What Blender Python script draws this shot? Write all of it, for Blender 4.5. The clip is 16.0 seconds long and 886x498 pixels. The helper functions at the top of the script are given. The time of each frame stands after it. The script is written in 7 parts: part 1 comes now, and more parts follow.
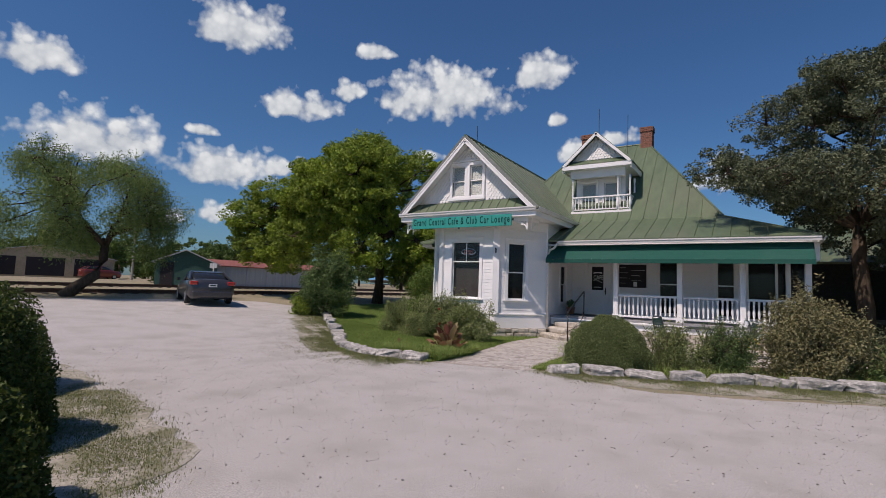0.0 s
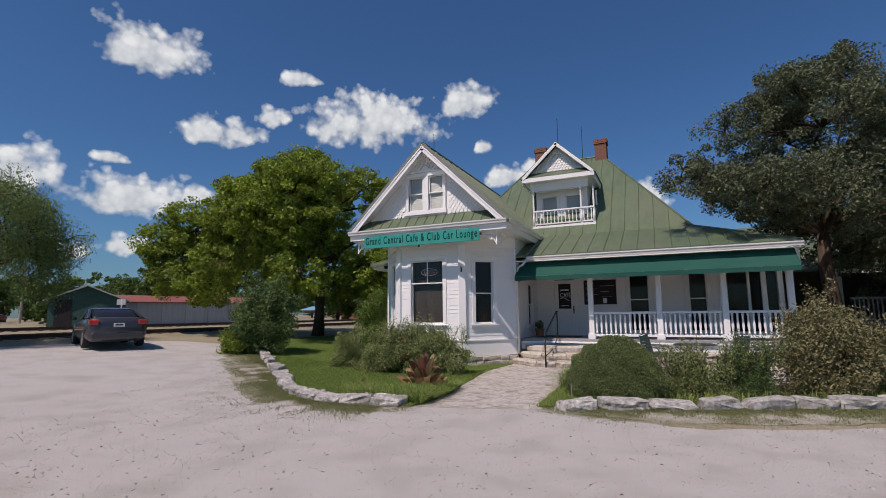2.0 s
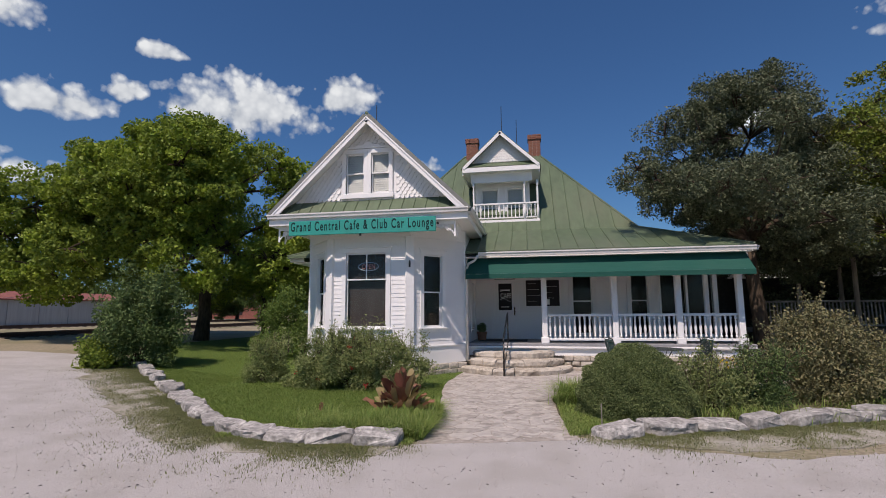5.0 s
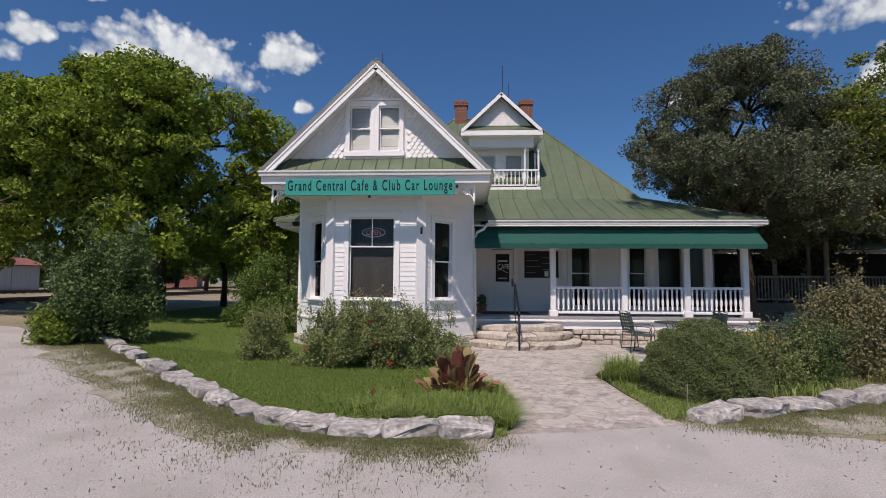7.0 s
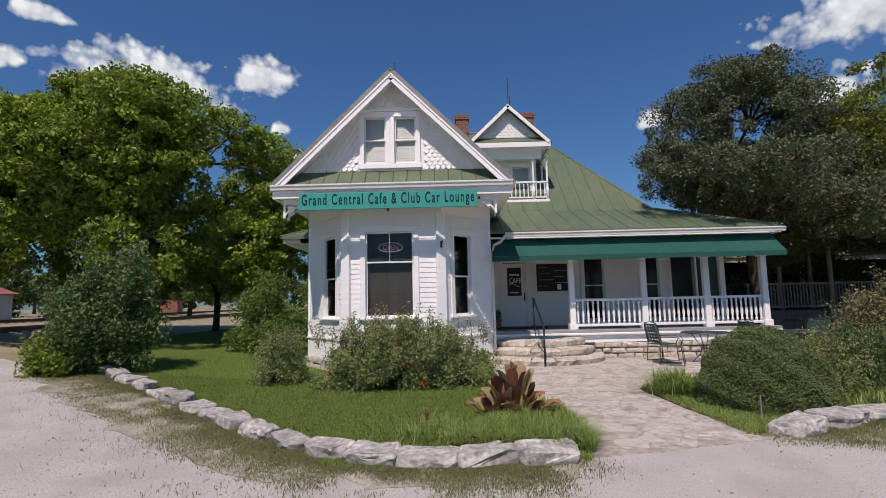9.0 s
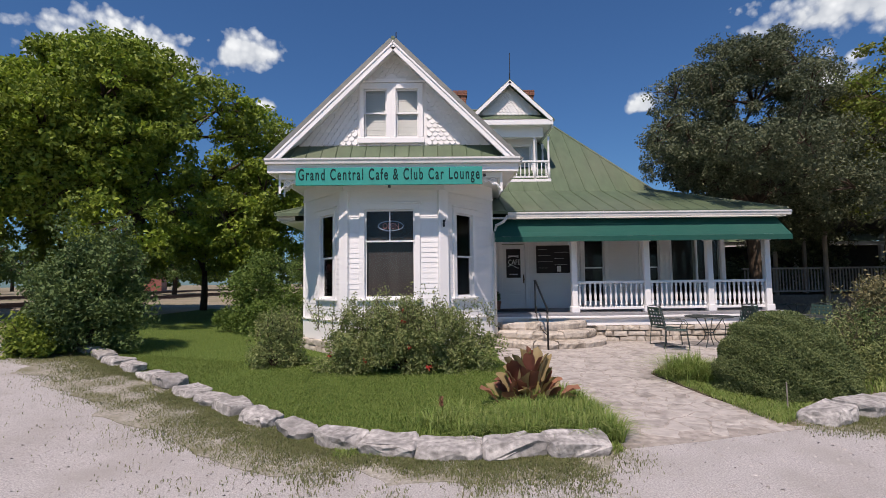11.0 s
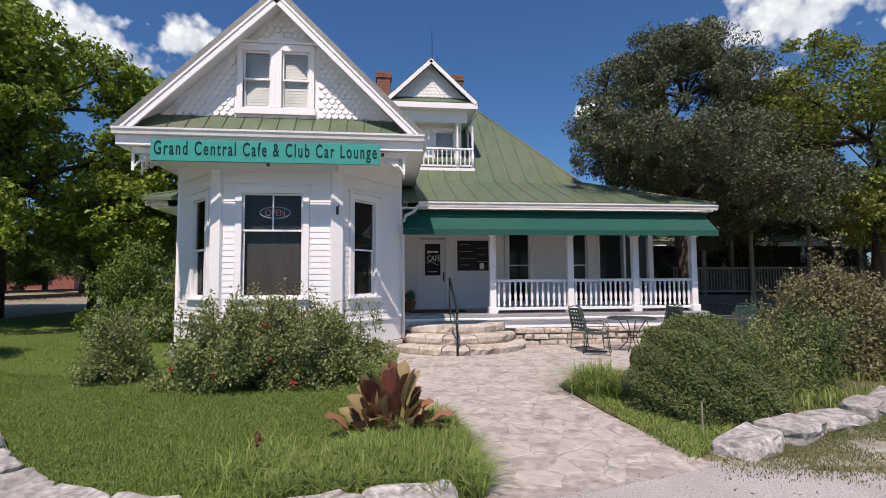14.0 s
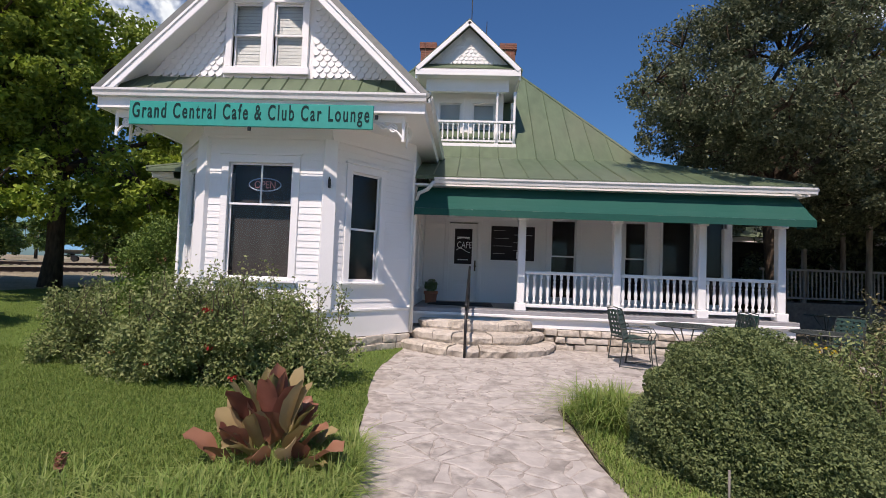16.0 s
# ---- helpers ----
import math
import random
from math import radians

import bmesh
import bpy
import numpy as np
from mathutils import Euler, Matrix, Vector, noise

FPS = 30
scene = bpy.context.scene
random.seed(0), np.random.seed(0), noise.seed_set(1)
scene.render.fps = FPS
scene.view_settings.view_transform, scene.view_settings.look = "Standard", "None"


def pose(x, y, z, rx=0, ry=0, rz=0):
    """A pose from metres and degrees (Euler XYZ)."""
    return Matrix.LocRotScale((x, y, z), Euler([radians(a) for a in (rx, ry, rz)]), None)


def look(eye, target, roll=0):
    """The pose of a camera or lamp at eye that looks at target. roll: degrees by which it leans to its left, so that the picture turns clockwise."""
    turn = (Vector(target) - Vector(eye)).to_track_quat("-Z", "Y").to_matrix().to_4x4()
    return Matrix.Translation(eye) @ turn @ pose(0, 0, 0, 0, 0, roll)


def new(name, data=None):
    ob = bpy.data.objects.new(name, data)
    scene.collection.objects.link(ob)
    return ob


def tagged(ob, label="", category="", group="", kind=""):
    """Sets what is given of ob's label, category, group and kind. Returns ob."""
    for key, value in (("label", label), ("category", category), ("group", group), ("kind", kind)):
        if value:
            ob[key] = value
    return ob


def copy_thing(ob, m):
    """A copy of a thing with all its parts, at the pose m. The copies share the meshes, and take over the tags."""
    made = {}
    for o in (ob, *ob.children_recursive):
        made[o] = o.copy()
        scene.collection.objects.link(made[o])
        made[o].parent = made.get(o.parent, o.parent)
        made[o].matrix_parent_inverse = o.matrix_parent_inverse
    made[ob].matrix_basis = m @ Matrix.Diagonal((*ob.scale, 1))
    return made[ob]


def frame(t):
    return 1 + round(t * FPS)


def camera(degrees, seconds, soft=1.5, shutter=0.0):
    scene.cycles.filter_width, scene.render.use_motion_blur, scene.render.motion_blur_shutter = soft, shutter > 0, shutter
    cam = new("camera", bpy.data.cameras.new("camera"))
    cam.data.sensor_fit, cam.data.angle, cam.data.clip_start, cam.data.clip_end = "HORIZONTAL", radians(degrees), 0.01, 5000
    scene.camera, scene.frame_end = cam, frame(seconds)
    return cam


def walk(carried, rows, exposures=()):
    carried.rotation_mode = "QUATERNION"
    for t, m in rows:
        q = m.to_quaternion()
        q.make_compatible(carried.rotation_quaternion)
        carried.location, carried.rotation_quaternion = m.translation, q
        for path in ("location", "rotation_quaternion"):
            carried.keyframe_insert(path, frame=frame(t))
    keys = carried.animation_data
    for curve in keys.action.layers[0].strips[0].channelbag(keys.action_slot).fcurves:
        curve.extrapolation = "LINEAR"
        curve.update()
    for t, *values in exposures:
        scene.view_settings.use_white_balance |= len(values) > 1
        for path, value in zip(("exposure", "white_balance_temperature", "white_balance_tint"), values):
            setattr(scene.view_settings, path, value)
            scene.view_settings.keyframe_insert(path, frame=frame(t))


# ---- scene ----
cam = camera(85.0, 16.0, soft=0.9)
PATH = [
    (0, (0.386, -1.301, 1.678), (-0.693, 0.376, 1.832), 2.1),
    (0.5, (-0.079, -0.943, 1.652), (-1.091, 0.775, 1.810), 2.0),
    (1, (-0.491, -0.737, 1.639), (-1.496, 0.980, 1.837), 0.5),
    (1.5, (-0.891, -0.391, 1.660), (-1.806, 1.372, 1.890), 0.5),
    (2, (-1.405, -0.069, 1.633), (-2.232, 1.733, 1.897), -0.6),
    (2.5, (-1.932, 0.112, 1.634), (-2.708, 1.935, 1.908), 2.0),
    (3, (-2.321, 0.478, 1.603), (-2.937, 2.359, 1.892), -0.4),
    (3.5, (-2.876, 0.648, 1.581), (-3.460, 2.549, 1.789), 0.8),
    (4, (-3.175, 0.877, 1.637), (-3.669, 2.798, 1.897), 0.4),
    (6.5, (-5.684, 1.837, 1.734), (-5.867, 3.820, 1.922), 0.9),
    (7, (-6.040, 2.064, 1.730), (-6.145, 4.056, 1.867), 0.3),
    (7.5, (-6.208, 2.311, 1.685), (-6.271, 4.299, 1.900), -1.1),
    (8, (-6.492, 2.331, 1.696), (-6.577, 4.320, 1.904), 0.6),
    (8.5, (-6.778, 2.396, 1.667), (-6.828, 4.388, 1.850), -0.1),
    (9, (-7.030, 2.481, 1.665), (-7.053, 4.469, 1.877), -1.3),
    (11.5, (-7.430, 3.127, 1.659), (-7.353, 5.114, 1.785), -0.0),
    (12, (-7.461, 3.444, 1.632), (-7.279, 5.413, 1.841), 0.2),
    (12.5, (-7.277, 3.680, 1.655), (-6.999, 5.637, 1.876), 1.0),
    (13, (-6.963, 3.600, 1.639), (-6.612, 5.565, 1.793), 1.0),
    (13.5, (-6.594, 3.992, 1.645), (-6.219, 5.953, 1.795), 1.4),
    (14, (-6.228, 4.281, 1.610), (-5.998, 6.263, 1.740), -0.4),
    (14.5, (-5.759, 4.548, 1.593), (-5.655, 6.544, 1.658), -1.3),
    (15, (-5.264, 4.932, 1.576), (-5.214, 6.927, 1.690), -0.0),
    (15.5, (-4.960, 5.301, 1.570), (-5.013, 7.299, 1.646), 1.0),
    (16, (-4.769, 5.714, 1.565), (-4.871, 7.709, 1.654), 2.2),
]
walk(cam, [(t, look(eye, target, roll)) for t, eye, target, roll in PATH],
     exposures=[(0, -0.26), (2, -0.25), (4, -0.22), (6.5, -0.15), (9.0, -0.1), (12.0, 0.06), (16.0, 0.15)])

# ---- world, sun, exposure ----
SUN_EL, SUN_AZ = radians(57), radians(14)      # the sun stands high in front of the house, a little to its left
to_sun = Vector((-math.sin(SUN_AZ) * math.cos(SUN_EL), -math.cos(SUN_AZ) * math.cos(SUN_EL), math.sin(SUN_EL)))
world = bpy.data.worlds.new("sky")
scene.world = world
world.use_nodes = True
wn = world.node_tree.nodes
sky = wn.new("ShaderNodeTexSky")
sky.sky_type, sky.sun_disc = "NISHITA", False
sky.sun_elevation, sky.sun_rotation = SUN_EL, math.pi + SUN_AZ
sky.air_density, sky.dust_density, sky.ozone_density = 1.2, 0.6, 4.0
deep = wn.new("ShaderNodeMix")                 # a clear, deep blue late-summer sky
deep.data_type, deep.blend_type = "RGBA", "MULTIPLY"
deep.inputs[0].default_value, deep.inputs[7].default_value = 1.0, (0.505, 0.75, 1.05, 1)
world.node_tree.links.new(sky.outputs[0], deep.inputs[6])
world.node_tree.links.new(deep.outputs[2], wn["Background"].inputs[0])
wn["Background"].inputs[1].default_value = 0.084
sun = new("sun", bpy.data.lights.new("sun", "SUN"))
sun.data.energy, sun.data.angle, sun.data.color = 4.7, radians(0.53), (1.0, 0.825, 0.745)
sun.matrix_world = look(to_sun * 60, (0, 0, 0))


# ---- materials ----
def material(name, colour, rough=0.7, metal=0.0, vary=0.15, grain=30.0, stain=1.5, bump=0.15, dark=None, spread=0.0,
             spec=0.5, stain_amount=0.35, tint=None, coat=0.0, stretch=(1, 1, 1), trans=0.0):
    """A principled material: two scales of noise in colour, fine relief, and a shift for each piece."""
    m = bpy.data.materials.new(name)
    m.use_nodes = True
    n, l = m.node_tree.nodes, m.node_tree.links
    b = n["Principled BSDF"]
    b.inputs["Roughness"].default_value, b.inputs["Metallic"].default_value = rough, metal
    b.inputs["Specular IOR Level"].default_value = spec
    b.inputs["Coat Weight"].default_value = coat
    geo = n.new("ShaderNodeNewGeometry")
    pos = n.new("ShaderNodeVectorMath")
    pos.operation = "MULTIPLY"
    pos.inputs[1].default_value = stretch
    l.new(geo.outputs["Position"], pos.inputs[0])

    def noisy(scale, detail):
        t = n.new("ShaderNodeTexNoise")
        t.inputs["Scale"].default_value, t.inputs["Detail"].default_value = scale, detail
        l.new(pos.outputs[0], t.inputs["Vector"])
        return t

    def mixed(a, bcol, fac):
        x = n.new("ShaderNodeMix")
        x.data_type = "RGBA"
        for sock, v in ((x.inputs[6], a), (x.inputs[7], bcol)):
            if isinstance(v, tuple):
                sock.default_value = (*v, 1)
            else:
                l.new(v, sock)
        l.new(fac, x.inputs[0])
        return x.outputs[2]

    def ramp(src, lo, hi):
        r = n.new("ShaderNodeMapRange")
        r.inputs[1].default_value, r.inputs[2].default_value = lo, hi
        l.new(src, r.inputs[0])
        return r.outputs[0]

    fine, wide = noisy(grain, 6), noisy(stain, 5)
    lo = tuple(c * (1 - vary) for c in colour)
    hi = tuple(min(1, c * (1 + vary)) for c in colour)
    col = mixed(lo, hi, ramp(fine.outputs["Fac"], 0.3, 0.7))
    scaled = n.new("ShaderNodeMath")
    scaled.operation = "MULTIPLY"
    scaled.inputs[1].default_value = stain_amount
    l.new(ramp(wide.outputs["Fac"], 0.45, 0.75), scaled.inputs[0])
    col = mixed(col, dark or tuple(c * 0.6 for c in colour), scaled.outputs[0])
    if tint:
        obi = n.new("ShaderNodeObjectInfo")
        isl = n.new("ShaderNodeMath")
        isl.operation = "ADD"
        l.new(obi.outputs["Random"], isl.inputs[0])
        l.new(geo.outputs["Random Per Island"], isl.inputs[1])
        half = n.new("ShaderNodeMath")
        half.operation = "FRACT"
        l.new(isl.outputs[0], half.inputs[0])
        pw = n.new("ShaderNodeMath")
        pw.operation = "MULTIPLY"
        pw.inputs[1].default_value = spread
        l.new(half.outputs[0], pw.inputs[0])
        col = mixed(col, tint, pw.outputs[0])
    l.new(col, b.inputs["Base Color"])
    bp = n.new("ShaderNodeBump")
    bp.inputs["Strength"].default_value, bp.inputs["Distance"].default_value = bump, 0.02
    l.new(fine.outputs["Fac"], bp.inputs["Height"])
    l.new(bp.outputs[0], b.inputs["Normal"])
    if trans:
        tr = n.new("ShaderNodeBsdfTranslucent")
        l.new(col, tr.inputs[0])
        mx = n.new("ShaderNodeMixShader")
        mx.inputs[0].default_value = trans
        l.new(b.outputs[0], mx.inputs[1])
        l.new(tr.outputs[0], mx.inputs[2])
        l.new(mx.outputs[0], n["Material Output"].inputs[0])
    return m


WHITE = material("white_paint", (0.84, 0.84, 0.83), 0.55, vary=0.03, grain=60, stain=0.8, bump=0.05, dark=(0.62, 0.61, 0.58), stain_amount=0.25)
TRIM = material("white_trim", (0.85, 0.85, 0.84), 0.5, vary=0.03, grain=50, stain=1.3, bump=0.04, dark=(0.66, 0.65, 0.62), stain_amount=0.2)
SCALE = material("white_shingle", (0.80, 0.80, 0.78), 0.6, vary=0.04, grain=70, bump=0.08, dark=(0.6, 0.59, 0.56), tint=(0.68, 0.68, 0.66), spread=0.35)
ROOF = material("green_metal_roof", (0.10, 0.14, 0.08), 0.5, 0.0, vary=0.16, grain=5, stain=0.55, bump=0.06, dark=(0.16, 0.17, 0.115), stain_amount=0.8, spec=0.4, stretch=(1, 0.35, 0.35))
GUTTER = material("gutter_paint", (0.72, 0.71, 0.69), 0.4, vary=0.05, grain=20, stain=2.0, bump=0.03)
CANVAS = material("green_canvas", (0.017, 0.085, 0.066), 0.8, vary=0.12, grain=220, stain=0.9, bump=0.12, dark=(0.035, 0.10, 0.078), stain_amount=0.5, spec=0.2)
SIGN = material("teal_sign", (0.024, 0.30, 0.25), 0.55, vary=0.06, grain=12, stain=2.0, bump=0.03, dark=(0.04, 0.25, 0.21), stain_amount=0.5)
INK = material("sign_letters", (0.006, 0.03, 0.03), 0.7, vary=0.1, grain=40, bump=0.02, spec=0.2)
SCREEN = material("dark_screen", (0.040, 0.036, 0.038), 0.5, vary=0.2, grain=400, stain=1.2, bump=0.05, spec=0.06)
# grey for the dim room and faint reflections seen in the front panes
ROOMGREY = material("grey_room_backing", (0.085, 0.078, 0.08), 0.8, vary=0.15, grain=3, stain=0.9, bump=0.1, spec=0.1, stretch=(4, 4, 0.3))
DARK = material("dark_room", (0.02, 0.02, 0.02), 0.9, vary=0.2)
BLIND = material("blind_slats", (0.85, 0.85, 0.83), 0.6, vary=0.05, grain=40, bump=0.04)
STONE = material("limestone", (0.46, 0.415, 0.345), 0.92, vary=0.42, grain=13, stain=3.4, bump=1.0, dark=(0.22, 0.185, 0.14), stain_amount=0.8, tint=(0.60, 0.56, 0.50), spread=0.7, spec=0.2)
ROCK = material("grey_limestone_rock", (0.44, 0.425, 0.40), 0.93, vary=0.5, grain=16, stain=4.6, bump=1.0, dark=(0.15, 0.148, 0.14), stain_amount=0.85, tint=(0.27, 0.26, 0.24), spread=0.6, spec=0.2)
FLAG = material("flagstone", (0.395, 0.37, 0.335), 0.9, vary=0.42, grain=8, stain=2.6, bump=0.75, dark=(0.19, 0.17, 0.145), stain_amount=0.85, tint=(0.50, 0.468, 0.43), spread=0.7, spec=0.2)
MORTAR = material("sandy_joint", (0.375, 0.34, 0.30), 0.95, vary=0.35, grain=11, bump=0.5, stain=2.0, dark=(0.25, 0.225, 0.19), stain_amount=0.6)
GRAVEL = material("crushed_limestone", (0.465, 0.447, 0.428), 0.95, vary=0.36, grain=75, stain=1.4, bump=0.8, dark=(0.36, 0.34, 0.31), stain_amount=0.8, spec=0.15)
PEBBLE = material("pebble", (0.50, 0.47, 0.44), 0.9, vary=0.2, grain=40, bump=0.2, tint=(0.34, 0.32, 0.30), spread=0.8)
DIRT = material("dry_grass_soil", (0.29, 0.255, 0.18), 0.95, vary=0.3, grain=14, stain=0.5, bump=0.5, dark=(0.17, 0.17, 0.085), stain_amount=0.8, spec=0.1)
FRINGE = material("thin_grass_soil", (0.365, 0.345, 0.295), 0.95, vary=0.3, grain=30, stain=2.2, bump=0.6, dark=(0.19, 0.185, 0.11), stain_amount=0.9, spec=0.1)
SOIL = material("bed_soil", (0.13, 0.11, 0.07), 0.95, vary=0.3, grain=18, stain=1.4, bump=0.6, dark=(0.06, 0.08, 0.03), stain_amount=0.7, spec=0.1)
TURF = material("lawn_soil", (0.10, 0.15, 0.035), 0.95, vary=0.35, grain=30, stain=1.2, bump=0.6, dark=(0.08, 0.11, 0.03), spec=0.1)
BRICK = material("brick", (0.235, 0.105, 0.07), 0.9, vary=0.25, grain=25, bump=0.3, tint=(0.22, 0.10, 0.07), spread=0.8)
JOINT = material("old_mortar", (0.30, 0.26, 0.20), 0.95, vary=0.3, grain=18, bump=0.5)
CEMENT = material("mortar", (0.42, 0.37, 0.32), 0.95, vary=0.2, grain=30, bump=0.3)
IRON = material("black_iron", (0.012, 0.012, 0.013), 0.45, 0.0, vary=0.3, grain=60, bump=0.08, spec=0.5)
CHAIRIRON = material("green_grey_iron", (0.045, 0.055, 0.05), 0.5, 0.0, vary=0.3, grain=80, bump=0.1)
CHAIRGREEN = material("green_strap", (0.03, 0.068, 0.056), 0.5, vary=0.25, grain=50, bump=0.05)
BARK = material("bark", (0.085, 0.065, 0.048), 0.95, vary=0.4, grain=12, stain=3.0, bump=1.0, stretch=(1, 1, 0.3), spec=0.1)
POSTWOOD = material("weathered_post", (0.30, 0.27, 0.235), 0.9, vary=0.3, grain=14, bump=0.5, stretch=(1, 1, 0.15))
DECKWOOD = material("weathered_deck", (0.16, 0.15, 0.14), 0.85, vary=0.25, grain=10, bump=0.3)
FLOORGREY = material("porch_floor_paint", (0.28, 0.28, 0.29), 0.6, vary=0.12, grain=12, bump=0.1)
CLAY = material("terracotta", (0.36, 0.15, 0.08), 0.85, vary=0.15, grain=30, bump=0.15)
MAT = material("rubber_mat", (0.03, 0.03, 0.032), 0.9, vary=0.2, grain=120, bump=0.3)
BRASS = material("door_metal", (0.10, 0.085, 0.06), 0.35, 1.0, vary=0.2, grain=40, bump=0.02)
STEEL = material("rusty_rail", (0.10, 0.06, 0.045), 0.6, 0.5, vary=0.3, grain=20, bump=0.2)
TIE = material("tie_wood", (0.07, 0.055, 0.045), 0.95, vary=0.3, grain=9, bump=0.5)


def leaf(name, colour, tint, spread=0.9, rough=0.55, trans=0.25, vary=0.2):
    return material(name, colour, rough, vary=vary, grain=6, stain=0.9, bump=0.0, dark=tuple(c * 0.6 for c in colour), stain_amount=0.4,
                    tint=tint, spread=spread, spec=0.25, trans=trans)


LEAF_PECAN = leaf("broad_leaf_green", (0.135, 0.20, 0.032), (0.29, 0.365, 0.055), trans=0.32)
# brighter leaf for random clusters: the crown's sunlit highlights put into colour
LEAF_LIME_LIT = leaf("sunlit_lime_leaf", (0.20, 0.295, 0.035), (0.34, 0.42, 0.05), trans=0.34)
LEAF_MESQUITE = leaf("feathery_leaf", (0.135, 0.205, 0.06), (0.25, 0.33, 0.105), trans=0.32)
LEAF_OAK = leaf("dark_oak_leaf", (0.062, 0.085, 0.042), (0.21, 0.235, 0.135), trans=0.2)
LEAF_OAK_SUN = leaf("yellow_oak_leaf", (0.15, 0.19, 0.04), (0.28, 0.30, 0.06))
LEAF_FAR = leaf("far_leaf", (0.075, 0.13, 0.03), (0.13, 0.19, 0.05))
LEAF_SHRUB = leaf("shrub_leaf", (0.075, 0.13, 0.045), (0.17, 0.235, 0.075))
LEAF_BAY = leaf("mid_green_leaf", (0.09, 0.155, 0.035), (0.20, 0.28, 0.06))
LEAF_ROSE = leaf("rose_leaf", (0.14, 0.195, 0.06), (0.33, 0.36, 0.15))
LEAF_BOX = leaf("clipped_leaf", (0.095, 0.135, 0.05), (0.23, 0.275, 0.105))
LEAF_OLIVE = leaf("olive_leaf", (0.15, 0.165, 0.075), (0.33, 0.29, 0.15))
LEAF_HEDGE = leaf("hedge_leaf_core", (0.045, 0.075, 0.015), (0.09, 0.12, 0.025))
GRASS = leaf("lawn_blade", (0.13, 0.215, 0.045), (0.26, 0.32, 0.085), rough=0.6, trans=0.35)
GRASS_LONG = leaf("long_grass", (0.17, 0.275, 0.055), (0.36, 0.41, 0.14), rough=0.55, trans=0.35)
GRASS_DRY = leaf("dry_blade", (0.24, 0.235, 0.115), (0.14, 0.185, 0.06), trans=0.35)
CANNA = leaf("bronze_leaf", (0.22, 0.085, 0.06), (0.40, 0.21, 0.13), rough=0.42, trans=0.25)
CANNA_TAN = leaf("tan_green_leaf", (0.26, 0.235, 0.09), (0.50, 0.38, 0.22), rough=0.42, trans=0.25)
YELLOW = leaf("yellow_petal", (0.75, 0.52, 0.01), (0.8, 0.6, 0.05))
RED = leaf("red_petal", (0.42, 0.03, 0.03), (0.5, 0.06, 0.05))


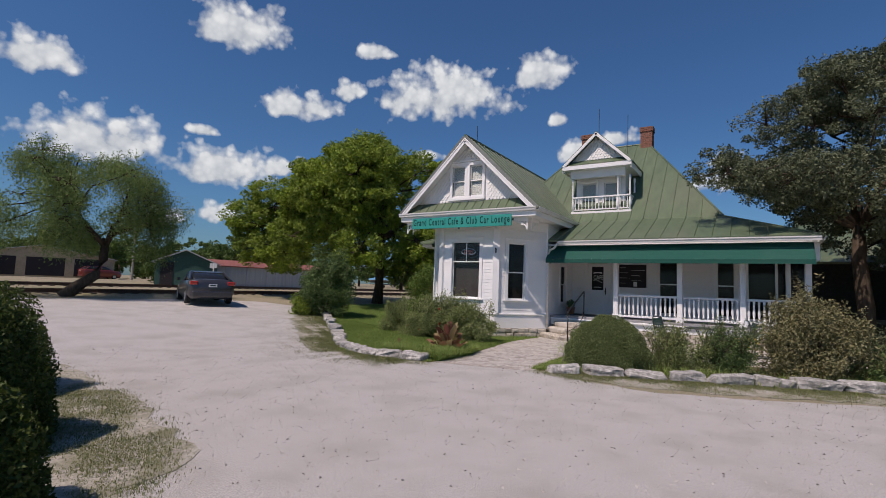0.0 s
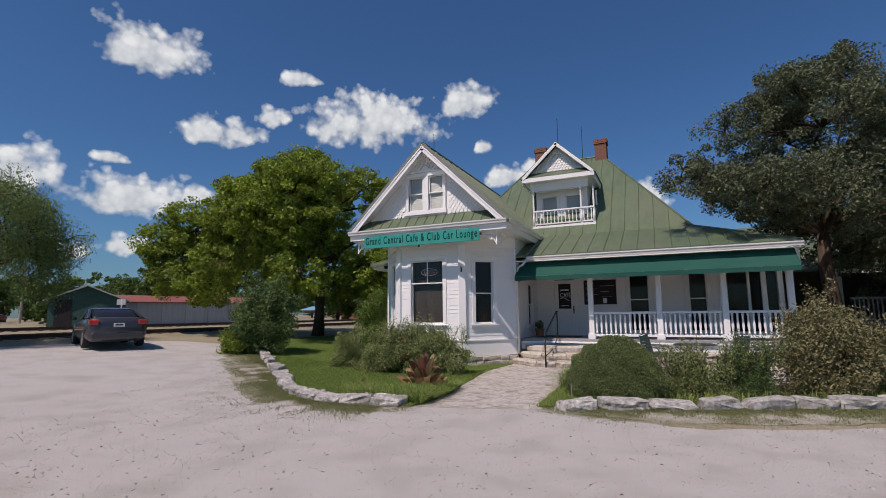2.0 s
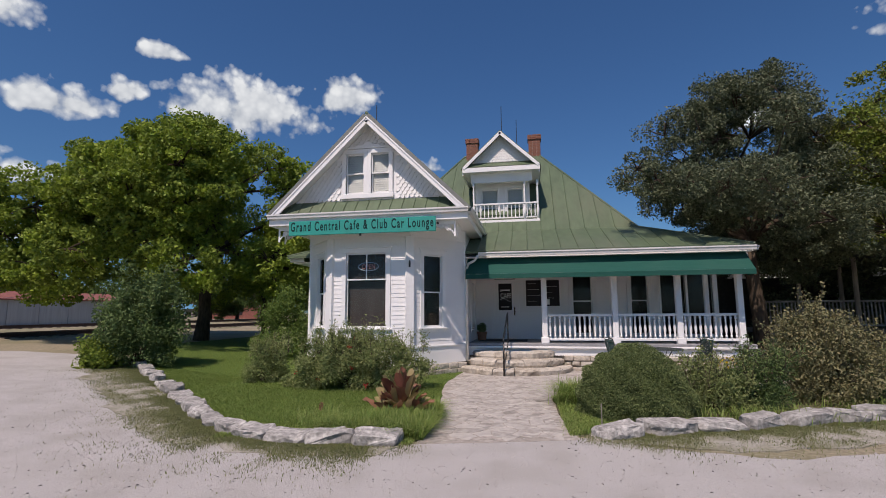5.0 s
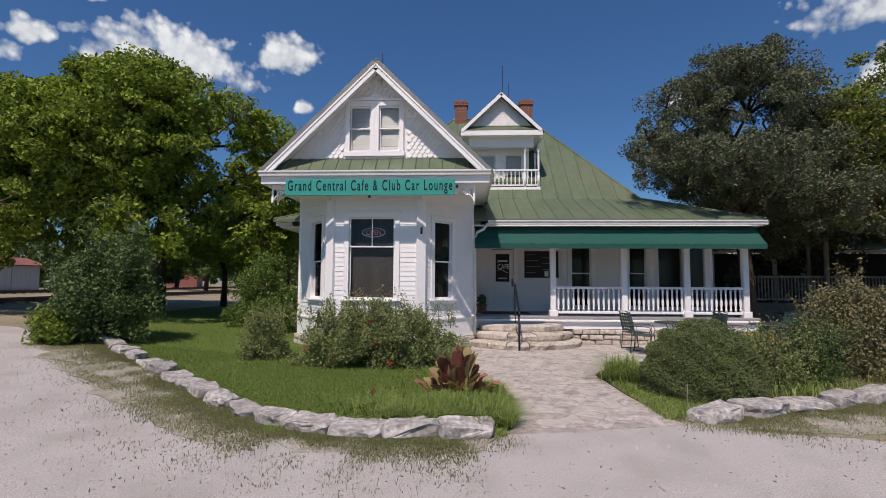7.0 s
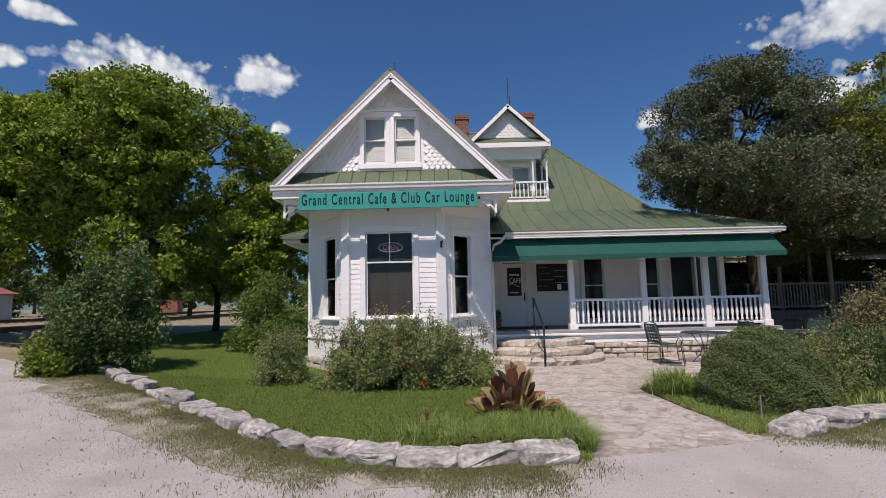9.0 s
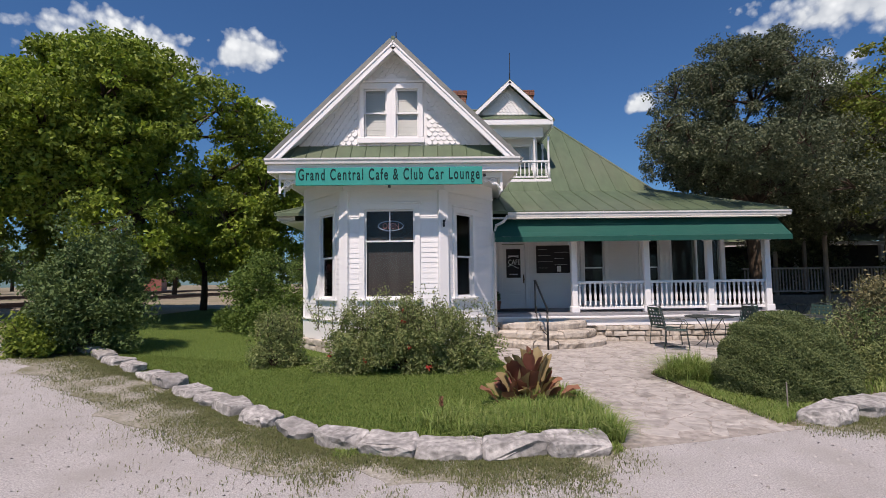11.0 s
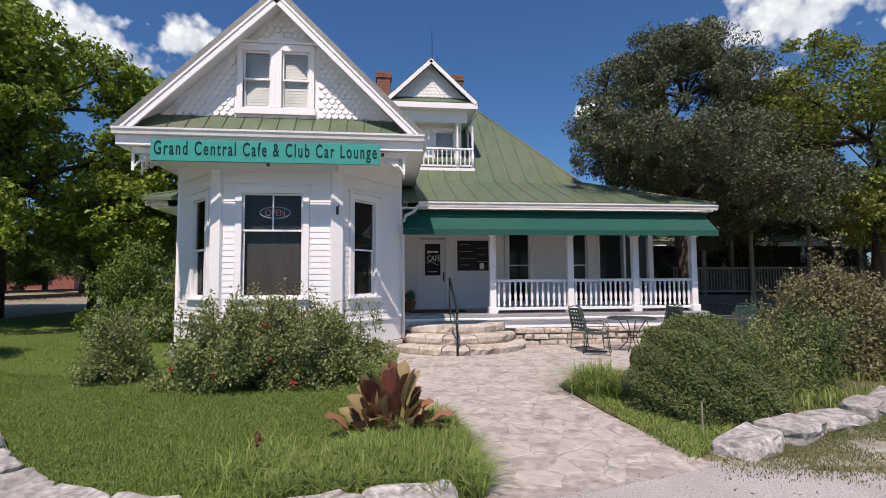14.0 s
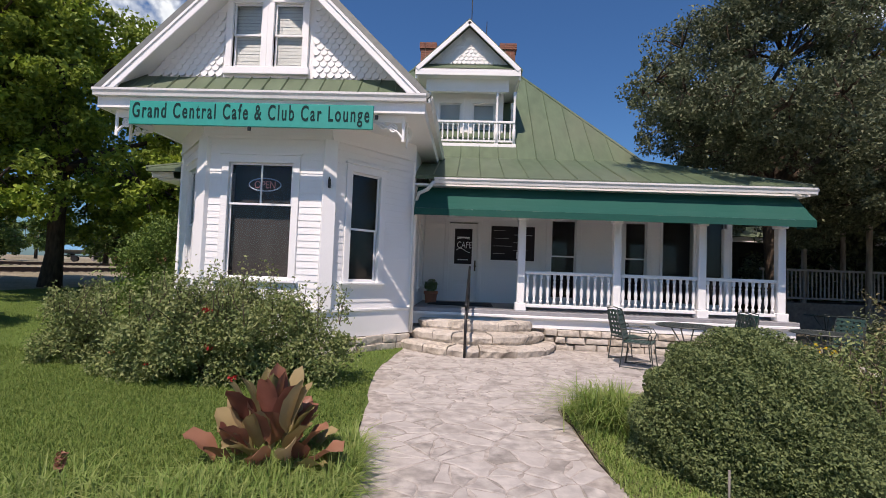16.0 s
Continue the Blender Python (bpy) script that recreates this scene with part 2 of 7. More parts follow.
# ---- mesh helpers ----
class Shape:
    """Vertices and faces of one mesh, gathered piece by piece."""

    def __init__(self):
        self.v, self.f = [], []

    def add(self, verts, faces):
        k = len(self.v)
        self.v += [tuple(p) for p in verts]
        self.f += [tuple(i + k for i in f) for f in faces]
        return self

    def box(self, x0, x1, y0, y1, z0, z1, m=None, c=0.0):
        """A box; c cuts its edges back."""
        if c <= 0:
            p = [Vector((x, y, z)) for z in (z0, z1) for x, y in ((x0, y0), (x1, y0), (x1, y1), (x0, y1))]
            f = [(0, 3, 2, 1), (4, 5, 6, 7), (0, 1, 5, 4), (1, 2, 6, 5), (2, 3, 7, 6), (3, 0, 4, 7)]
        else:
            ring = lambda i, z: [Vector(q) for q in ((x0 + i + c, y0 + i, z), (x1 - i - c, y0 + i, z), (x1 - i, y0 + i + c, z), (x1 - i, y1 - i - c, z),
                                                     (x1 - i - c, y1 - i, z), (x0 + i + c, y1 - i, z), (x0 + i, y1 - i - c, z), (x0 + i, y0 + i + c, z))]
            p = ring(c * 0.7, z0) + ring(0, z0 + c) + ring(0, z1 - c) + ring(c * 0.7, z1)
            f = [tuple(range(7, -1, -1)), tuple(range(24, 32))]
            f += [(a * 8 + i, a * 8 + (i + 1) % 8, a * 8 + 8 + (i + 1) % 8, a * 8 + 8 + i) for a in range(3) for i in range(8)]
        return self.add([m @ q for q in p] if m else p, f)

    def prism(self, outline, z0, z1, m=None, inset=0.0):
        """An outline in x and y (counter-clockwise), raised from z0 to z1."""
        k = len(outline)
        cx, cy = sum(q[0] for q in outline) / k, sum(q[1] for q in outline) / k
        top = [(q[0] + (cx - q[0]) * inset, q[1] + (cy - q[1]) * inset, z1) for q in outline]
        p = [Vector((q[0], q[1], z0)) for q in outline] + [Vector(q) for q in top]
        f = [tuple(range(k - 1, -1, -1)), tuple(range(k, 2 * k))] + [(i, (i + 1) % k, k + (i + 1) % k, k + i) for i in range(k)]
        return self.add([m @ q for q in p] if m else p, f)

    def tube(self, points, radii, sides=8, caps=True):
        """A round bar along points; radii: one or one a point."""
        pts = [Vector(q) for q in points]
        rad = list(radii) if hasattr(radii, "__len__") else [radii] * len(pts)
        verts, faces = [], []
        for i, q in enumerate(pts):
            d = (pts[min(i + 1, len(pts) - 1)] - pts[max(i - 1, 0)]).normalized()
            a = d.cross(Vector((0, 0, 1)) if abs(d.z) < 0.95 else Vector((0, 1, 0))).normalized()
            b = d.cross(a)
            verts += [q + rad[i] * (a * math.cos(t) + b * math.sin(t)) for t in (2 * math.pi * s / sides for s in range(sides))]
        for i in range(len(pts) - 1):
            faces += [(i * sides + s, (i + 1) * sides + s, (i + 1) * sides + (s + 1) % sides, i * sides + (s + 1) % sides) for s in range(sides)]
        if caps:
            faces += [tuple(range(sides)), tuple(range(len(pts) * sides - 1, (len(pts) - 1) * sides - 1, -1))]
        return self.add(verts, faces)

    def lathe(self, profile, sides=12, at=(0, 0, 0), m=None):
        """A turned shape: (radius, height) pairs from the foot up."""
        verts = [Vector((r * math.cos(2 * math.pi * s / sides) + at[0], r * math.sin(2 * math.pi * s / sides) + at[1], z + at[2])) for r, z in profile for s in range(sides)]
        faces = [(i * sides + s, i * sides + (s + 1) % sides, (i + 1) * sides + (s + 1) % sides, (i + 1) * sides + s) for i in range(len(profile) - 1) for s in range(sides)]
        faces += [tuple(range(sides - 1, -1, -1)), tuple(range((len(profile) - 1) * sides, len(profile) * sides))]
        return self.add([m @ q for q in verts] if m else verts, faces)

    def mesh(self, name, mat, smooth=False):
        me = bpy.data.meshes.new(name)
        me.from_pydata(self.v, [], self.f)
        me.materials.append(mat)
        if smooth:
            me.polygons.foreach_set("use_smooth", [True] * len(me.polygons))
        me.update()
        return me


def part(name, shape, mat, parent=None, label="", smooth=False, kind=""):
    ob = new(name, shape.mesh(name, mat, smooth) if isinstance(shape, Shape) else shape)
    ob.parent = parent
    return tagged(ob, label=label, kind=kind)


def thing(name, label, category, group="", at=(0, 0, 0), turn=0.0, kind=""):
    ob = new(name)
    ob.empty_display_size = 0.2
    ob.matrix_world = pose(*at, 0, 0, turn)
    return tagged(ob, label, category, group, kind)


def piece(name, me, parent, m):
    """A piece of its own on shared mesh data."""
    ob = new(name, me)
    ob.parent = parent
    ob.matrix_local = m
    return ob


def big_mesh(name, verts, faces, mat, smooth=False):
    """A mesh from number arrays; faces all with the same count of corners."""
    me = bpy.data.meshes.new(name)
    k = faces.shape[1]
    me.vertices.add(len(verts))
    me.vertices.foreach_set("co", np.asarray(verts, np.float32).ravel())
    me.loops.add(faces.size)
    me.loops.foreach_set("vertex_index", faces.astype(np.int32).ravel())
    me.polygons.add(len(faces))
    me.polygons.foreach_set("loop_start", np.arange(0, faces.size, k, dtype=np.int32))
    me.materials.append(mat)
    me.update(calc_edges=True)
    me.validate()
    return me


def frames_of(n, rng, up=0.0):
    """Random right-handed axes; up leans the normals upwards."""
    d = rng.normal(size=(n, 3))
    d[:, 2] += up
    d /= np.linalg.norm(d, axis=1)[:, None] + 1e-9
    a = np.cross(d, rng.normal(size=(n, 3)))
    a /= np.linalg.norm(a, axis=1)[:, None] + 1e-9
    return a, np.cross(d, a), d


def leaf_mesh(name, centres, size, mat, rng, aspect=0.5, up=0.4, droop=0.0):
    """Leaves as folded diamonds about the centres."""
    n = len(centres)
    a, b, d = frames_of(n, rng, up)
    if droop:
        a = a * (1 - droop) + np.array([0, 0, -1.0]) * droop
    s = size * rng.uniform(0.6, 1.35, n)[:, None]
    fold = d * s * 0.18
    v = np.stack([centres - a * s * 0.5, centres + b * s * aspect * 0.5 + fold, centres + a * s * 0.5, centres - b * s * aspect * 0.5 + fold], 1).reshape(-1, 3)
    i = np.arange(n)[:, None] * 4
    f = np.concatenate([i + np.array([[0, 1, 2]]), i + np.array([[0, 2, 3]])], 1).reshape(-1, 3)
    return big_mesh(name, v, f, mat)


def in_ball(n, rng, inner=0.0):
    d = rng.normal(size=(n, 3))
    d /= np.linalg.norm(d, axis=1)[:, None]
    return d * (inner ** 3 + (1 - inner ** 3) * rng.random(n)[:, None]) ** (1 / 3)


def blades(name, roots, height, width, mat, rng, lean=0.5, spread=None):
    """Grass blades: narrow bent triangles from the roots."""
    n = len(roots)
    az = rng.uniform(0, 2 * math.pi, n)
    side = np.stack([np.cos(az), np.sin(az), 0 * az], 1)
    out = np.stack([-np.sin(az), np.cos(az), 0 * az], 1) * rng.uniform(0, lean, n)[:, None]
    if spread is not None:
        out = out * 0.4 + spread
    h = height * rng.uniform(0.5, 1.3, n)[:, None]
    w = width * rng.uniform(0.7, 1.3, n)[:, None]
    up = np.array([0, 0, 1.0])
    mid = roots + up * h * 0.6 + out * h * 0.45
    tip = roots + up * h * (1 - 0.35 * np.linalg.norm(out, axis=1)[:, None].clip(0, 1.6)) + out * h * 1.2
    v = np.stack([roots - side * w, roots + side * w, mid + side * w * 0.8, mid - side * w * 0.8, tip], 1).reshape(-1, 3)
    i = np.arange(n)[:, None] * 5
    f = np.concatenate([i + np.array([[0, 1, 2]]), i + np.array([[0, 2, 3]]), i + np.array([[3, 2, 4]])], 1).reshape(-1, 3)
    return big_mesh(name, v, f, mat)


def inside(poly, x, y):
    ok = np.zeros(len(x), bool)
    j = len(poly) - 1
    for i in range(len(poly)):
        (xi, yi), (xj, yj) = poly[i], poly[j]
        cross = (yi > y) != (yj > y)
        ok ^= cross & (x < (xj - xi) * (y - yi) / (yj - yi + 1e-12) + xi)
        j = i
    return ok


def scatter(poly, n, rng):
    xs, ys = [q[0] for q in poly], [q[1] for q in poly]
    x, y = rng.uniform(min(xs), max(xs), n * 3), rng.uniform(min(ys), max(ys), n * 3)
    keep = inside(poly, x, y)
    x, y = x[keep][:n], y[keep][:n]
    return np.stack([x, y, height(x, y)], 1)


def height(x, y):
    """The ground: level by the house, rising gently towards the railway."""
    w = np.maximum(0.0, -np.asarray(x, float) - 11.0)
    return 1.0 - np.exp(-w / 12.0)


def sheet(name, poly, lift, mat, step, label, category, skirt=0.15):
    """A piece of ground in an outline, laid on the terrain; a grid cut at the outline by bmesh."""
    bm = bmesh.new()
    ring = [bm.verts.new((x, y, 0)) for x, y in poly]
    bm.faces.new(ring)
    xs, ys = [q[0] for q in poly], [q[1] for q in poly]
    for axis, lo, hi in ((0, min(xs), max(xs)), (1, min(ys), max(ys))):
        for c in np.arange(lo + step, hi, step):
            at = Vector((c, 0, 0)) if axis == 0 else Vector((0, c, 0))
            nor = Vector((1, 0, 0)) if axis == 0 else Vector((0, 1, 0))
            bmesh.ops.bisect_plane(bm, geom=bm.verts[:] + bm.edges[:] + bm.faces[:], plane_co=at, plane_no=nor)
    for v in bm.verts:
        v.co.z = float(height(v.co.x, v.co.y)) + lift
    rim = [e for e in bm.edges if len(e.link_faces) == 1]
    down = bmesh.ops.extrude_edge_only(bm, edges=rim)["geom"]
    for v in down:
        if isinstance(v, bmesh.types.BMVert):
            v.co.z -= skirt
    bmesh.ops.recalc_face_normals(bm, faces=bm.faces[:])
    if sum(f.normal.z for f in bm.faces) < 0:
        bmesh.ops.reverse_faces(bm, faces=bm.faces[:])
    me = bpy.data.meshes.new(name)
    bm.to_mesh(me)
    bm.free()
    me.materials.append(mat)
    return tagged(new(name, me), label, category, kind="structure")


def ragged(poly, amount=0.14, step=0.3):
    """The outline with more corners, pushed about unevenly."""
    out = []
    for a, b in zip(poly, poly[1:] + poly[:1]):
        n = max(1, min(48, int(math.dist(a, b) / step)))
        for i in range(n):
            x, y = a[0] + (b[0] - a[0]) * i / n, a[1] + (b[1] - a[1]) * i / n
            q = noise.noise_vector(Vector((x * 0.9, y * 0.9, 3.1))) * amount + noise.noise_vector(Vector((x * 3.1, y * 3.1, 7.7))) * amount * 0.5
            out.append((x + q.x, y + q.y))
    return out


# ---- ground ----
rng = np.random.default_rng(7)
gx = np.unique(np.concatenate([np.linspace(-900, -60, 15), np.linspace(-60, 12, 73), np.linspace(12, 900, 15)]))
gy = np.unique(np.concatenate([np.linspace(-900, -10, 12), np.linspace(-10, 60, 36), np.linspace(60, 900, 14)]))
X, Y = np.meshgrid(gx, gy)
V = np.stack([X.ravel(), Y.ravel(), height(X.ravel(), Y.ravel())], 1)
ii = (np.arange(len(gy) - 1)[:, None] * len(gx) + np.arange(len(gx) - 1)[None, :]).ravel()[:, None]
tagged(new("ground", big_mesh("ground", V, ii + np.array([[0, 1, len(gx) + 1, len(gx)]]), DIRT)), "dry pale grass and bare soil out to the horizon", "ground", kind="structure")

DRIVE = [(7, -7), (9, 10.2), (4.6, 10.6), (2.0, 9.1), (0.4, 8.3), (-1.0, 7.8), (-2.4, 7.85), (-3.3, 8.35), (-4.4, 8.15), (-5.45, 7.85), (-5.75, 7.4), (-7.0, 7.1), (-8.4, 7.25), (-9.3, 7.75), (-10.2, 8.5),
         (-12.2, 10.0), (-14.4, 11.7), (-16.2, 13.4), (-18.2, 14.6), (-20.4, 14.6), (-22.0, 13.0), (-22.6, 9.5), (-23.2, 5.2), (-25, 2.5), (-25, -1), (-14, 1.2), (-11.5, 2.2), (-8.2, 2.0), (-5.6, 1.2), (-4.3, 0.3), (-3.6, -7)]
sheet("road_drive", ragged(DRIVE, 0.2), 0.012, GRAVEL, 1.0, "pale crushed limestone driveway with faint wheel tracks", "driveway")
LAWN = [(-5.75, 7.8), (-7.1, 7.75), (-8.3, 8.05), (-9.5, 8.9), (-10.9, 10.2), (-12.3, 11.3), (-14.6, 13.2), (-16.5, 15.2), (-18.5, 18), (-18.5, 27), (-10.7, 27), (-5.95, 15.4), (-6.1, 12.9), (-5.8, 10.7), (-5.58, 9.3)]
sheet("ground_lawn", ragged(LAWN, 0.07), 0.022, TURF, 1.0, "green watered lawn in front of the house", "lawn")
BED = [(-3.4, 8.7), (-2.2, 8.9), (-0.75, 9.45), (1.3, 10.2), (3.4, 11.4), (6.5, 12.6), (6.5, 14.4), (3, 13.9), (0.5, 12.65), (-3.0, 12.25), (-3.68, 11.4), (-3.58, 9.6)]
sheet("ground_bed", ragged(BED, 0.08), 0.022, SOIL, 1.0, "planted bed of dark soil behind the border stones", "flower bed")
VERGE = [(-3.4, 8.0), (-2.4, 7.9), (-1.0, 8.1), (0.4, 8.6), (2.0, 9.4), (4.6, 10.9), (9, 10.5), (9, 12.5), (6.5, 12.6), (3.4, 11.4), (1.3, 10.2), (-0.75, 9.45), (-2.2, 8.9), (-3.4, 8.7)]
sheet("ground_verge", ragged(VERGE, 0.34, 0.14), 0.018, FRINGE, 1.0, "thin dry grass verge between drive and border stones", "verge")
FRONTVERGE = [(-5.5, 7.72), (-5.5, 7.2), (-7.0, 6.9), (-8.5, 7.05), (-9.5, 7.6), (-10.4, 8.35), (-12.4, 9.8), (-14.6, 11.5), (-16.4, 13.2), (-16.8, 15.2), (-14.6, 13.2), (-12.3, 11.3), (-10.9, 10.2), (-9.5, 8.9), (-8.3, 8.05), (-7.1, 7.75)]
sheet("ground_fringe", ragged(FRONTVERGE, 0.34, 0.14), 0.0185, FRINGE, 1.0, "thin dry grass fringe outside the lawn's border stones", "verge")
HEDGESIDE = [(-3.2, -6), (-3.2, 0.3), (-4.0, 1.2), (-5.2, 1.75), (-8.1, 2.4), (-11.6, 2.45), (-15, 1.2), (-15, -6)]
sheet("ground_hedge", ragged(HEDGESIDE, 0.34, 0.14), 0.02, FRINGE, 1.0, "patchy dry grass beside the clipped hedge", "verge")

# ---- the house ----
GLASS = bpy.data.materials.new("window_glass")
GLASS.use_nodes = True
gn, gl = GLASS.node_tree.nodes, GLASS.node_tree.links
gn.remove(gn["Principled BSDF"])
g_mix, g_tr, g_gl, g_fr = gn.new("ShaderNodeMixShader"), gn.new("ShaderNodeBsdfTransparent"), gn.new("ShaderNodeBsdfGlossy"), gn.new("ShaderNodeFresnel")
g_tr.inputs[0].default_value = (0.86, 0.88, 0.87, 1)
g_gl.inputs["Roughness"].default_value = 0.02
g_fr.inputs[0].default_value = 1.3
gl.new(g_fr.outputs[0], g_mix.inputs[0])
gl.new(g_tr.outputs[0], g_mix.inputs[1])
gl.new(g_gl.outputs[0], g_mix.inputs[2])
gl.new(g_mix.outputs[0], gn["Material Output"].inputs[0])

house = thing("house", "white clapboard Victorian house with green metal roofs, used as a cafe", "house")


def face(p0, p1):
    """Local frame of a wall: x along it, y into the house, z up. p0 is its left end seen from outside."""
    a = Vector((p1[0] - p0[0], p1[1] - p0[1], 0))
    ang = math.degrees(math.atan2(a.y, a.x))
    return pose(p0[0], p0[1], 0, 0, 0, ang), a.length


def wall(p0, p1, z0, z1, holes, name="wall", t=0.16):
    m, L = face(p0, p1)
    s = Shape()
    xs = sorted({0, L, *[h[0] for h in holes], *[h[1] for h in holes]})
    for a, b in zip(xs, xs[1:]):
        cuts = sorted((h[2], h[3]) for h in holes if h[0] <= a + 1e-6 and h[1] >= b - 1e-6)
        z = z0
        for lo, hi in cuts + [(z1, z1)]:
            if lo > z + 1e-4:
                s.box(a, b, 0, t, z, lo, m)
            z = hi
    return part(name, s, WHITE, house), m, L


unit_board = Shape().add([(0, 0.004, 0), (1, 0.004, 0), (1, -0.016, 0.004), (0, -0.016, 0.004), (0, -0.006, 1), (1, -0.006, 1), (0, 0.004, 1), (1, 0.004, 1)],
                         [(3, 2, 5, 4), (0, 1, 2, 3), (4, 5, 7, 6), (0, 3, 4, 6), (1, 7, 5, 2)])
BOARD = unit_board.mesh("siding_board", WHITE)


def siding(owner, m, L, z0, z1, holes, ends, step=0.118, single=True):
    """Clapboards on a wall, cut round its openings; single: each board an object."""
    z, s = z0, Shape()
    while z < z1 - 0.02:
        h = min(step, z1 - z)
        spans = [(ends, L - ends)]
        for a, b, lo, hi in holes:
            if lo - 0.13 < z + h * 0.5 < hi + 0.16:
                spans = [q for u, v in spans for q in ((u, min(v, a - 0.12)), (max(u, b + 0.12), v)) if q[1] - q[0] > 0.02]
        for u, v in spans:
            mm = m @ Matrix.Translation((u, 0, z)) @ Matrix.Diagonal((v - u, 1, h, 1))
            if single:
                piece("siding_board", BOARD, owner, mm)
            else:
                s.add([mm @ Vector(q) for q in unit_board.v], unit_board.f)
        z += step
    if not single:
        part("siding", s, WHITE, owner, kind="stuff")


def window(m, a, b, lo, hi, parent, mid=None, muntin=False, dark=True, sill=True, casing=0.11, back=None, label="", hood=True):
    """A sash window in an opening of the wall frame m: casing, sill, sashes, panes and their backing."""
    win = part("window", Shape().box(a - casing, b + casing, -0.042, 0.02, hi, hi + 0.13, m, 0.006), TRIM, parent, label)
    part("side_casing", Shape().box(a - casing, a + 0.015, -0.04, 0.02, lo - 0.02, hi, m, 0.006), TRIM, win)
    part("side_casing", Shape().box(b - 0.015, b + casing, -0.04, 0.02, lo - 0.02, hi, m, 0.006), TRIM, win)
    if hood:
        part("hood", Shape().box(a - casing - 0.04, b + casing + 0.04, -0.08, 0.02, hi + 0.131, hi + 0.17, m, 0.006), TRIM, win)
    if sill:
        part("sill", Shape().box(a - casing - 0.06, b + casing + 0.06, -0.09, 0.04, lo - 0.065, lo - 0.021, m, 0.008).box(a - casing, b + casing, -0.03, 0.0, lo - 0.14, lo - 0.066, m), TRIM, win)
    mid = mid or (lo + hi) / 2
    w = 0.035
    for z0, z1, y in ((lo, mid + w / 2, 0.06), (mid - w / 2, hi, 0.025)):
        s = Shape()
        s.box(a + 0.016, a + 0.016 + w, y, y + 0.03, z0, z1, m).box(b - 0.016 - w, b - 0.016, y, y + 0.03, z0, z1, m)
        s.box(a + 0.016 + w, b - 0.016 - w, y, y + 0.03, z0, z0 + w, m).box(a + 0.016 + w, b - 0.016 - w, y, y + 0.03, z1 - w, z1, m)
        if muntin and z0 > lo:
            s.box((a + b) / 2 - 0.012, (a + b) / 2 + 0.012, y, y + 0.028, z0 + w, z1 - w, m)
        part("sash", s, TRIM, win)
        pane = part("pane", Shape().box(a + 0.016 + w, b - 0.016 - w, y + 0.012, y + 0.018, z0 + w, z1 - w, m), GLASS, win)
        pane.visible_shadow = False
        if back is None and not muntin:
            part("insect_screen", Shape().box(a + 0.016 + w, b - 0.016 - w, y + 0.022, y + 0.026, z0 + w, z1 - w, m), SCREEN, win)
        elif back is None:
            deep = 0.3 if z0 > lo else y + 0.022
            # sheet behind the panes, coloured as the dim room with its reflections
            part("dark_curtain", Shape().box(a - 0.02, b + 0.02, max(deep, 0.17), max(deep, 0.17) + 0.01, z0, z1, m), ROOMGREY, win)
    if back == "blind":
        n = int((hi - lo) / 0.06)
        s = Shape()
        for k in range(n):
            z = lo + (hi - lo) * k / n
            s.add([m @ Vector(q) for q in ((a, 0.1, z), (b, 0.1, z), (b, 0.106, z + 0.062), (a, 0.106, z + 0.062))], [(0, 1, 2, 3)])
        part("blind", s, BLIND, win, "white slatted blind")
    return win


CX = -8.36
FL, FR, SR, SL = (-9.5, 14.0), (-7.22, 14.0), (-5.92, 15.5), (-10.8, 15.5)
Z0, Z1 = 0.78, 4.05
front_hole = [(0.46, 1.64, 1.31, 3.34)]
side_hole_r = [(0.45, 1.13, 1.31, 3.30)]
side_hole_l = [(1.985 - 1.13, 1.985 - 0.45, 1.31, 3.30)]
for p0, p1, holes, muntin in ((FL, FR, front_hole, True), (FR, SR, side_hole_r, False), (SL, FL, side_hole_l, False)):
    w, m, L = wall(p0, p1, 0.3, 4.12, holes)
    siding(w, m, L, Z0 + 0.03, 3.78, holes, 0.1)
    part("skirt_board", Shape().box(0, L, -0.03, 0, 0.3, Z0 - 0.02, m), TRIM, w)
    part("drip_cap", Shape().box(-0.02, L + 0.02, -0.06, 0, Z0 - 0.019, Z0 + 0.028, m, 0.008), TRIM, w)
    part("frieze_board", Shape().box(-0.01, L + 0.01, -0.035, 0, 3.79, 4.11, m).box(0, L, -0.055, -0.036, 3.76, 3.82, m, 0.006), TRIM, w)
    a, b, lo, hi = holes[0]
    window(m, a, b, lo, hi, house, mid=2.61 if muntin else 2.26, muntin=muntin)
for q, ang in ((FL, -25), (FR, 25)):
    mm = pose(q[0], q[1], 0, 0, 0, ang)
    part("corner_board", Shape().box(-0.12, 0.12, -0.045, 0.1, Z0 + 0.03, 3.78, mm, 0.01), TRIM, house)
w, m, L = wall(SR, (-5.92, 18.45), 0.3, 4.12, [(1.45, 2.15, 1.2, 2.65)])
siding(w, m, L, Z0, 3.78, [(1.45, 2.15, 1.2, 2.65)], 0.06, single=False)
window(m, 1.45, 2.15, 1.2, 2.65, house, hood=False)
part("corner_board", Shape().box(-0.02, 0.12, -0.03, 0.02, 0.3, 4.1, m, 0.006), TRIM, house)
w, m, L = wall((-10.8, 24.0), SL, 0.3, 4.12, [])
siding(w, m, L, Z0, 3.78, [], 0.06, single=False)
part("corner_board", Shape().box(L - 0.12, L + 0.02, -0.03, 0.02, 0.3, 4.1, m, 0.006), TRIM, house)

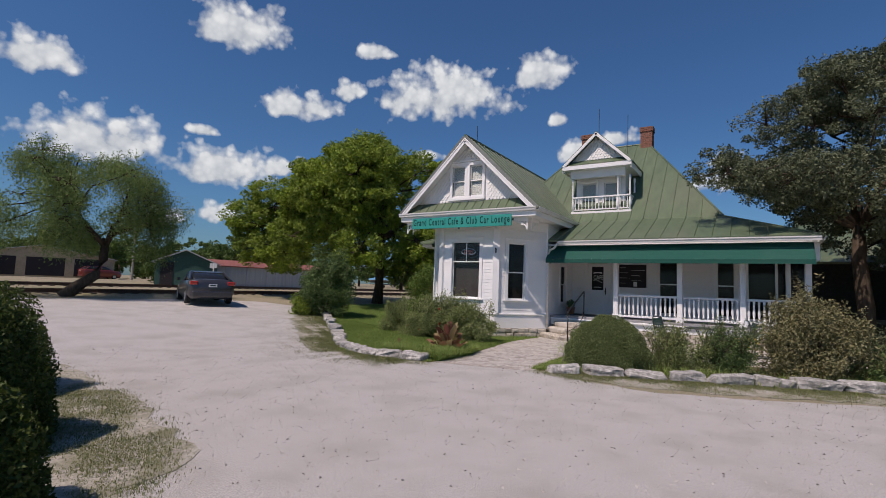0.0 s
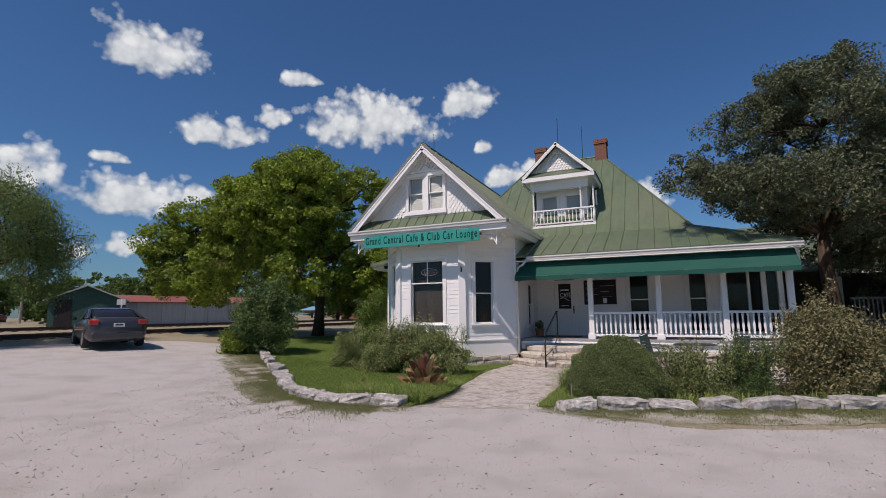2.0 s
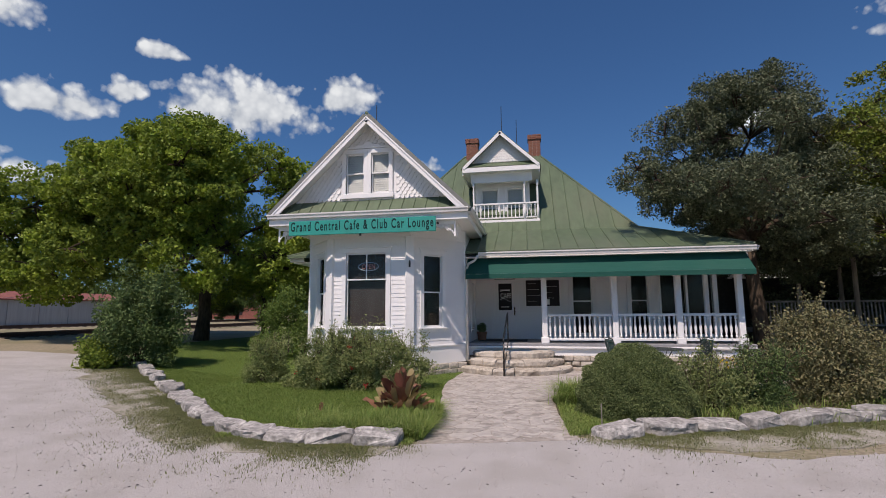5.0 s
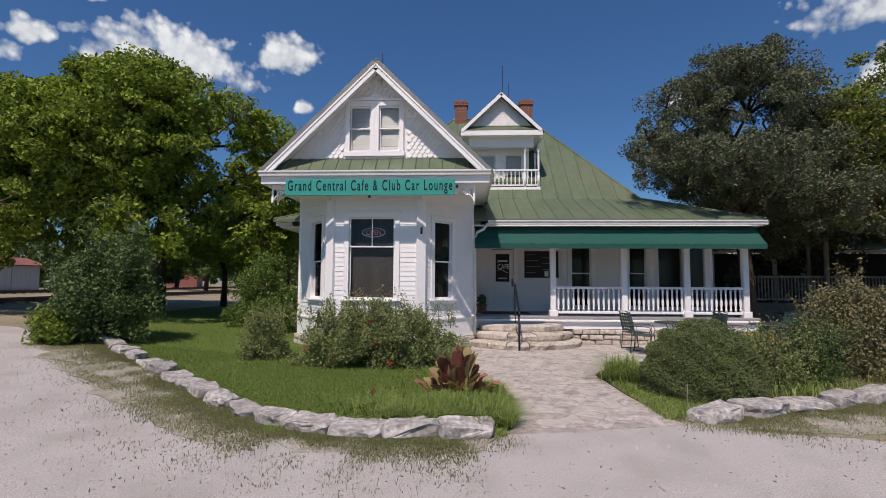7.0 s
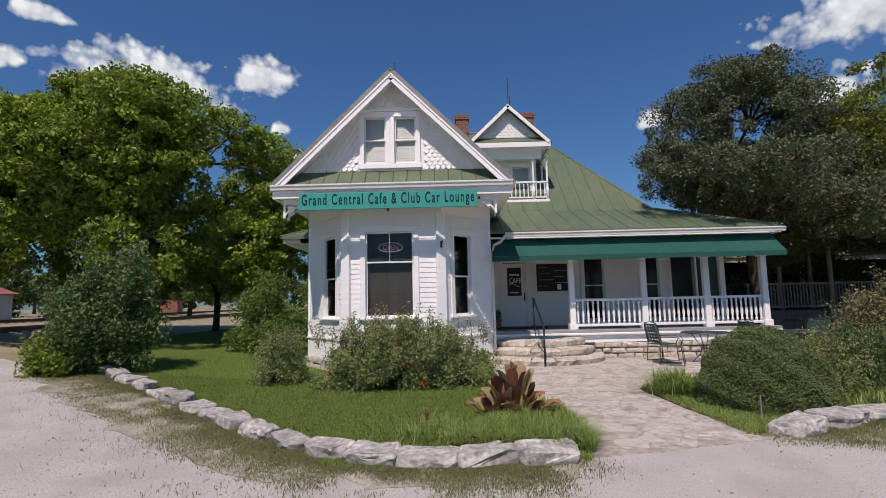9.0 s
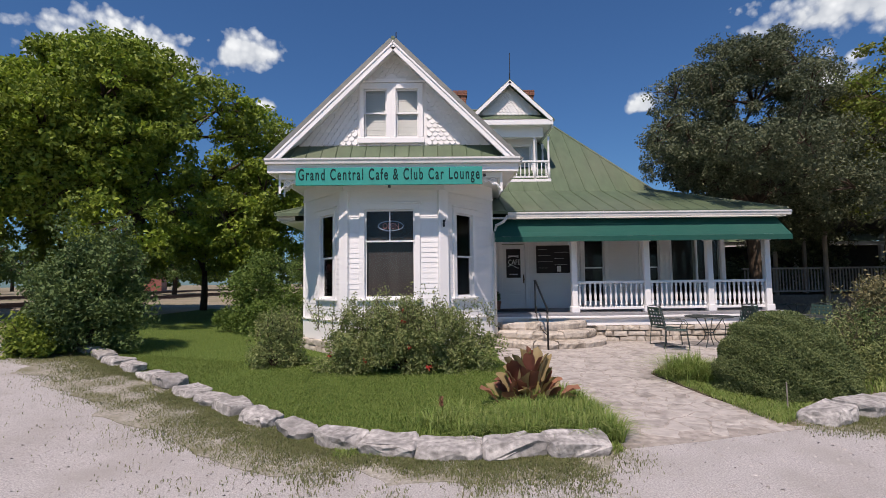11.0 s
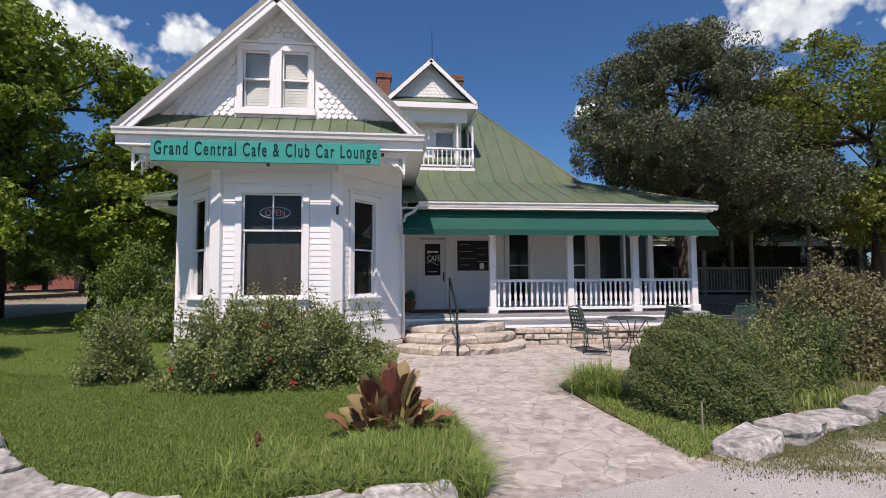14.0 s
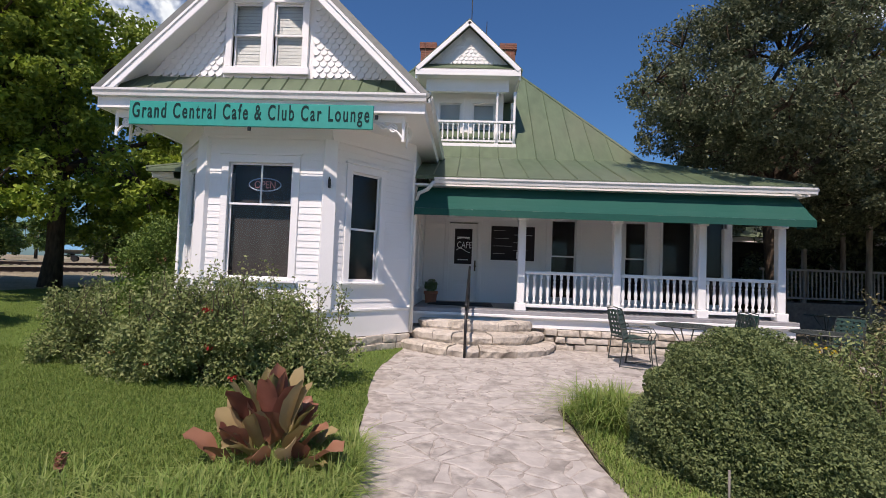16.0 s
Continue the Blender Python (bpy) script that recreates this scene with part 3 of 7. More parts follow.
# porch wall with its door, board and windows
PY = 18.45
BX = -5.92
door_hole = (0.63, 1.43, 0.78, 2.86)
menu_hole = (1.72, 2.92, 1.86, 2.82)
holes = [door_hole, (3.3, 3.98, 0.95, 3.0), (5.2, 5.78, 0.95, 3.0), (6.1, 7.84, 0.95, 3.05)]
w, m, L = wall((BX, PY), (2.0, PY), 0.3, 3.3, holes)
part("side_wall", Shape().box(1.85, 2.0, PY + 0.16, 27, 0.3, 3.3), WHITE, house)
siding(w, m, L, 0.85, 3.3, [door_hole, menu_hole] + holes[1:], 0.05, step=0.14, single=False)
for h in holes[1:3]:
    window(m, *h, house, mid=2.05, hood=False)
s = Shape()
a, b, lo, hi = holes[3]
for x in (a, (a + b) / 2 - 0.035, b - 0.07):
    s.box(x, x + 0.07, -0.03, 0.06, lo, hi, m, 0.006)
s.box(a, b, -0.035, 0.07, lo - 0.08, lo, m, 0.006).box(a, b, -0.035, 0.07, hi, hi + 0.1, m, 0.006)
big = part("window", s, TRIM, house, "wide two-light porch window")
for k in range(2):
    pane = part("pane", Shape().box(a + 0.07 + 0.835 * k, a + 0.835 * (k + 1), 0.02, 0.026, lo, hi, m), GLASS, big)
    pane.visible_shadow = False
    # dark sheet stands in for the unlit interior behind this window
    part("dark_curtain", Shape().box(a + 0.07 + 0.835 * k, a + 0.835 * (k + 1), 0.17, 0.18, lo, hi, m), SCREEN, big)
# door
a, b, lo, hi = door_hole
door = part("door", Shape().box(a + 0.03, b - 0.03, 0.03, 0.075, lo + 0.01, lo + 0.98, m, 0.004).box(a + 0.03, a + 0.17, 0.03, 0.075, lo + 0.98, hi - 0.03, m, 0.004)
            .box(b - 0.17, b - 0.03, 0.03, 0.075, lo + 0.98, hi - 0.03, m, 0.004).box(a + 0.17, b - 0.17, 0.03, 0.075, hi - 0.17, hi - 0.03, m, 0.004)
            .box(a + 0.15, b - 0.15, 0.02, 0.03, lo + 0.12, lo + 0.45, m, 0.01).box(a + 0.15, b - 0.15, 0.02, 0.03, lo + 0.53, lo + 0.86, m, 0.01), TRIM, house, "white panelled door with a lettered pane")
part("casing", Shape().box(a - 0.09, a + 0.03, -0.03, 0.1, lo, hi, m, 0.006).box(b - 0.03, b + 0.09, -0.03, 0.1, lo, hi, m, 0.006).box(a - 0.09, b + 0.09, -0.032, 0.1, hi, hi + 0.1, m, 0.006), TRIM, door)
part("pane", Shape().box(a + 0.17, b - 0.17, 0.045, 0.055, lo + 0.98, hi - 0.17, m), SCREEN, door)
part("door_handle", Shape().lathe([(0.012, 0), (0.03, 0.01), (0.032, 0.035), (0.015, 0.05)], 10, m=m @ pose(b - 0.08, 0.03, lo + 0.93, 90)).box(b - 0.1, b - 0.06, 0.015, 0.03, lo + 0.8, lo + 1.08, m, 0.006), BRASS, door)
a, b, lo, hi = menu_hole
menu = part("menu_board", Shape().box(a, b, -0.05, -0.024, lo, hi, m, 0.006), TRIM, house, "black chalkboard menu in a thin white frame")
part("chalkboard", Shape().box(a + 0.035, b - 0.035, -0.056, -0.051, lo + 0.035, hi - 0.035, m), SCREEN, menu)
s = Shape()
for k in range(7):
    x0 = a + 0.1 + (k % 2) * 0.52
    s.box(x0, x0 + 0.3 + 0.09 * ((k * 5) % 3), -0.0585, -0.057, hi - 0.16 - 0.1 * k, hi - 0.152 - 0.1 * k, m)
s.box(a + 0.7, a + 0.83, -0.0595, -0.057, lo + 0.08, lo + 0.26, m)
part("chalk_lines", s, BLIND, menu, "pale lines of unreadable chalk writing")


def lettering(name, body, m, width, high, mat, parent, thick=0.004, bold=0.0, apart=1.0):
    """Words in the built-in font, drawn to a width and a height, standing on the frame m (x along, z up, facing -y)."""
    c = bpy.data.curves.new(name, "FONT")
    c.body, c.size, c.extrude, c.offset, c.space_character = body, 1.0, 0.5, bold, apart
    tmp = bpy.data.objects.new(name, c)
    me = bpy.data.meshes.new_from_object(tmp)
    bpy.data.objects.remove(tmp)
    co = np.array([v.co[:] for v in me.vertices])
    lo, hi = co.min(0), co.max(0)
    k = (co - lo) / (hi - lo)
    for v, q in zip(me.vertices, k):
        v.co = m @ Vector((q[0] * width, -thick * q[2], q[1] * high))
    me.materials.clear()
    me.materials.append(mat)
    return part(name, me, mat, parent)


dm = m @ pose(door_hole[0] + 0.17, 0.044, door_hole[2] + 0.98)
lettering("lettering", "CAFE", dm @ pose(0.07, 0, 0.42), 0.38, 0.17, TRIM, door)
s = Shape().tube([(0.05 + 0.36 * t, -0.003, 0.36 + 0.05 * math.sin(t * 5)) for t in np.linspace(0, 1, 10)], 0.008, 5).tube([(0.06 + 0.34 * t, -0.003, 0.66 + 0.03 * math.sin(t * 3.1)) for t in np.linspace(0, 1, 8)], 0.012, 5)
s.box(0.09, 0.37, -0.004, 0, 0.1, 0.125).box(0.07, 0.4, -0.004, 0, 0.69, 0.72)
s.v = [tuple(dm @ Vector(q)) for q in s.v]
part("painted_scroll", s, TRIM, door, "white painted scrolls round the word")

# foundation of pale stone
found = part("foundation", Shape().prism([(FL[0] - 0.02, FL[1] + 0.03), (FR[0] + 0.02, FR[1] + 0.03), (SR[0] + 0.0, SR[1] + 0.05), (-5.96, 18.4), (-10.76, 24), (-10.76, 15.5)], -0.2, 0.31), JOINT, house)
rs = random.Random(3)


def stone_course(owner, p0, p1, z0, z1, rows=2, depth=0.09, long=(0.22, 0.5)):
    """Rough squared stones along a line, each with its own length and face."""
    m, L = face(p0, p1)
    hs = [z0 + (z1 - z0) * k / rows for k in range(rows + 1)]
    for k in range(rows):
        x = -rs.random() * 0.1
        while x < L:
            w = min(rs.uniform(*long), L - x)
            if w < 0.06:
                break
            j = lambda a: rs.uniform(-a, a)
            zz0, zz1 = hs[k] + 0.004 + (j(0.016) if k else 0), hs[k + 1] - 0.004 + j(0.016)
            d = -depth + j(0.02)
            v = [(x + 0.008, 0, zz0), (x + w - 0.008, 0, zz0), (x + w - 0.008, 0, zz1), (x + 0.008, 0, zz1),
                 (x + 0.018 + j(0.012), d, zz0 + 0.012 + j(0.01)), (x + w - 0.018 + j(0.012), d + j(0.015), zz0 + 0.012 + j(0.01)), (x + w - 0.018 + j(0.012), d + j(0.02), zz1 - 0.012 + j(0.012)), (x + 0.018 + j(0.012), d + j(0.015), zz1 - 0.012 + j(0.012)),
                 (x + w * 0.5, d - 0.015, (zz0 + zz1) / 2)]
            part("stone", Shape().add([m @ Vector(q) for q in v], [(4, 5, 8), (5, 6, 8), (6, 7, 8), (7, 4, 8), (0, 1, 5, 4), (1, 2, 6, 5), (2, 3, 7, 6), (3, 0, 4, 7)]), STONE, owner)
            x += w


for p0, p1 in ((FL, FR), (FR, SR), (SL, FL)):
    stone_course(found, p0, p1, -0.02, 0.3)

# wing roof: gable to the front
EX0, EX1, EZ, RX, RZ, EY = -11.1, -5.52, 4.38, -8.3, 7.12, 13.4
back = 23.0
s = Shape()
for x0, x1 in ((EX0, RX), (RX, EX1)):
    z0, z1 = (EZ, RZ) if x0 == EX0 else (RZ, EZ)
    s.add([(x0, EY, z0), (x1, EY, z1), (x1, back, z1), (x0, back, z0), (x0, EY, z0 - 0.06), (x1, EY, z1 - 0.06), (x1, back, z1 - 0.06), (x0, back, z0 - 0.06)],
          [(0, 1, 2, 3), (4, 7, 6, 5), (0, 4, 5, 1), (0, 3, 7, 4), (1, 5, 6, 2)])
wing_roof = part("roof", s, ROOF, house, "green painted standing-seam metal gable roof")
s = Shape()
for k in range(18):
    y = EY + 0.35 + k * 0.5
    for x0, z0 in ((EX0, EZ), (EX1, EZ)):
        s.add([(x0, y - 0.012, z0), (RX, y - 0.012, RZ), (RX, y, RZ + 0.035), (x0, y, z0 + 0.035), (x0, y + 0.012, z0), (RX, y + 0.012, RZ)], [(0, 1, 2, 3), (3, 2, 5, 4), (0, 3, 4)])
s.tube([(RX, EY, RZ + 0.02), (RX, back, RZ + 0.02)], 0.045, 8)
part("seams", s, ROOF, wing_roof, kind="stuff")
EDGE = material("grey_drip_edge", (0.20, 0.21, 0.19), 0.5, 0.2, vary=0.15, grain=12, bump=0.05)
part("rake_cap", Shape().add([(RX + x, EY + y, RZ + z) for y in (-0.014, 0.035) for x, z in ((-0.14, -0.2), (0.14, -0.2), (0.05, -0.045), (-0.05, -0.045))], [(0, 1, 2, 3), (7, 6, 5, 4), (0, 4, 5, 1), (1, 5, 6, 2), (2, 6, 7, 3), (3, 7, 4, 0)]), TRIM, house)
# rake boards, cornice, gutter, soffit
for x0, sgn in ((EX0, 1), (EX1, -1)):
    d = Vector((RX - x0, 0, RZ - EZ))
    L = d.length
    rm = Matrix.Translation((x0, EY + 0.02, EZ - 0.07)) @ Euler((0, -math.atan2(d.z, d.x), 0)).to_matrix().to_4x4()
    lo, hi = (-0.15, 0.0) if sgn > 0 else (0.0, 0.15)
    part("rake_board", Shape().box(0.12, L - 0.02, -0.03, 0.015, lo, hi, rm, 0.008).box(0.12, L - 0.02, -0.05, -0.028, lo * 0.3, hi * 0.3, rm, 0.005), TRIM, house)
    e0, e1 = (0.001, 0.1) if sgn > 0 else (-0.1, -0.001)
    part("drip_edge", Shape().box(0.0, L, -0.045, 0.02, e0, e1, rm, 0.004), EDGE, house, "grey metal drip edge of the gable roof")
    part("rake_soffit", Shape().box(0.05, L - 0.05, 0.016, 0.66, (lo + hi) / 2 * 0.5 - 0.012, (lo + hi) / 2 * 0.5 + 0.012, rm), WHITE, house)
part("soffit", Shape().box(EX0 + 0.06, EX1 - 0.06, EY + 0.06, 15.6, 4.11, 4.16), WHITE, house)
part("soffit", Shape().box(EX0 + 0.06, SL[0], 15.6, back, 4.11, 4.16), WHITE, house)
part("soffit", Shape().box(SR[0], EX1 - 0.06, 15.6, back, 4.11, 4.16), WHITE, house)
s = Shape().box(EX0 + 0.02, EX1 - 0.02, EY + 0.03, EY + 0.065, 4.09, 4.27, c=0.006).box(EX0 + 0.03, EX0 + 0.065, EY + 0.066, back, 4.09, 4.27).box(EX1 - 0.065, EX1 - 0.03, EY + 0.066, back, 4.09, 4.27)
part("fascia", s, TRIM, house)


def gutter(p0, p1, z, parent, r=0.06):
    m, L = face(p0, p1)
    prof = [(-0.11, 0.12), (-0.125, 0.12), (-0.125, 0.085), (-0.10, 0.05), (-0.09, 0.0), (0.0, 0.0), (0.0, 0.012), (-0.08, 0.012), (-0.09, 0.06), (-0.11, 0.09)]
    s = Shape()
    k = len(prof)
    s.add([m @ Vector((x, y, z + h)) for x in (0, L) for y, h in prof], [(i, (i + 1) % k, k + (i + 1) % k, k + i) for i in range(k)] + [tuple(range(k - 1, -1, -1)), tuple(range(k, 2 * k))])
    return part("gutter", s, GUTTER, parent, "white painted metal gutter")


gutter((EX0, EY + 0.03), (EX1, EY + 0.03), 4.27, house)
gutter((EX1 - 0.03, EY + 0.03), (EX1 - 0.03, 18.2), 4.27, house)
# pent roof under the gable, gable wall with scale shingles
GY = 13.84
pent = part("pent_roof", Shape().add([(EX0 + 0.12, EY + 0.03, 4.39), (EX1 - 0.12, EY + 0.03, 4.39), (-6.05, GY - 0.02, 4.79), (-10.55, GY - 0.02, 4.79)], [(0, 1, 2, 3)]), ROOF, house, "narrow strip of green metal roofing under the gable")
s = Shape()
for k in range(17):
    x = -10.9 + k * 0.325
    x1 = min(max(x, -10.5), -6.1)
    s.add([(x - 0.012, EY + 0.03, 4.395), (x1 - 0.012, GY - 0.03, 4.795), (x1, GY - 0.03, 4.82), (x, EY + 0.03, 4.425), (x + 0.012, EY + 0.03, 4.395), (x1 + 0.012, GY - 0.03, 4.795)], [(0, 1, 2, 3), (3, 2, 5, 4), (0, 3, 4)])
part("seams", s, ROOF, pent, kind="stuff")
ga, gb = -9.02, -7.74
slope = lambda x: RZ - 0.12 - (RZ - EZ) / (RX - EX0) * abs(x - RX)
outline = [[(EX0 + 0.3, 4.13), (ga, 4.13), (ga, slope(ga)), (EX0 + 0.3, 4.5)], [(ga, 4.13), (gb, 4.13), (gb, 5.0), (ga, 5.0)], [(ga, 6.12), (gb, 6.12), (gb, slope(gb)), (RX, slope(RX)), (ga, slope(ga))], [(gb, 4.13), (EX1 - 0.3, 4.13), (EX1 - 0.3, 4.5), (gb, slope(gb))]]
s = Shape()
for o in outline:
    s.add([(x, GY, z) for x, z in o], [tuple(range(len(o)))])
gable = part("gable_wall", s, WHITE, house)
part("attic_back", Shape().box(ga - 0.1, gb + 0.1, GY + 0.3, GY + 0.33, 4.9, 6.2), DARK, house)
PITCH, COURSE = 0.132, 0.1
half = PITCH / 2
prof = [(-half, 0.16), (-half, 0.055), (-half * 0.55, 0.012), (0, 0), (half * 0.55, 0.012), (half, 0.055), (half, 0.16)]
sh = Shape()
sh.add([(x * 0.95, -0.04 + z * 0.17, z) for x, z in prof] + [(x * 0.95, 0, z) for x, z in prof], [tuple(range(7))] + [(i + 1, i, i + 7, i + 8) for i in range(6)])
SHINGLE = sh.mesh("shingle", SCALE)
s_all = Shape()
AW = (-9.12, -7.64, 4.86, 6.3)
count = 0
for row in range(23):
    z = 4.80 + row * COURSE
    reach = (RZ - 0.25 - z) * (RX - EX0) / (RZ - EZ)
    k = int(reach / PITCH) + 1
    for i in range(-k, k + 1):
        x = RX + i * PITCH + (half if row % 2 else 0)
        if abs(x - RX) > reach - 0.02 or (AW[0] - 0.1 < x < AW[1] + 0.1 and z < AW[3] - 0.02):
            continue
        mm = Matrix.Translation((x, GY - 0.003, z))
        if count < 290:
            piece("shingle", SHINGLE, gable, mm)
            count += 1
        else:
            s_all.add([mm @ Vector(q) for q in sh.v], sh.f)
if s_all.v:
    part("shingles", s_all, SCALE, gable, kind="stuff")
gm = pose(AW[0], GY - 0.03, 0)
for a in (0.1, 0.83):
    window(gm, a, a + 0.55, 5.0, 6.12, house, back="blind", sill=False, casing=0.09, hood=False)
part("window_trim", Shape().box(-0.02, 1.5, -0.06, 0.03, 4.84, 4.97, gm, 0.008), TRIM, house)
part("window_trim", Shape().box(-0.06, 1.54, -0.07, 0.03, 6.26, 6.31, gm, 0.008).box(0.4, 1.1, -0.065, 0.03, 6.311, 6.35, gm, 0.006)
     .add([gm @ Vector(q) for q in ((0.6, -0.05, 6.35), (0.9, -0.05, 6.35), (0.86, -0.05, 6.4), (0.75, -0.05, 6.47), (0.64, -0.05, 6.4), (0.6, 0.02, 6.35), (0.9, 0.02, 6.35), (0.86, 0.02, 6.4), (0.75, 0.02, 6.47), (0.64, 0.02, 6.4))],
          [(0, 1, 2, 3, 4), (1, 6, 7, 2), (2, 7, 8, 3), (3, 8, 9, 4), (4, 9, 5, 0)]), TRIM, house, "moulded head trim with a small crest over paired windows")

# sawn scroll brackets hanging under the cornice corners
def scroll_bracket(mm):
    b = part("scroll_bracket", Shape().box(0.0, 0.05, 0.0, 0.03, -0.02, 0.42, mm, 0.006).box(0.05, 0.62, 0.0, 0.03, 0.3, 0.42, mm, 0.006), TRIM, house, "pierced scroll-sawn bracket")
    s = Shape()
    for cx, cz, r, turns in ((0.2, 0.2, 0.085, 1.6), (0.38, 0.235, 0.06, 1.5)):
        s.tube([mm @ Vector((cx + r * (1 - t * 0.75) * math.cos(t * turns * 6.283), 0.015, cz + r * (1 - t * 0.75) * math.sin(t * turns * 6.283))) for t in np.linspace(0, 1, 22)], 0.016, 6)
    s.tube([mm @ Vector((0.05 + 0.55 * t, 0.015, 0.05 + 0.26 * math.sqrt(t))) for t in np.linspace(0, 1, 12)], 0.018, 6)
    part("scroll", s, TRIM, b)


scroll_bracket(pose(-5.88, 13.6, 3.68, 0, 0, 180))
scroll_bracket(pose(-10.88, 13.6, 3.68, 0, 0, 0))
scroll_bracket(pose(-5.88, 13.95, 3.68, 0, 0, 90))
scroll_bracket(pose(-10.85, 13.95, 3.68, 0, 0, 90))

# main hip roof with a flatter skirt over the porch
def ring(x0, x1, y0, y1, z):
    return [(x0, y0, z), (x1, y0, z), (x1, y1, z), (x0, y1, z)]


MX0, MX1, MY0, MY1 = -11.6, 2.0, 15.5, 28.5
eave, brk = ring(MX0, MX1, MY0, MY1, 3.5), ring(MX0 + 2.2, MX1 - 2.45, MY0 + 2.5, MY1 - 2.5, 4.48)
top = [(-6.7, 22, 8.55), (-3.6, 22, 8.55)]
vs = eave + brk + top
fs = [(0, 1, 5, 4), (1, 2, 6, 5), (2, 3, 7, 6), (3, 0, 4, 7), (4, 5, 9, 8), (5, 6, 9), (6, 7, 8, 9), (7, 4, 8)]
main_roof = part("roof", Shape().add(vs + [(x, y, z - 0.07) for x, y, z in vs], fs + [tuple(i + 10 for i in reversed(f)) for f in fs] + [(i, i + 10, (i + 1) % 4 + 10, (i + 1) % 4) for i in range(4)]), ROOF, house, "large green standing-seam hip roof with flatter porch skirt")


def seam(s, a, b, r=0.028):
    a, b = Vector(a), Vector(b)
    side = (b - a).cross(Vector((0, 0, 1))).normalized() * 0.014
    up = Vector((0, 0, r))
    s.add([a - side, b - side, b + up, a + up, a + side, b + side], [(0, 1, 2, 3), (3, 2, 5, 4), (0, 3, 4)])


s = Shape()
for k in range(28):
    t = (k + 0.5) / 28
    e = Vector(eave[0]).lerp(Vector(eave[1]), t)
    x = e.x
    bx = min(max(x, brk[0][0]), brk[1][0])
    if x > -5.8:
        f = (x - brk[1][0]) / (eave[1][0] - brk[1][0])
        kk = max(0.0, f)
        seam(s, e, (x, MY0 + 2.5 * (1 - kk), 3.5 + 0.98 * (1 - kk)))
    if brk[0][0] < x < brk[1][0]:
        up = 1.0 if top[0][0] <= x <= top[1][0] else ((brk[1][0] - x) / (brk[1][0] - top[1][0]) if x > top[1][0] else (x - brk[0][0]) / (top[0][0] - brk[0][0]))
        seam(s, (x, MY0 + 2.5, 4.48), (x, MY0 + 2.5 + 4.0 * up, 4.48 + 4.07 * up))
for k in range(14):
    t = (k + 0.5) / 14
    e = Vector(eave[1]).lerp(Vector(eave[2]), t)
    b0 = Vector(brk[1]).lerp(Vector(brk[2]), t)
    seam(s, e, b0)
    seam(s, b0, b0.lerp(Vector(top[1]), 0.96))
for a, b in ((eave[1], brk[1]), (brk[1], top[1]), (eave[0], brk[0]), (brk[0], top[0])):
    s.tube([a, b], 0.04, 6)
s.tube(top, 0.05, 8)
part("seams", s, ROOF, main_roof, kind="stuff")
gutter((-5.5, MY0 + 0.02), (MX1, MY0 + 0.02), 3.33, house)
gutter((MX1 - 0.02, MY0 + 0.02), (MX1 - 0.02, MY1), 3.33, house)
gutter((MX0, MY0 + 0.3), (-11.12, MY0 + 0.3), 3.33, house)
part("downspout", Shape().tube([(-5.5, 15.42, 3.36), (-5.62, 15.42, 3.2), (-5.8, 15.46, 3.12), (-5.86, 15.46, 2.9), (-5.86, 15.46, 0.3)], 0.04, 10), GUTTER, house, smooth=True)
part("soffit", Shape().box(-5.9, MX1 - 0.05, MY0 + 0.05, PY, 3.3, 3.34), WHITE, house)
part("soffit", Shape().box(MX0 + 0.05, -10.8, MY0 + 0.35, 24, 3.3, 3.34), WHITE, house)

# dormer balcony
DX, DY = -4.93, 18.45
s = Shape()
for sg in (-1, 1):
    s.add([(DX, 18.12, 8.2), (DX + sg * 1.42, 18.12, 6.86), (DX + sg * 1.42, 20.6, 6.86), (DX, 21.9, 8.2), (DX, 18.12, 8.14), (DX + sg * 1.42, 18.12, 6.8), (DX + sg * 1.42, 20.6, 6.8), (DX, 21.9, 8.14)],
          [(0, 1, 2, 3), (4, 7, 6, 5), (0, 4, 5, 1), (1, 5, 6, 2)])
droof = part("dormer_roof", s, ROOF, house)
for sg in (-1, 1):
    d = Vector((-sg * 1.42, 0, 1.34))
    rm = Matrix.Translation((DX + sg * 1.42, 18.14, 6.83)) @ Euler((0, -math.atan2(d.z, d.x), 0)).to_matrix().to_4x4()
    lo, hi = (0.0, 0.11) if sg > 0 else (-0.11, 0.0)
    part("rake_board", Shape().box(0.06, d.length - 0.02, -0.03, 0.02, lo, hi, rm, 0.006), TRIM, house)
part("dormer_gable", Shape().add([(DX - 1.31, 18.42, 6.86), (DX + 1.31, 18.42, 6.86), (DX, 18.42, 8.1)], [(0, 1, 2)]).box(DX - 1.36, DX + 1.36, 18.16, 20.4, 6.68, 6.78).box(DX - 1.38, DX + 1.38, 18.13, 18.18, 6.68, 6.85, c=0.008)
     .box(DX - 1.38, DX - 1.33, 18.18, 20.5, 6.6, 6.82).box(DX + 1.33, DX + 1.38, 18.18, 20.5, 6.6, 6.82).box(DX - 1.1, DX + 1.1, DY - 0.06, DY + 0.08, 6.35, 6.68), TRIM, house)
part("dormer_pent", Shape().add([(DX - 1.36, 18.13, 6.87), (DX + 1.36, 18.13, 6.87), (DX + 1.05, 18.43, 7.1), (DX - 1.05, 18.43, 7.1)], [(0, 1, 2, 3)]), ROOF, house)
s = Shape()
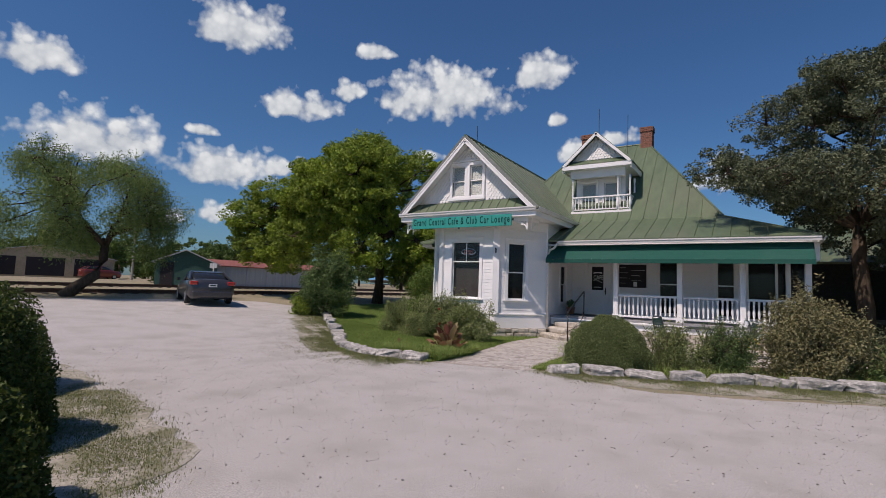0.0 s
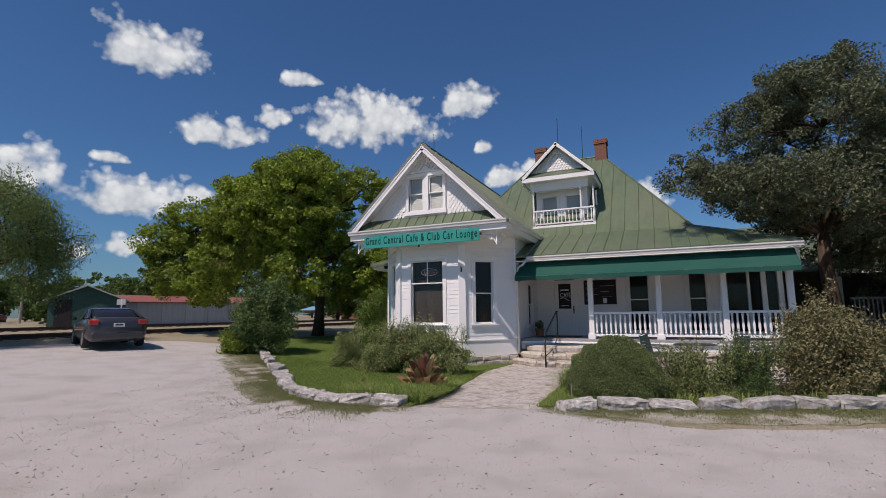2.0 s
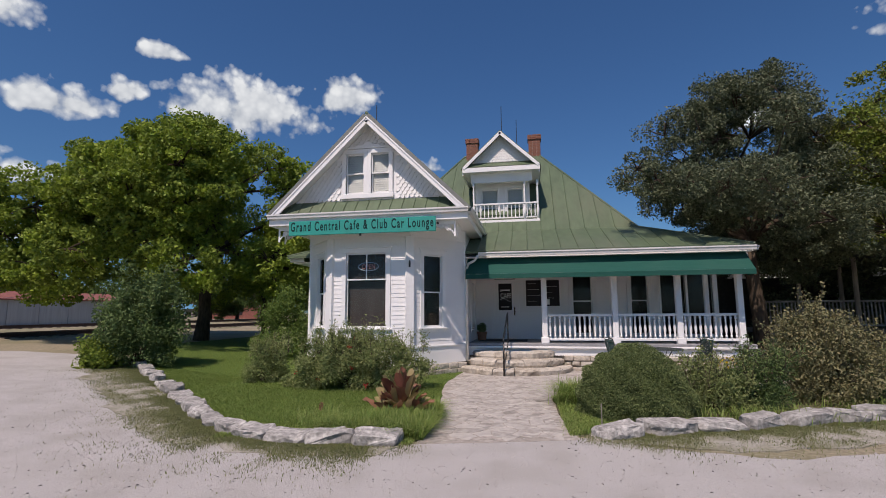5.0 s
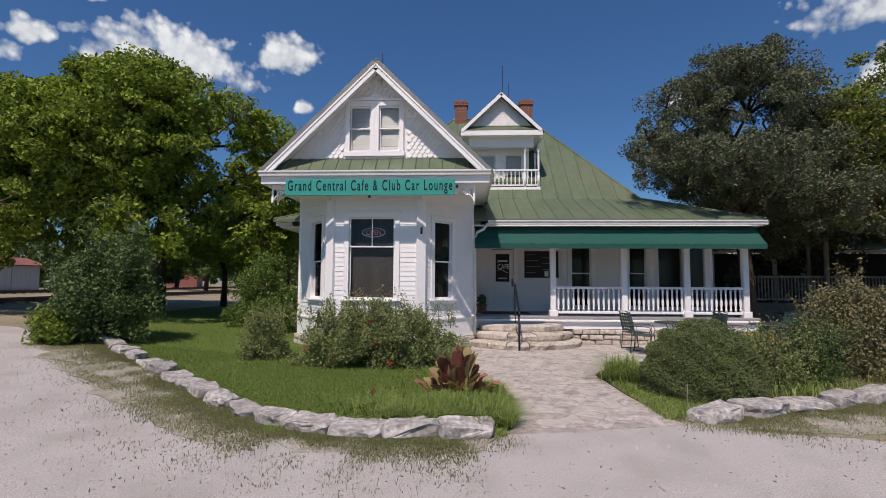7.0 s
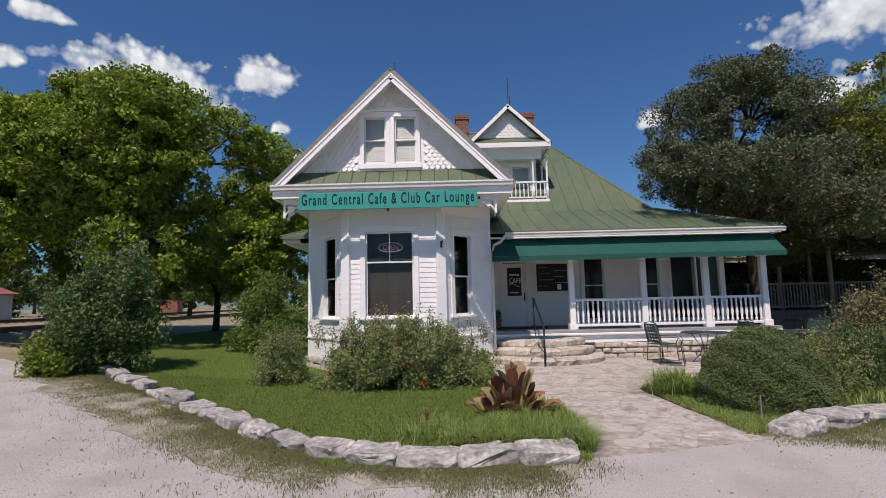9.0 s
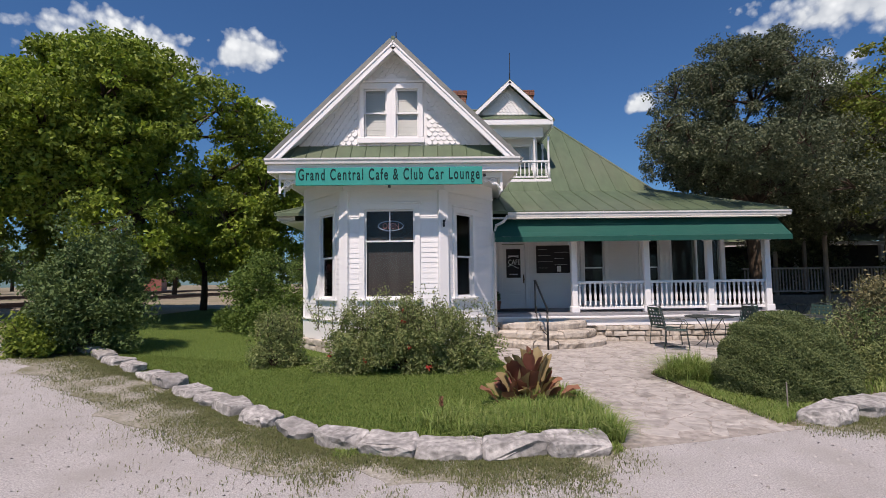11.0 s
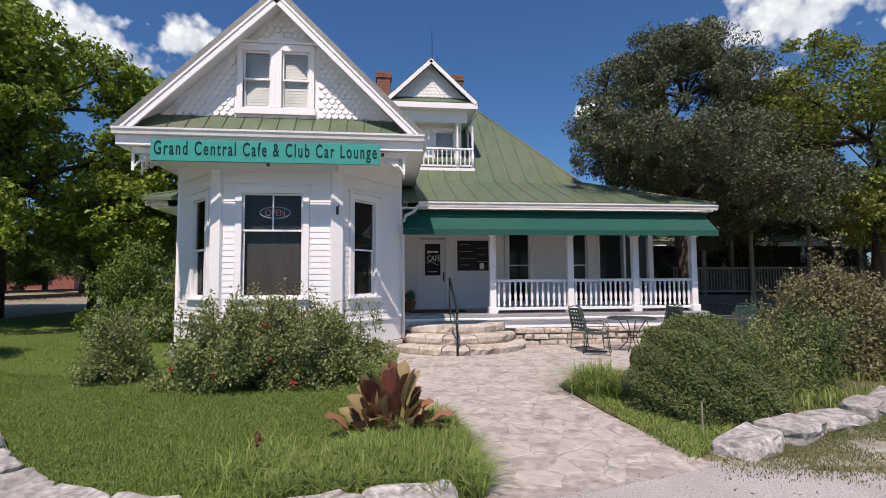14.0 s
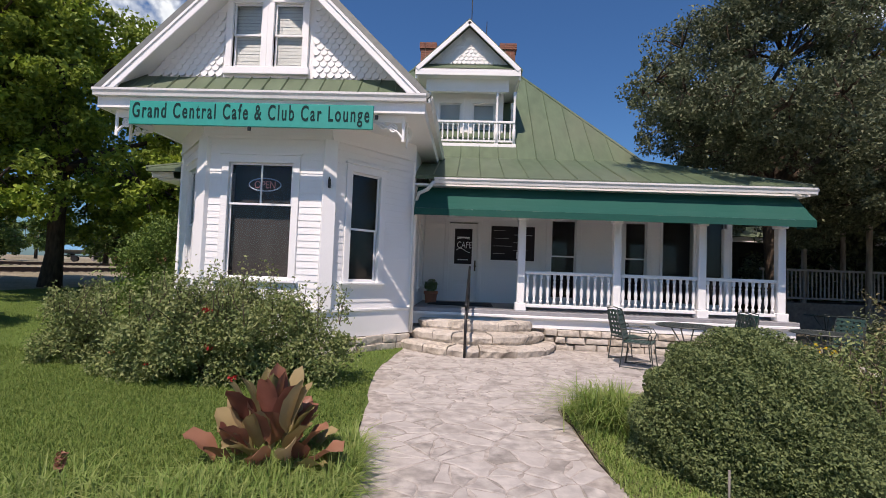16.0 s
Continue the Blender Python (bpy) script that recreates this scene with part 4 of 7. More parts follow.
for row in range(8):
    z = 7.08 + row * 0.1
    reach = (8.0 - z) * 1.42 / 1.34
    for i in range(-12, 13):
        x = DX + i * 0.12 + (0.06 if row % 2 else 0)
        if abs(x - DX) < reach - 0.13:
            s.add([(x + q[0] * 0.91, 18.41 + q[1], z + q[2]) for q in sh.v], sh.f)
part("shingles", s, SCALE, house, kind="stuff")
dw, dmat, dL = wall((DX - 1.0, 18.9), (DX + 1.0, 18.9), 4.9, 6.7, [(0.22, 0.85, 5.1, 6.2), (1.15, 1.78, 5.1, 6.2)], "dormer_wall")
for a in (0.22, 1.15):
    window(dmat, a, a + 0.63, 5.1, 6.2, house, back="blind", sill=False, casing=0.07, hood=False)
part("dormer_side", Shape().box(DX - 1.0, DX - 0.9, 19.06, 22, 4.9, 6.68).box(DX + 0.9, DX + 1.0, 19.06, 22, 4.9, 6.68), WHITE, house)
BC = -4.8
part("balcony_floor", Shape().box(BC - 1.2, BC + 1.2, DY - 0.06, 19.5, 4.86, 4.96, c=0.008), TRIM, house)
turned = [(0.028, 0), (0.028, 0.1), (0.014, 0.12), (0.03, 0.24), (0.034, 0.34), (0.018, 0.56), (0.026, 0.6), (0.014, 0.64), (0.028, 0.68), (0.028, 0.78)]
BAL = Shape().lathe([(r, z / 0.78) for r, z in turned], 8).mesh("baluster", TRIM, True)
rail = part("balcony_rail", Shape().box(BC - 1.16, BC + 1.16, DY - 0.04, DY + 0.03, 5.52, 5.58, c=0.008).box(BC - 1.16, BC + 1.16, DY - 0.03, DY + 0.02, 5.02, 5.06)
            .box(BC + 1.11, BC + 1.17, DY + 0.03, 19.5, 5.52, 5.58, c=0.008).box(BC - 1.17, BC - 1.11, DY + 0.03, 19.5, 5.52, 5.58, c=0.008), TRIM, house)
for k in range(16):
    piece("baluster", BAL, rail, Matrix.Translation((BC - 1.03 + k * 0.138, DY, 5.06)) @ Matrix.Diagonal((0.8, 0.8, 0.46, 1)))
for k in range(6):
    for sg in (-1, 1):
        piece("baluster", BAL, rail, Matrix.Translation((BC + sg * 1.14, DY + 0.17 + k * 0.15, 5.06)) @ Matrix.Diagonal((0.8, 0.8, 0.46, 1)))
POSTP = [(0.055, 0), (0.055, 0.42), (0.035, 0.45), (0.05, 0.5), (0.03, 0.56), (0.045, 0.75), (0.04, 1.1), (0.03, 1.22), (0.05, 1.26), (0.05, 1.42)]
for x, y in ((BC - 1.14, DY), (BC + 1.14, DY), (BC + 0.68, DY), (BC + 1.14, 19.3), (BC - 1.14, 19.3)):
    part("turned_post", Shape().lathe([(r * 0.85, 4.95 + z) for r, z in POSTP], 10, (x, y, 0)), TRIM, house, smooth=True)

# antennas and chimneys
for x, y, z0, z1 in ((RX, 14.3, 7.1, 7.75), (DX + 0.05, 18.4, 8.15, 9.2), (-4.4, 21.5, 8.0, 9.9)):
    part("antenna", Shape().tube([(x, y, z0), (x, y, z1)], 0.012, 6), IRON, house, "thin dark lightning rod")
BR = Shape().box(0, 0.19, 0, 0.085, 0, 0.06).mesh("brick", BRICK)
for cx in (-6.35, -3.65):
    ch = part("chimney", Shape().box(cx - 0.24, cx + 0.24, 21.78, 22.22, 8.0, 9.24).box(cx - 0.14, cx + 0.14, 21.9, 22.1, 9.24, 9.27), CEMENT, house, "short red brick chimney")
    for row in range(14):
        z = 8.3 + row * 0.071
        o = 0.05 if row >= 11 else 0.012
        for k in range(3):
            sh_x = (0.1 if row % 2 else 0)
            for y in (21.78 - o, 22.22 + o - 0.085):
                piece("brick", BR, ch, Matrix.Translation((cx - 0.24 - o + k * (0.48 + 2 * o) / 3, y, z)) @ Matrix.Diagonal(((0.48 + 2 * o) / 3 / 0.2, 1, 1, 1)))
            for x in (cx - 0.24 - o, cx + 0.24 + o - 0.085):
                if k < 2:
                    piece("brick", BR, ch, Matrix.Translation((x + 0.085, 21.87 - o + k * 0.19, z)) @ pose(0, 0, 0, 0, 0, 90))

# porch: floor, skirt, stone base, posts, rails, awning
porch_x1 = 2.0
part("porch_floor", Shape().box(BX + 0.02, porch_x1, 15.9, PY, 0.7, 0.78, c=0.01), FLOORGREY, house)
part("porch_skirt", Shape().box(BX + 0.02, porch_x1 - 0.05, 15.95, 16.0, 0.44, 0.7).box(BX + 0.02, porch_x1 - 0.02, 15.86, 15.96, 0.64, 0.7, c=0.01), TRIM, house)
base = part("porch_base", Shape().box(BX + 0.05, porch_x1 - 0.05, 16.0, PY, -0.1, 0.7), JOINT, house)
stone_course(base, (-3.1, 15.98), (porch_x1 - 0.05, 15.98), 0.0, 0.44, rows=3, depth=0.1, long=(0.2, 0.5))
px = [-3.62, -1.62, 0.12, 1.72]
for x in px:
    post = part("porch_post", Shape().box(x - 0.08, x + 0.08, 16.02, 16.18, 0.95, 2.7, c=0.015), TRIM, house)
    part("post_base", Shape().box(x - 0.115, x + 0.115, 15.985, 16.215, 0.78, 0.95, c=0.012), TRIM, post)
    part("post_cap", Shape().box(x - 0.11, x + 0.11, 15.99, 16.21, 2.7, 2.8, c=0.012), TRIM, post)
post = part("porch_post", Shape().box(1.25, 1.38, 17.4, 17.53, 0.78, 2.8, c=0.015), TRIM, house)
part("porch_beam", Shape().box(BX, porch_x1, 16.0, 16.2, 2.8, 3.3, c=0.01), TRIM, house)
for x0, x1, n in ((px[0], px[1], 13), (px[1], px[2], 12), (px[2], px[3], 11)):
    rl = part("porch_rail", Shape().box(x0 + 0.081, x1 - 0.081, 16.05, 16.15, 1.56, 1.63, c=0.012).box(x0 + 0.081, x1 - 0.081, 16.065, 16.135, 0.86, 0.93, c=0.008), TRIM, house)
    for k in range(n):
        piece("baluster", BAL, rl, Matrix.Translation((x0 + 0.08 + (x1 - x0 - 0.16) * (k + 0.5) / n, 16.1, 0.93)) @ Matrix.Diagonal((1.15, 1.15, 0.63, 1)))
ax0, ax1 = -5.86, 1.84
nx = 24
ys = [(15.78, 3.3), (15.6, 3.12), (15.4, 2.93), (15.22, 2.79)]
s = Shape()
vv = [(ax0 + (ax1 - ax0) * i / nx, y, z - (0.012 * math.sin(i * math.pi / 3) ** 2 if 0 < j < 3 else 0)) for i in range(nx + 1) for j, (y, z) in enumerate(ys)]
s.add(vv, [(i * 4 + j, i * 4 + j + 1, i * 4 + j + 5, i * 4 + j + 4) for i in range(nx) for j in range(3)])
for x in (ax0, ax1):
    s.add([(x, 15.78, 3.3), (x, 15.22, 2.79), (x, 15.78, 2.79)], [(0, 1, 2)])
awn = part("awning", s, CANVAS, house, "long dark green canvas awning over the porch")
s = Shape()
s.add([(ax0 + (ax1 - ax0) * i / 48, 15.215 + 0.008 * math.sin(i * 1.3), z) for i in range(49) for z in (2.788, 2.655)], [(2 * i, 2 * i + 1, 2 * i + 3, 2 * i + 2) for i in range(48)])
for x in (ax0, ax1):
    s.add([(x, 15.22, 2.788), (x, 15.22, 2.655), (x, 15.78, 2.655), (x, 15.78, 2.788)], [(0, 1, 2, 3)])
part("valance", s, CANVAS, awn)
part("awning_frame", Shape().tube([(ax0, 15.25, 2.77), (ax1, 15.25, 2.77)], 0.015, 6).tube([(ax0, 15.78, 3.27), (ax1, 15.78, 3.27)], 0.015, 6), GUTTER, awn)

# signs
sign = thing("sign_board", "teal painted sign board with dark lettering under the eaves", "sign", at=(-8.39, 13.3, 3.78))
part("board", Shape().box(-2.03, 2.03, -0.0, 0.04, 0, 0.39, c=0.006), SIGN, sign)
lettering("lettering", "Grand Central Cafe & Club Car Lounge", pose(-1.97, -0.002, 0.03), 3.94, 0.335, INK, sign, bold=0.016, apart=1.28)
part("hook", Shape().lathe([(0.03, 0), (0.03, 0.06)], 8, (0, 0.02, -0.06)), IRON, sign)
part("hook", Shape().lathe([(0.03, 0), (0.03, 0.06)], 8, (2.08, 0.02, 0.17)), IRON, sign)
neon = thing("open_sign", "oval neon sign reading open, unlit, in a window", "sign", at=(-8.44, 14.16, 2.98))
part("neon_ring", Shape().tube([(0.29 * math.cos(t), 0, 0.115 * math.sin(t)) for t in np.linspace(0, 2 * math.pi, 33)], 0.011, 6, False), material("neon_blue", (0.45, 0.55, 0.75), 0.3, bump=0), neon)
lettering("lettering", "OPEN", pose(-0.19, 0, -0.065), 0.38, 0.13, material("neon_red", (0.85, 0.36, 0.34), 0.3, bump=0), neon)
lamp = thing("wall_hook", "small dark metal flag bracket on the bay corner", "bracket", at=(-7.2, 13.93, 3.0))
part("plate", Shape().box(-0.025, 0.025, -0.02, 0.0, -0.08, 0.08, c=0.005), IRON, lamp)
part("arm", Shape().tube([(0, -0.02, 0), (0.02, -0.08, 0.03), (0.03, -0.12, 0.09)], 0.012, 6), IRON, lamp)
mat_ = thing("door_mat", "dark rubber doormat before the cafe door", "doormat", at=(-4.9, 17.3, 0.782))
part("mat", Shape().box(-0.75, 0.75, -0.5, 0.5, 0, 0.015, c=0.004), MAT, mat_)

# ---- steps, path and border stones ----
steps = thing("stone_steps", "three curved rough limestone steps up to the porch", "steps", at=(-4.55, 15.95, 0))
for k, (ra, rb, z0, z1) in enumerate(((1.62, 1.45, -0.05, 0.19), (1.38, 1.04, 0.17, 0.385), (1.17, 0.62, 0.365, 0.585))):
    cuts = [0.0]
    while cuts[-1] < 0.93:
        cuts.append(min(1.0, cuts[-1] + rs.uniform(0.09, 0.2)))
    cuts[-1] = 1.0
    for a, b in zip(cuts, cuts[1:]):
        n_ = 7
        rows_ = []
        g = 0.006
        zt = z1 + rs.uniform(-0.022, 0.012)
        for lvl, (out, z) in enumerate(((0.97, z0), (1.01, z0 + 0.35 * (zt - z0)), (1.025, zt - 0.05), (0.995, zt - 0.008), (0.93, zt), (0.6, zt + 0.004))):
            row_ = []
            for i in range(n_):
                t = math.pi + math.pi * (a + (b - a) * i / (n_ - 1)) + (g if i == 0 else -g if i == n_ - 1 else 0)
                wob = noise.noise_vector(Vector((math.cos(t) * ra * 6, math.sin(t) * rb * 6, k * 5 + z * 9)))
                amp = 0.0 if lvl in (0, 5) else 0.055
                row_.append(((ra * out + wob.x * amp) * math.cos(t), (rb * out + wob.y * amp) * math.sin(t), z + wob.z * amp * 0.4))
            rows_.append(row_)
        v = [q for row_ in rows_ for q in row_]
        f = [(r_ * n_ + i, r_ * n_ + i + 1, (r_ + 1) * n_ + i + 1, (r_ + 1) * n_ + i) for r_ in range(5) for i in range(n_ - 1)]
        f += [tuple(r_ * n_ for r_ in range(5, -1, -1)), tuple(r_ * n_ + n_ - 1 for r_ in range(6)), tuple(5 * n_ + i for i in range(n_))]
        part("tread_stone", Shape().add(v, f), STONE, steps)

rail = thing("hand_rail", "black iron pipe hand rail on the steps", "hand rail", at=(-4.76, 14.42, 0))
part("newel", Shape().tube([(0, 0, 0.0), (0, 0, 0.98)], 0.024, 10), IRON, rail, smooth=True)
part("upper_post", Shape().tube([(0.05, 1.62, 0.585), (0.05, 1.62, 1.64)], 0.02, 10), IRON, rail, smooth=True)
part("rail_bar", Shape().tube([(0, -0.06, 0.93), (0, 0, 0.985), (0.025, 0.8, 1.33), (0.05, 1.55, 1.66), (0.05, 1.68, 1.66)], 0.024, 10), IRON, rail, smooth=True)
part("lower_bar", Shape().tube([(0.05, 1.62, 0.98), (0.055, 1.52, 0.96), (0.04, 1.45, 0.72), (0.02, 1.0, 0.5), (0.01, 0.6, 0.42), (0, 0.02, 0.35)], 0.012, 8), IRON, rail, smooth=True)

PATHWAY = [(-5.55, 7.72), (-3.45, 8.2), (-3.6, 9.6), (-3.7, 11.4), (-3.0, 12.25), (0.5, 12.65), (3.0, 13.9), (3.0, 15.95), (-3.0, 15.95), (-5.95, 15.6), (-6.1, 12.9), (-5.8, 10.7), (-5.52, 9.3)]
pav = sheet("pavement", ragged(PATHWAY, 0.05), 0.0165, MORTAR, 1.5, "irregular pale limestone flagstone path and terrace", "path")


def cells(poly, n, rng, relax=2):
    """Uneven stones: the outline split among n seeds, each cell cut by its neighbours."""
    pts = scatter(poly, n, rng)[:, :2]
    out = []
    for _ in range(relax + 1):
        out = []
        for i, p in enumerate(pts):
            cell = [(p[0] + 0.9 * math.cos(t), p[1] + 0.9 * math.sin(t)) for t in np.linspace(0, 2 * math.pi, 13)[:-1]]
            near = np.argsort(((pts - p) ** 2).sum(1))[1:22]
            for j in near:
                q = pts[j]
                mx, my, nx_, ny_ = (p[0] + q[0]) / 2, (p[1] + q[1]) / 2, q[0] - p[0], q[1] - p[1]
                keep = []
                for a, b in zip(cell, cell[1:] + cell[:1]):
                    da, db = (a[0] - mx) * nx_ + (a[1] - my) * ny_, (b[0] - mx) * nx_ + (b[1] - my) * ny_
                    if da <= 0:
                        keep.append(a)
                    if da * db < 0:
                        t = da / (da - db)
                        keep.append((a[0] + (b[0] - a[0]) * t, a[1] + (b[1] - a[1]) * t))
                cell = keep
                if len(cell) < 3:
                    break
            out.append(cell)
        if _ < relax:
            pts = np.array([np.mean(c, 0) * 0.5 + p * 0.5 if len(c) > 2 else p for c, p in zip(out, pts)])
    return out


flag_rng = np.random.default_rng(21)
made_flags, rest = 0, Shape()
for cell in sorted(cells(PATHWAY, 760, flag_rng, 0), key=lambda c: np.mean(c, 0)[1] if len(c) > 2 else 99):
    if len(cell) < 3:
        continue
    c = np.mean(cell, 0)
    if (c[0] + 4.55) ** 2 / 1.5 ** 2 + (c[1] - 15.95) ** 2 / 1.3 ** 2 < 1:
        continue
    ring_, k = [], len(cell)
    for i, q in enumerate(cell):
        d = np.array(q) - c
        L = np.hypot(*d)
        ring_.append(c + d * max(0.2, (L - flag_rng.uniform(0.0, 0.02)) / max(L, 0.01)))
        nxt = np.array(cell[(i + 1) % k])
        e = (np.array(q) + nxt) / 2 - c
        le = np.hypot(*e)
        if np.hypot(*(nxt - np.array(q))) > 0.1:
            ring_.append(c + e * max(0.2, (le + flag_rng.uniform(-0.035, 0.006)) / max(le, 0.01)))
    ok = inside(PATHWAY, np.array([q[0] for q in ring_]), np.array([q[1] for q in ring_]))
    if ok.mean() < 0.4 or not inside(PATHWAY, c[:1], c[1:2])[0]:
        continue
    fixed = []
    for q in ring_:
        g = 1.0
        while g > 0.1 and not inside(PATHWAY, np.array([c[0] + (q[0] - c[0]) * g]), np.array([c[1] + (q[1] - c[1]) * g]))[0]:
            g -= 0.07
        fixed.append(c + (q - c) * g)
    ring_ = fixed
    h = 0.0225 + flag_rng.uniform(-0.003, 0.004)
    tilt = flag_rng.normal(size=2) * 0.006
    n = len(ring_)
    v = [(q[0], q[1], 0.0) for q in ring_] + [(q[0], q[1], h - 0.005) for q in ring_] + [(*(c + (q - c) * 0.9), h + float(tilt @ (q - c))) for q in ring_]
    f = [tuple(range(2 * n, 3 * n))] + [(r * n + i, r * n + (i + 1) % n, (r + 1) * n + (i + 1) % n, (r + 1) * n + i) for r in range(2) for i in range(n)]
    if made_flags < 300:
        part("flagstone", Shape().add(v, f), FLAG, pav)
        made_flags += 1
    else:
        rest.add(v, f)
part("flagstones", rest, FLAG, pav, kind="stuff")


def rock_shape(lx, ly, lz, seed):
    """A split limestone block: the hull of scattered corners, refined and roughened."""
    r = random.Random(seed * 31 + 5)
    bm = bmesh.new()
    for sx in (-1, 1):
        for sy in (-1, 1):
            for sz in (-1, 1):
                bm.verts.new((sx * lx * r.uniform(0.34, 0.5), sy * ly * r.uniform(0.34, 0.5), sz * lz * r.uniform(0.36, 0.5)))
    for k in range(8):
        d = Vector((r.gauss(0, 1), r.gauss(0, 1), r.gauss(0, 0.8))).normalized()
        bm.verts.new((d.x * lx * 0.52, d.y * ly * 0.52, d.z * lz * 0.5))
    hull = bmesh.ops.convex_hull(bm, input=bm.verts[:])
    bmesh.ops.delete(bm, geom=[v for v in bm.verts if not v.link_faces], context="VERTS")
    bmesh.ops.bevel(bm, geom=bm.edges[:], offset=0.022, segments=1, affect="EDGES", clamp_overlap=True)
    bmesh.ops.triangulate(bm, faces=bm.faces[:])
    bmesh.ops.subdivide_edges(bm, edges=[e for e in bm.edges if e.calc_length() > 0.09], cuts=1, use_grid_fill=True)
    bmesh.ops.triangulate(bm, faces=bm.faces[:])
    off = Vector((seed * 3.7, seed * 1.3, 0))
    for v in bm.verts:
        v.co += noise.noise_vector(v.co * 6 + off) * 0.04 + noise.noise_vector(v.co * 19 + off) * 0.016
    s = Shape()
    bm.verts.index_update()
    s.v = [v.co[:] for v in bm.verts]
    s.f = [tuple(v.index for v in f.verts) for f in bm.faces]
    bm.free()
    return s


left_line = [(-6.08, 7.66), (-6.68, 7.6), (-7.27, 7.63), (-7.85, 7.75), (-8.42, 7.97), (-8.95, 8.35), (-9.5, 8.82), (-10.02, 9.33), (-10.55, 9.85), (-11.1, 10.35), (-11.65, 10.8), (-12.2, 11.22), (-12.8, 11.7), (-13.4, 12.2), (-14.0, 12.68), (-14.6, 13.15), (-15.2, 13.8)]
right_line = [(-2.9, 8.52), (-2.15, 8.82), (-1.42, 9.12), (-0.72, 9.42), (-0.02, 9.7), (0.68, 9.97), (1.38, 10.28), (2.08, 10.62), (2.8, 10.98), (3.5, 11.35), (4.2, 11.7), (4.9, 12.05), (5.6, 12.4)]
for line, tall in ((left_line, 0.17), (right_line, 0.22)):
    for i, (x, y) in enumerate(line):
        nx_, ny_ = line[min(i + 1, len(line) - 1)]
        px_, py_ = line[max(i - 1, 0)]
        ang = math.degrees(math.atan2(ny_ - py_, nx_ - px_))
        if line is right_line:
            lx, ly, lz = (0.68, 0.44, 0.21) if i == 0 else (0.84 + rs.uniform(-0.1, 0.06), rs.uniform(0.36, 0.5), tall + rs.uniform(-0.04, 0.03))
        else:
            lx, ly, lz = rs.uniform(0.62, 0.74), rs.uniform(0.3, 0.46), tall + rs.uniform(-0.05, 0.07)
        ob = new("border_stone", rock_shape(lx, ly, lz, i * 7 + (100 if line is right_line else 0)).mesh("border_stone", ROCK))
        ob.matrix_world = pose(x, y, float(height(x, y)) + lz * 0.36, rs.uniform(-4, 4), rs.uniform(-4, 4), ang + rs.uniform(-8, 8))
        tagged(ob, "rough grey-white limestone block edging the bed", "stone", "border stones")


# ---- plants ----
def bush(name, label, category, at, size, clumps, leaves, leaf_size, mat, seed, aspect=0.5, clump_r=0.3, stems=7, round_=False, group="", up=0.4, shoots=0, dome=1.0, droop=0.0):
    """A shrub: stems from the foot, leaves in clumps; round_: clipped to an even dome."""
    r = np.random.default_rng(seed)
    z = float(height(at[0], at[1]))
    t = thing(name, label, category, group, at=(at[0], at[1], z))
    sx, sy, sz = size
    if round_:
        d = in_ball(leaves, r, 0.86)
        d[:, 2] = np.abs(d[:, 2]) * 1.0
        low = r.random(leaves) < 0.25
        d[low, 2] *= r.uniform(-0.1, 1, low.sum())
        wob = 1 + 0.05 * np.sin(d[:, 0] * 7 + seed) * np.cos(d[:, 1] * 6) + 0.035 * np.sin(d[:, 2] * 17 + d[:, 0] * 11)
        p = d * wob[:, None] * np.array([sx, sy, sz])
        p[:, 2] = np.maximum(p[:, 2], 0.03)
        # solid core in dark hedge green, coloured for the shade behind the leaves
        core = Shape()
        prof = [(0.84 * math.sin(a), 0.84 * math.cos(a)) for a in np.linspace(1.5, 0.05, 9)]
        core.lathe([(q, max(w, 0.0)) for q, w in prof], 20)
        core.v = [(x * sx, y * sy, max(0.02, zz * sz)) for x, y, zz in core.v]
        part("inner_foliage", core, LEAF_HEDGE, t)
    else:
        c = in_ball(clumps, r, 0.45)
        c[:, 2] = np.abs(c[:, 2]) if dome else c[:, 2]
        c *= np.array([sx - clump_r * 0.6, sy - clump_r * 0.6, sz - clump_r * 0.5]) * r.uniform(0.75, 1.08, clumps)[:, None]
        c[:, 2] += clump_r * 0.35
        per = leaves // clumps
        rad = clump_r * r.uniform(0.6, 1.25, clumps)
        p = (c[:, None, :] + in_ball(per * clumps, r, 0.2).reshape(clumps, per, 3) * rad[:, None, None]).reshape(-1, 3)
        p[:, 2] = np.maximum(p[:, 2], 0.04)
        s = Shape()
        for k in range(stems):
            q = c[k % clumps]
            b0 = Vector((q[0] * 0.12, q[1] * 0.12, -0.02))
            q = Vector(q)
            s.tube([b0, b0.lerp(q, 0.5) + Vector((0, 0, 0.12 * sz)), q], [0.022, 0.014, 0.006], 5)
        sp = []
        for k in range(shoots):
            q = Vector(c[int(r.integers(clumps))])
            q.z = max(q.z, sz * 0.6)
            tip = q + Vector((r.normal() * 0.16, r.normal() * 0.16, r.uniform(0.3, 0.62)))
            s.tube([q, q.lerp(tip, 0.5) + Vector((r.normal() * 0.03, 0, 0)), tip], [0.007, 0.005, 0.003], 4)
            for f in np.linspace(0.15, 1, 16):
                sp += [np.array(q.lerp(tip, f)) + r.normal(size=3) * 0.045 for _ in range(3)]
        if sp:
            p = np.concatenate([p, np.array(sp)])
        part("branching", s, BARK, t, kind="stuff")
    part("foliage", leaf_mesh("foliage", p, leaf_size, mat, r, aspect, up, droop), mat, t)
    return t


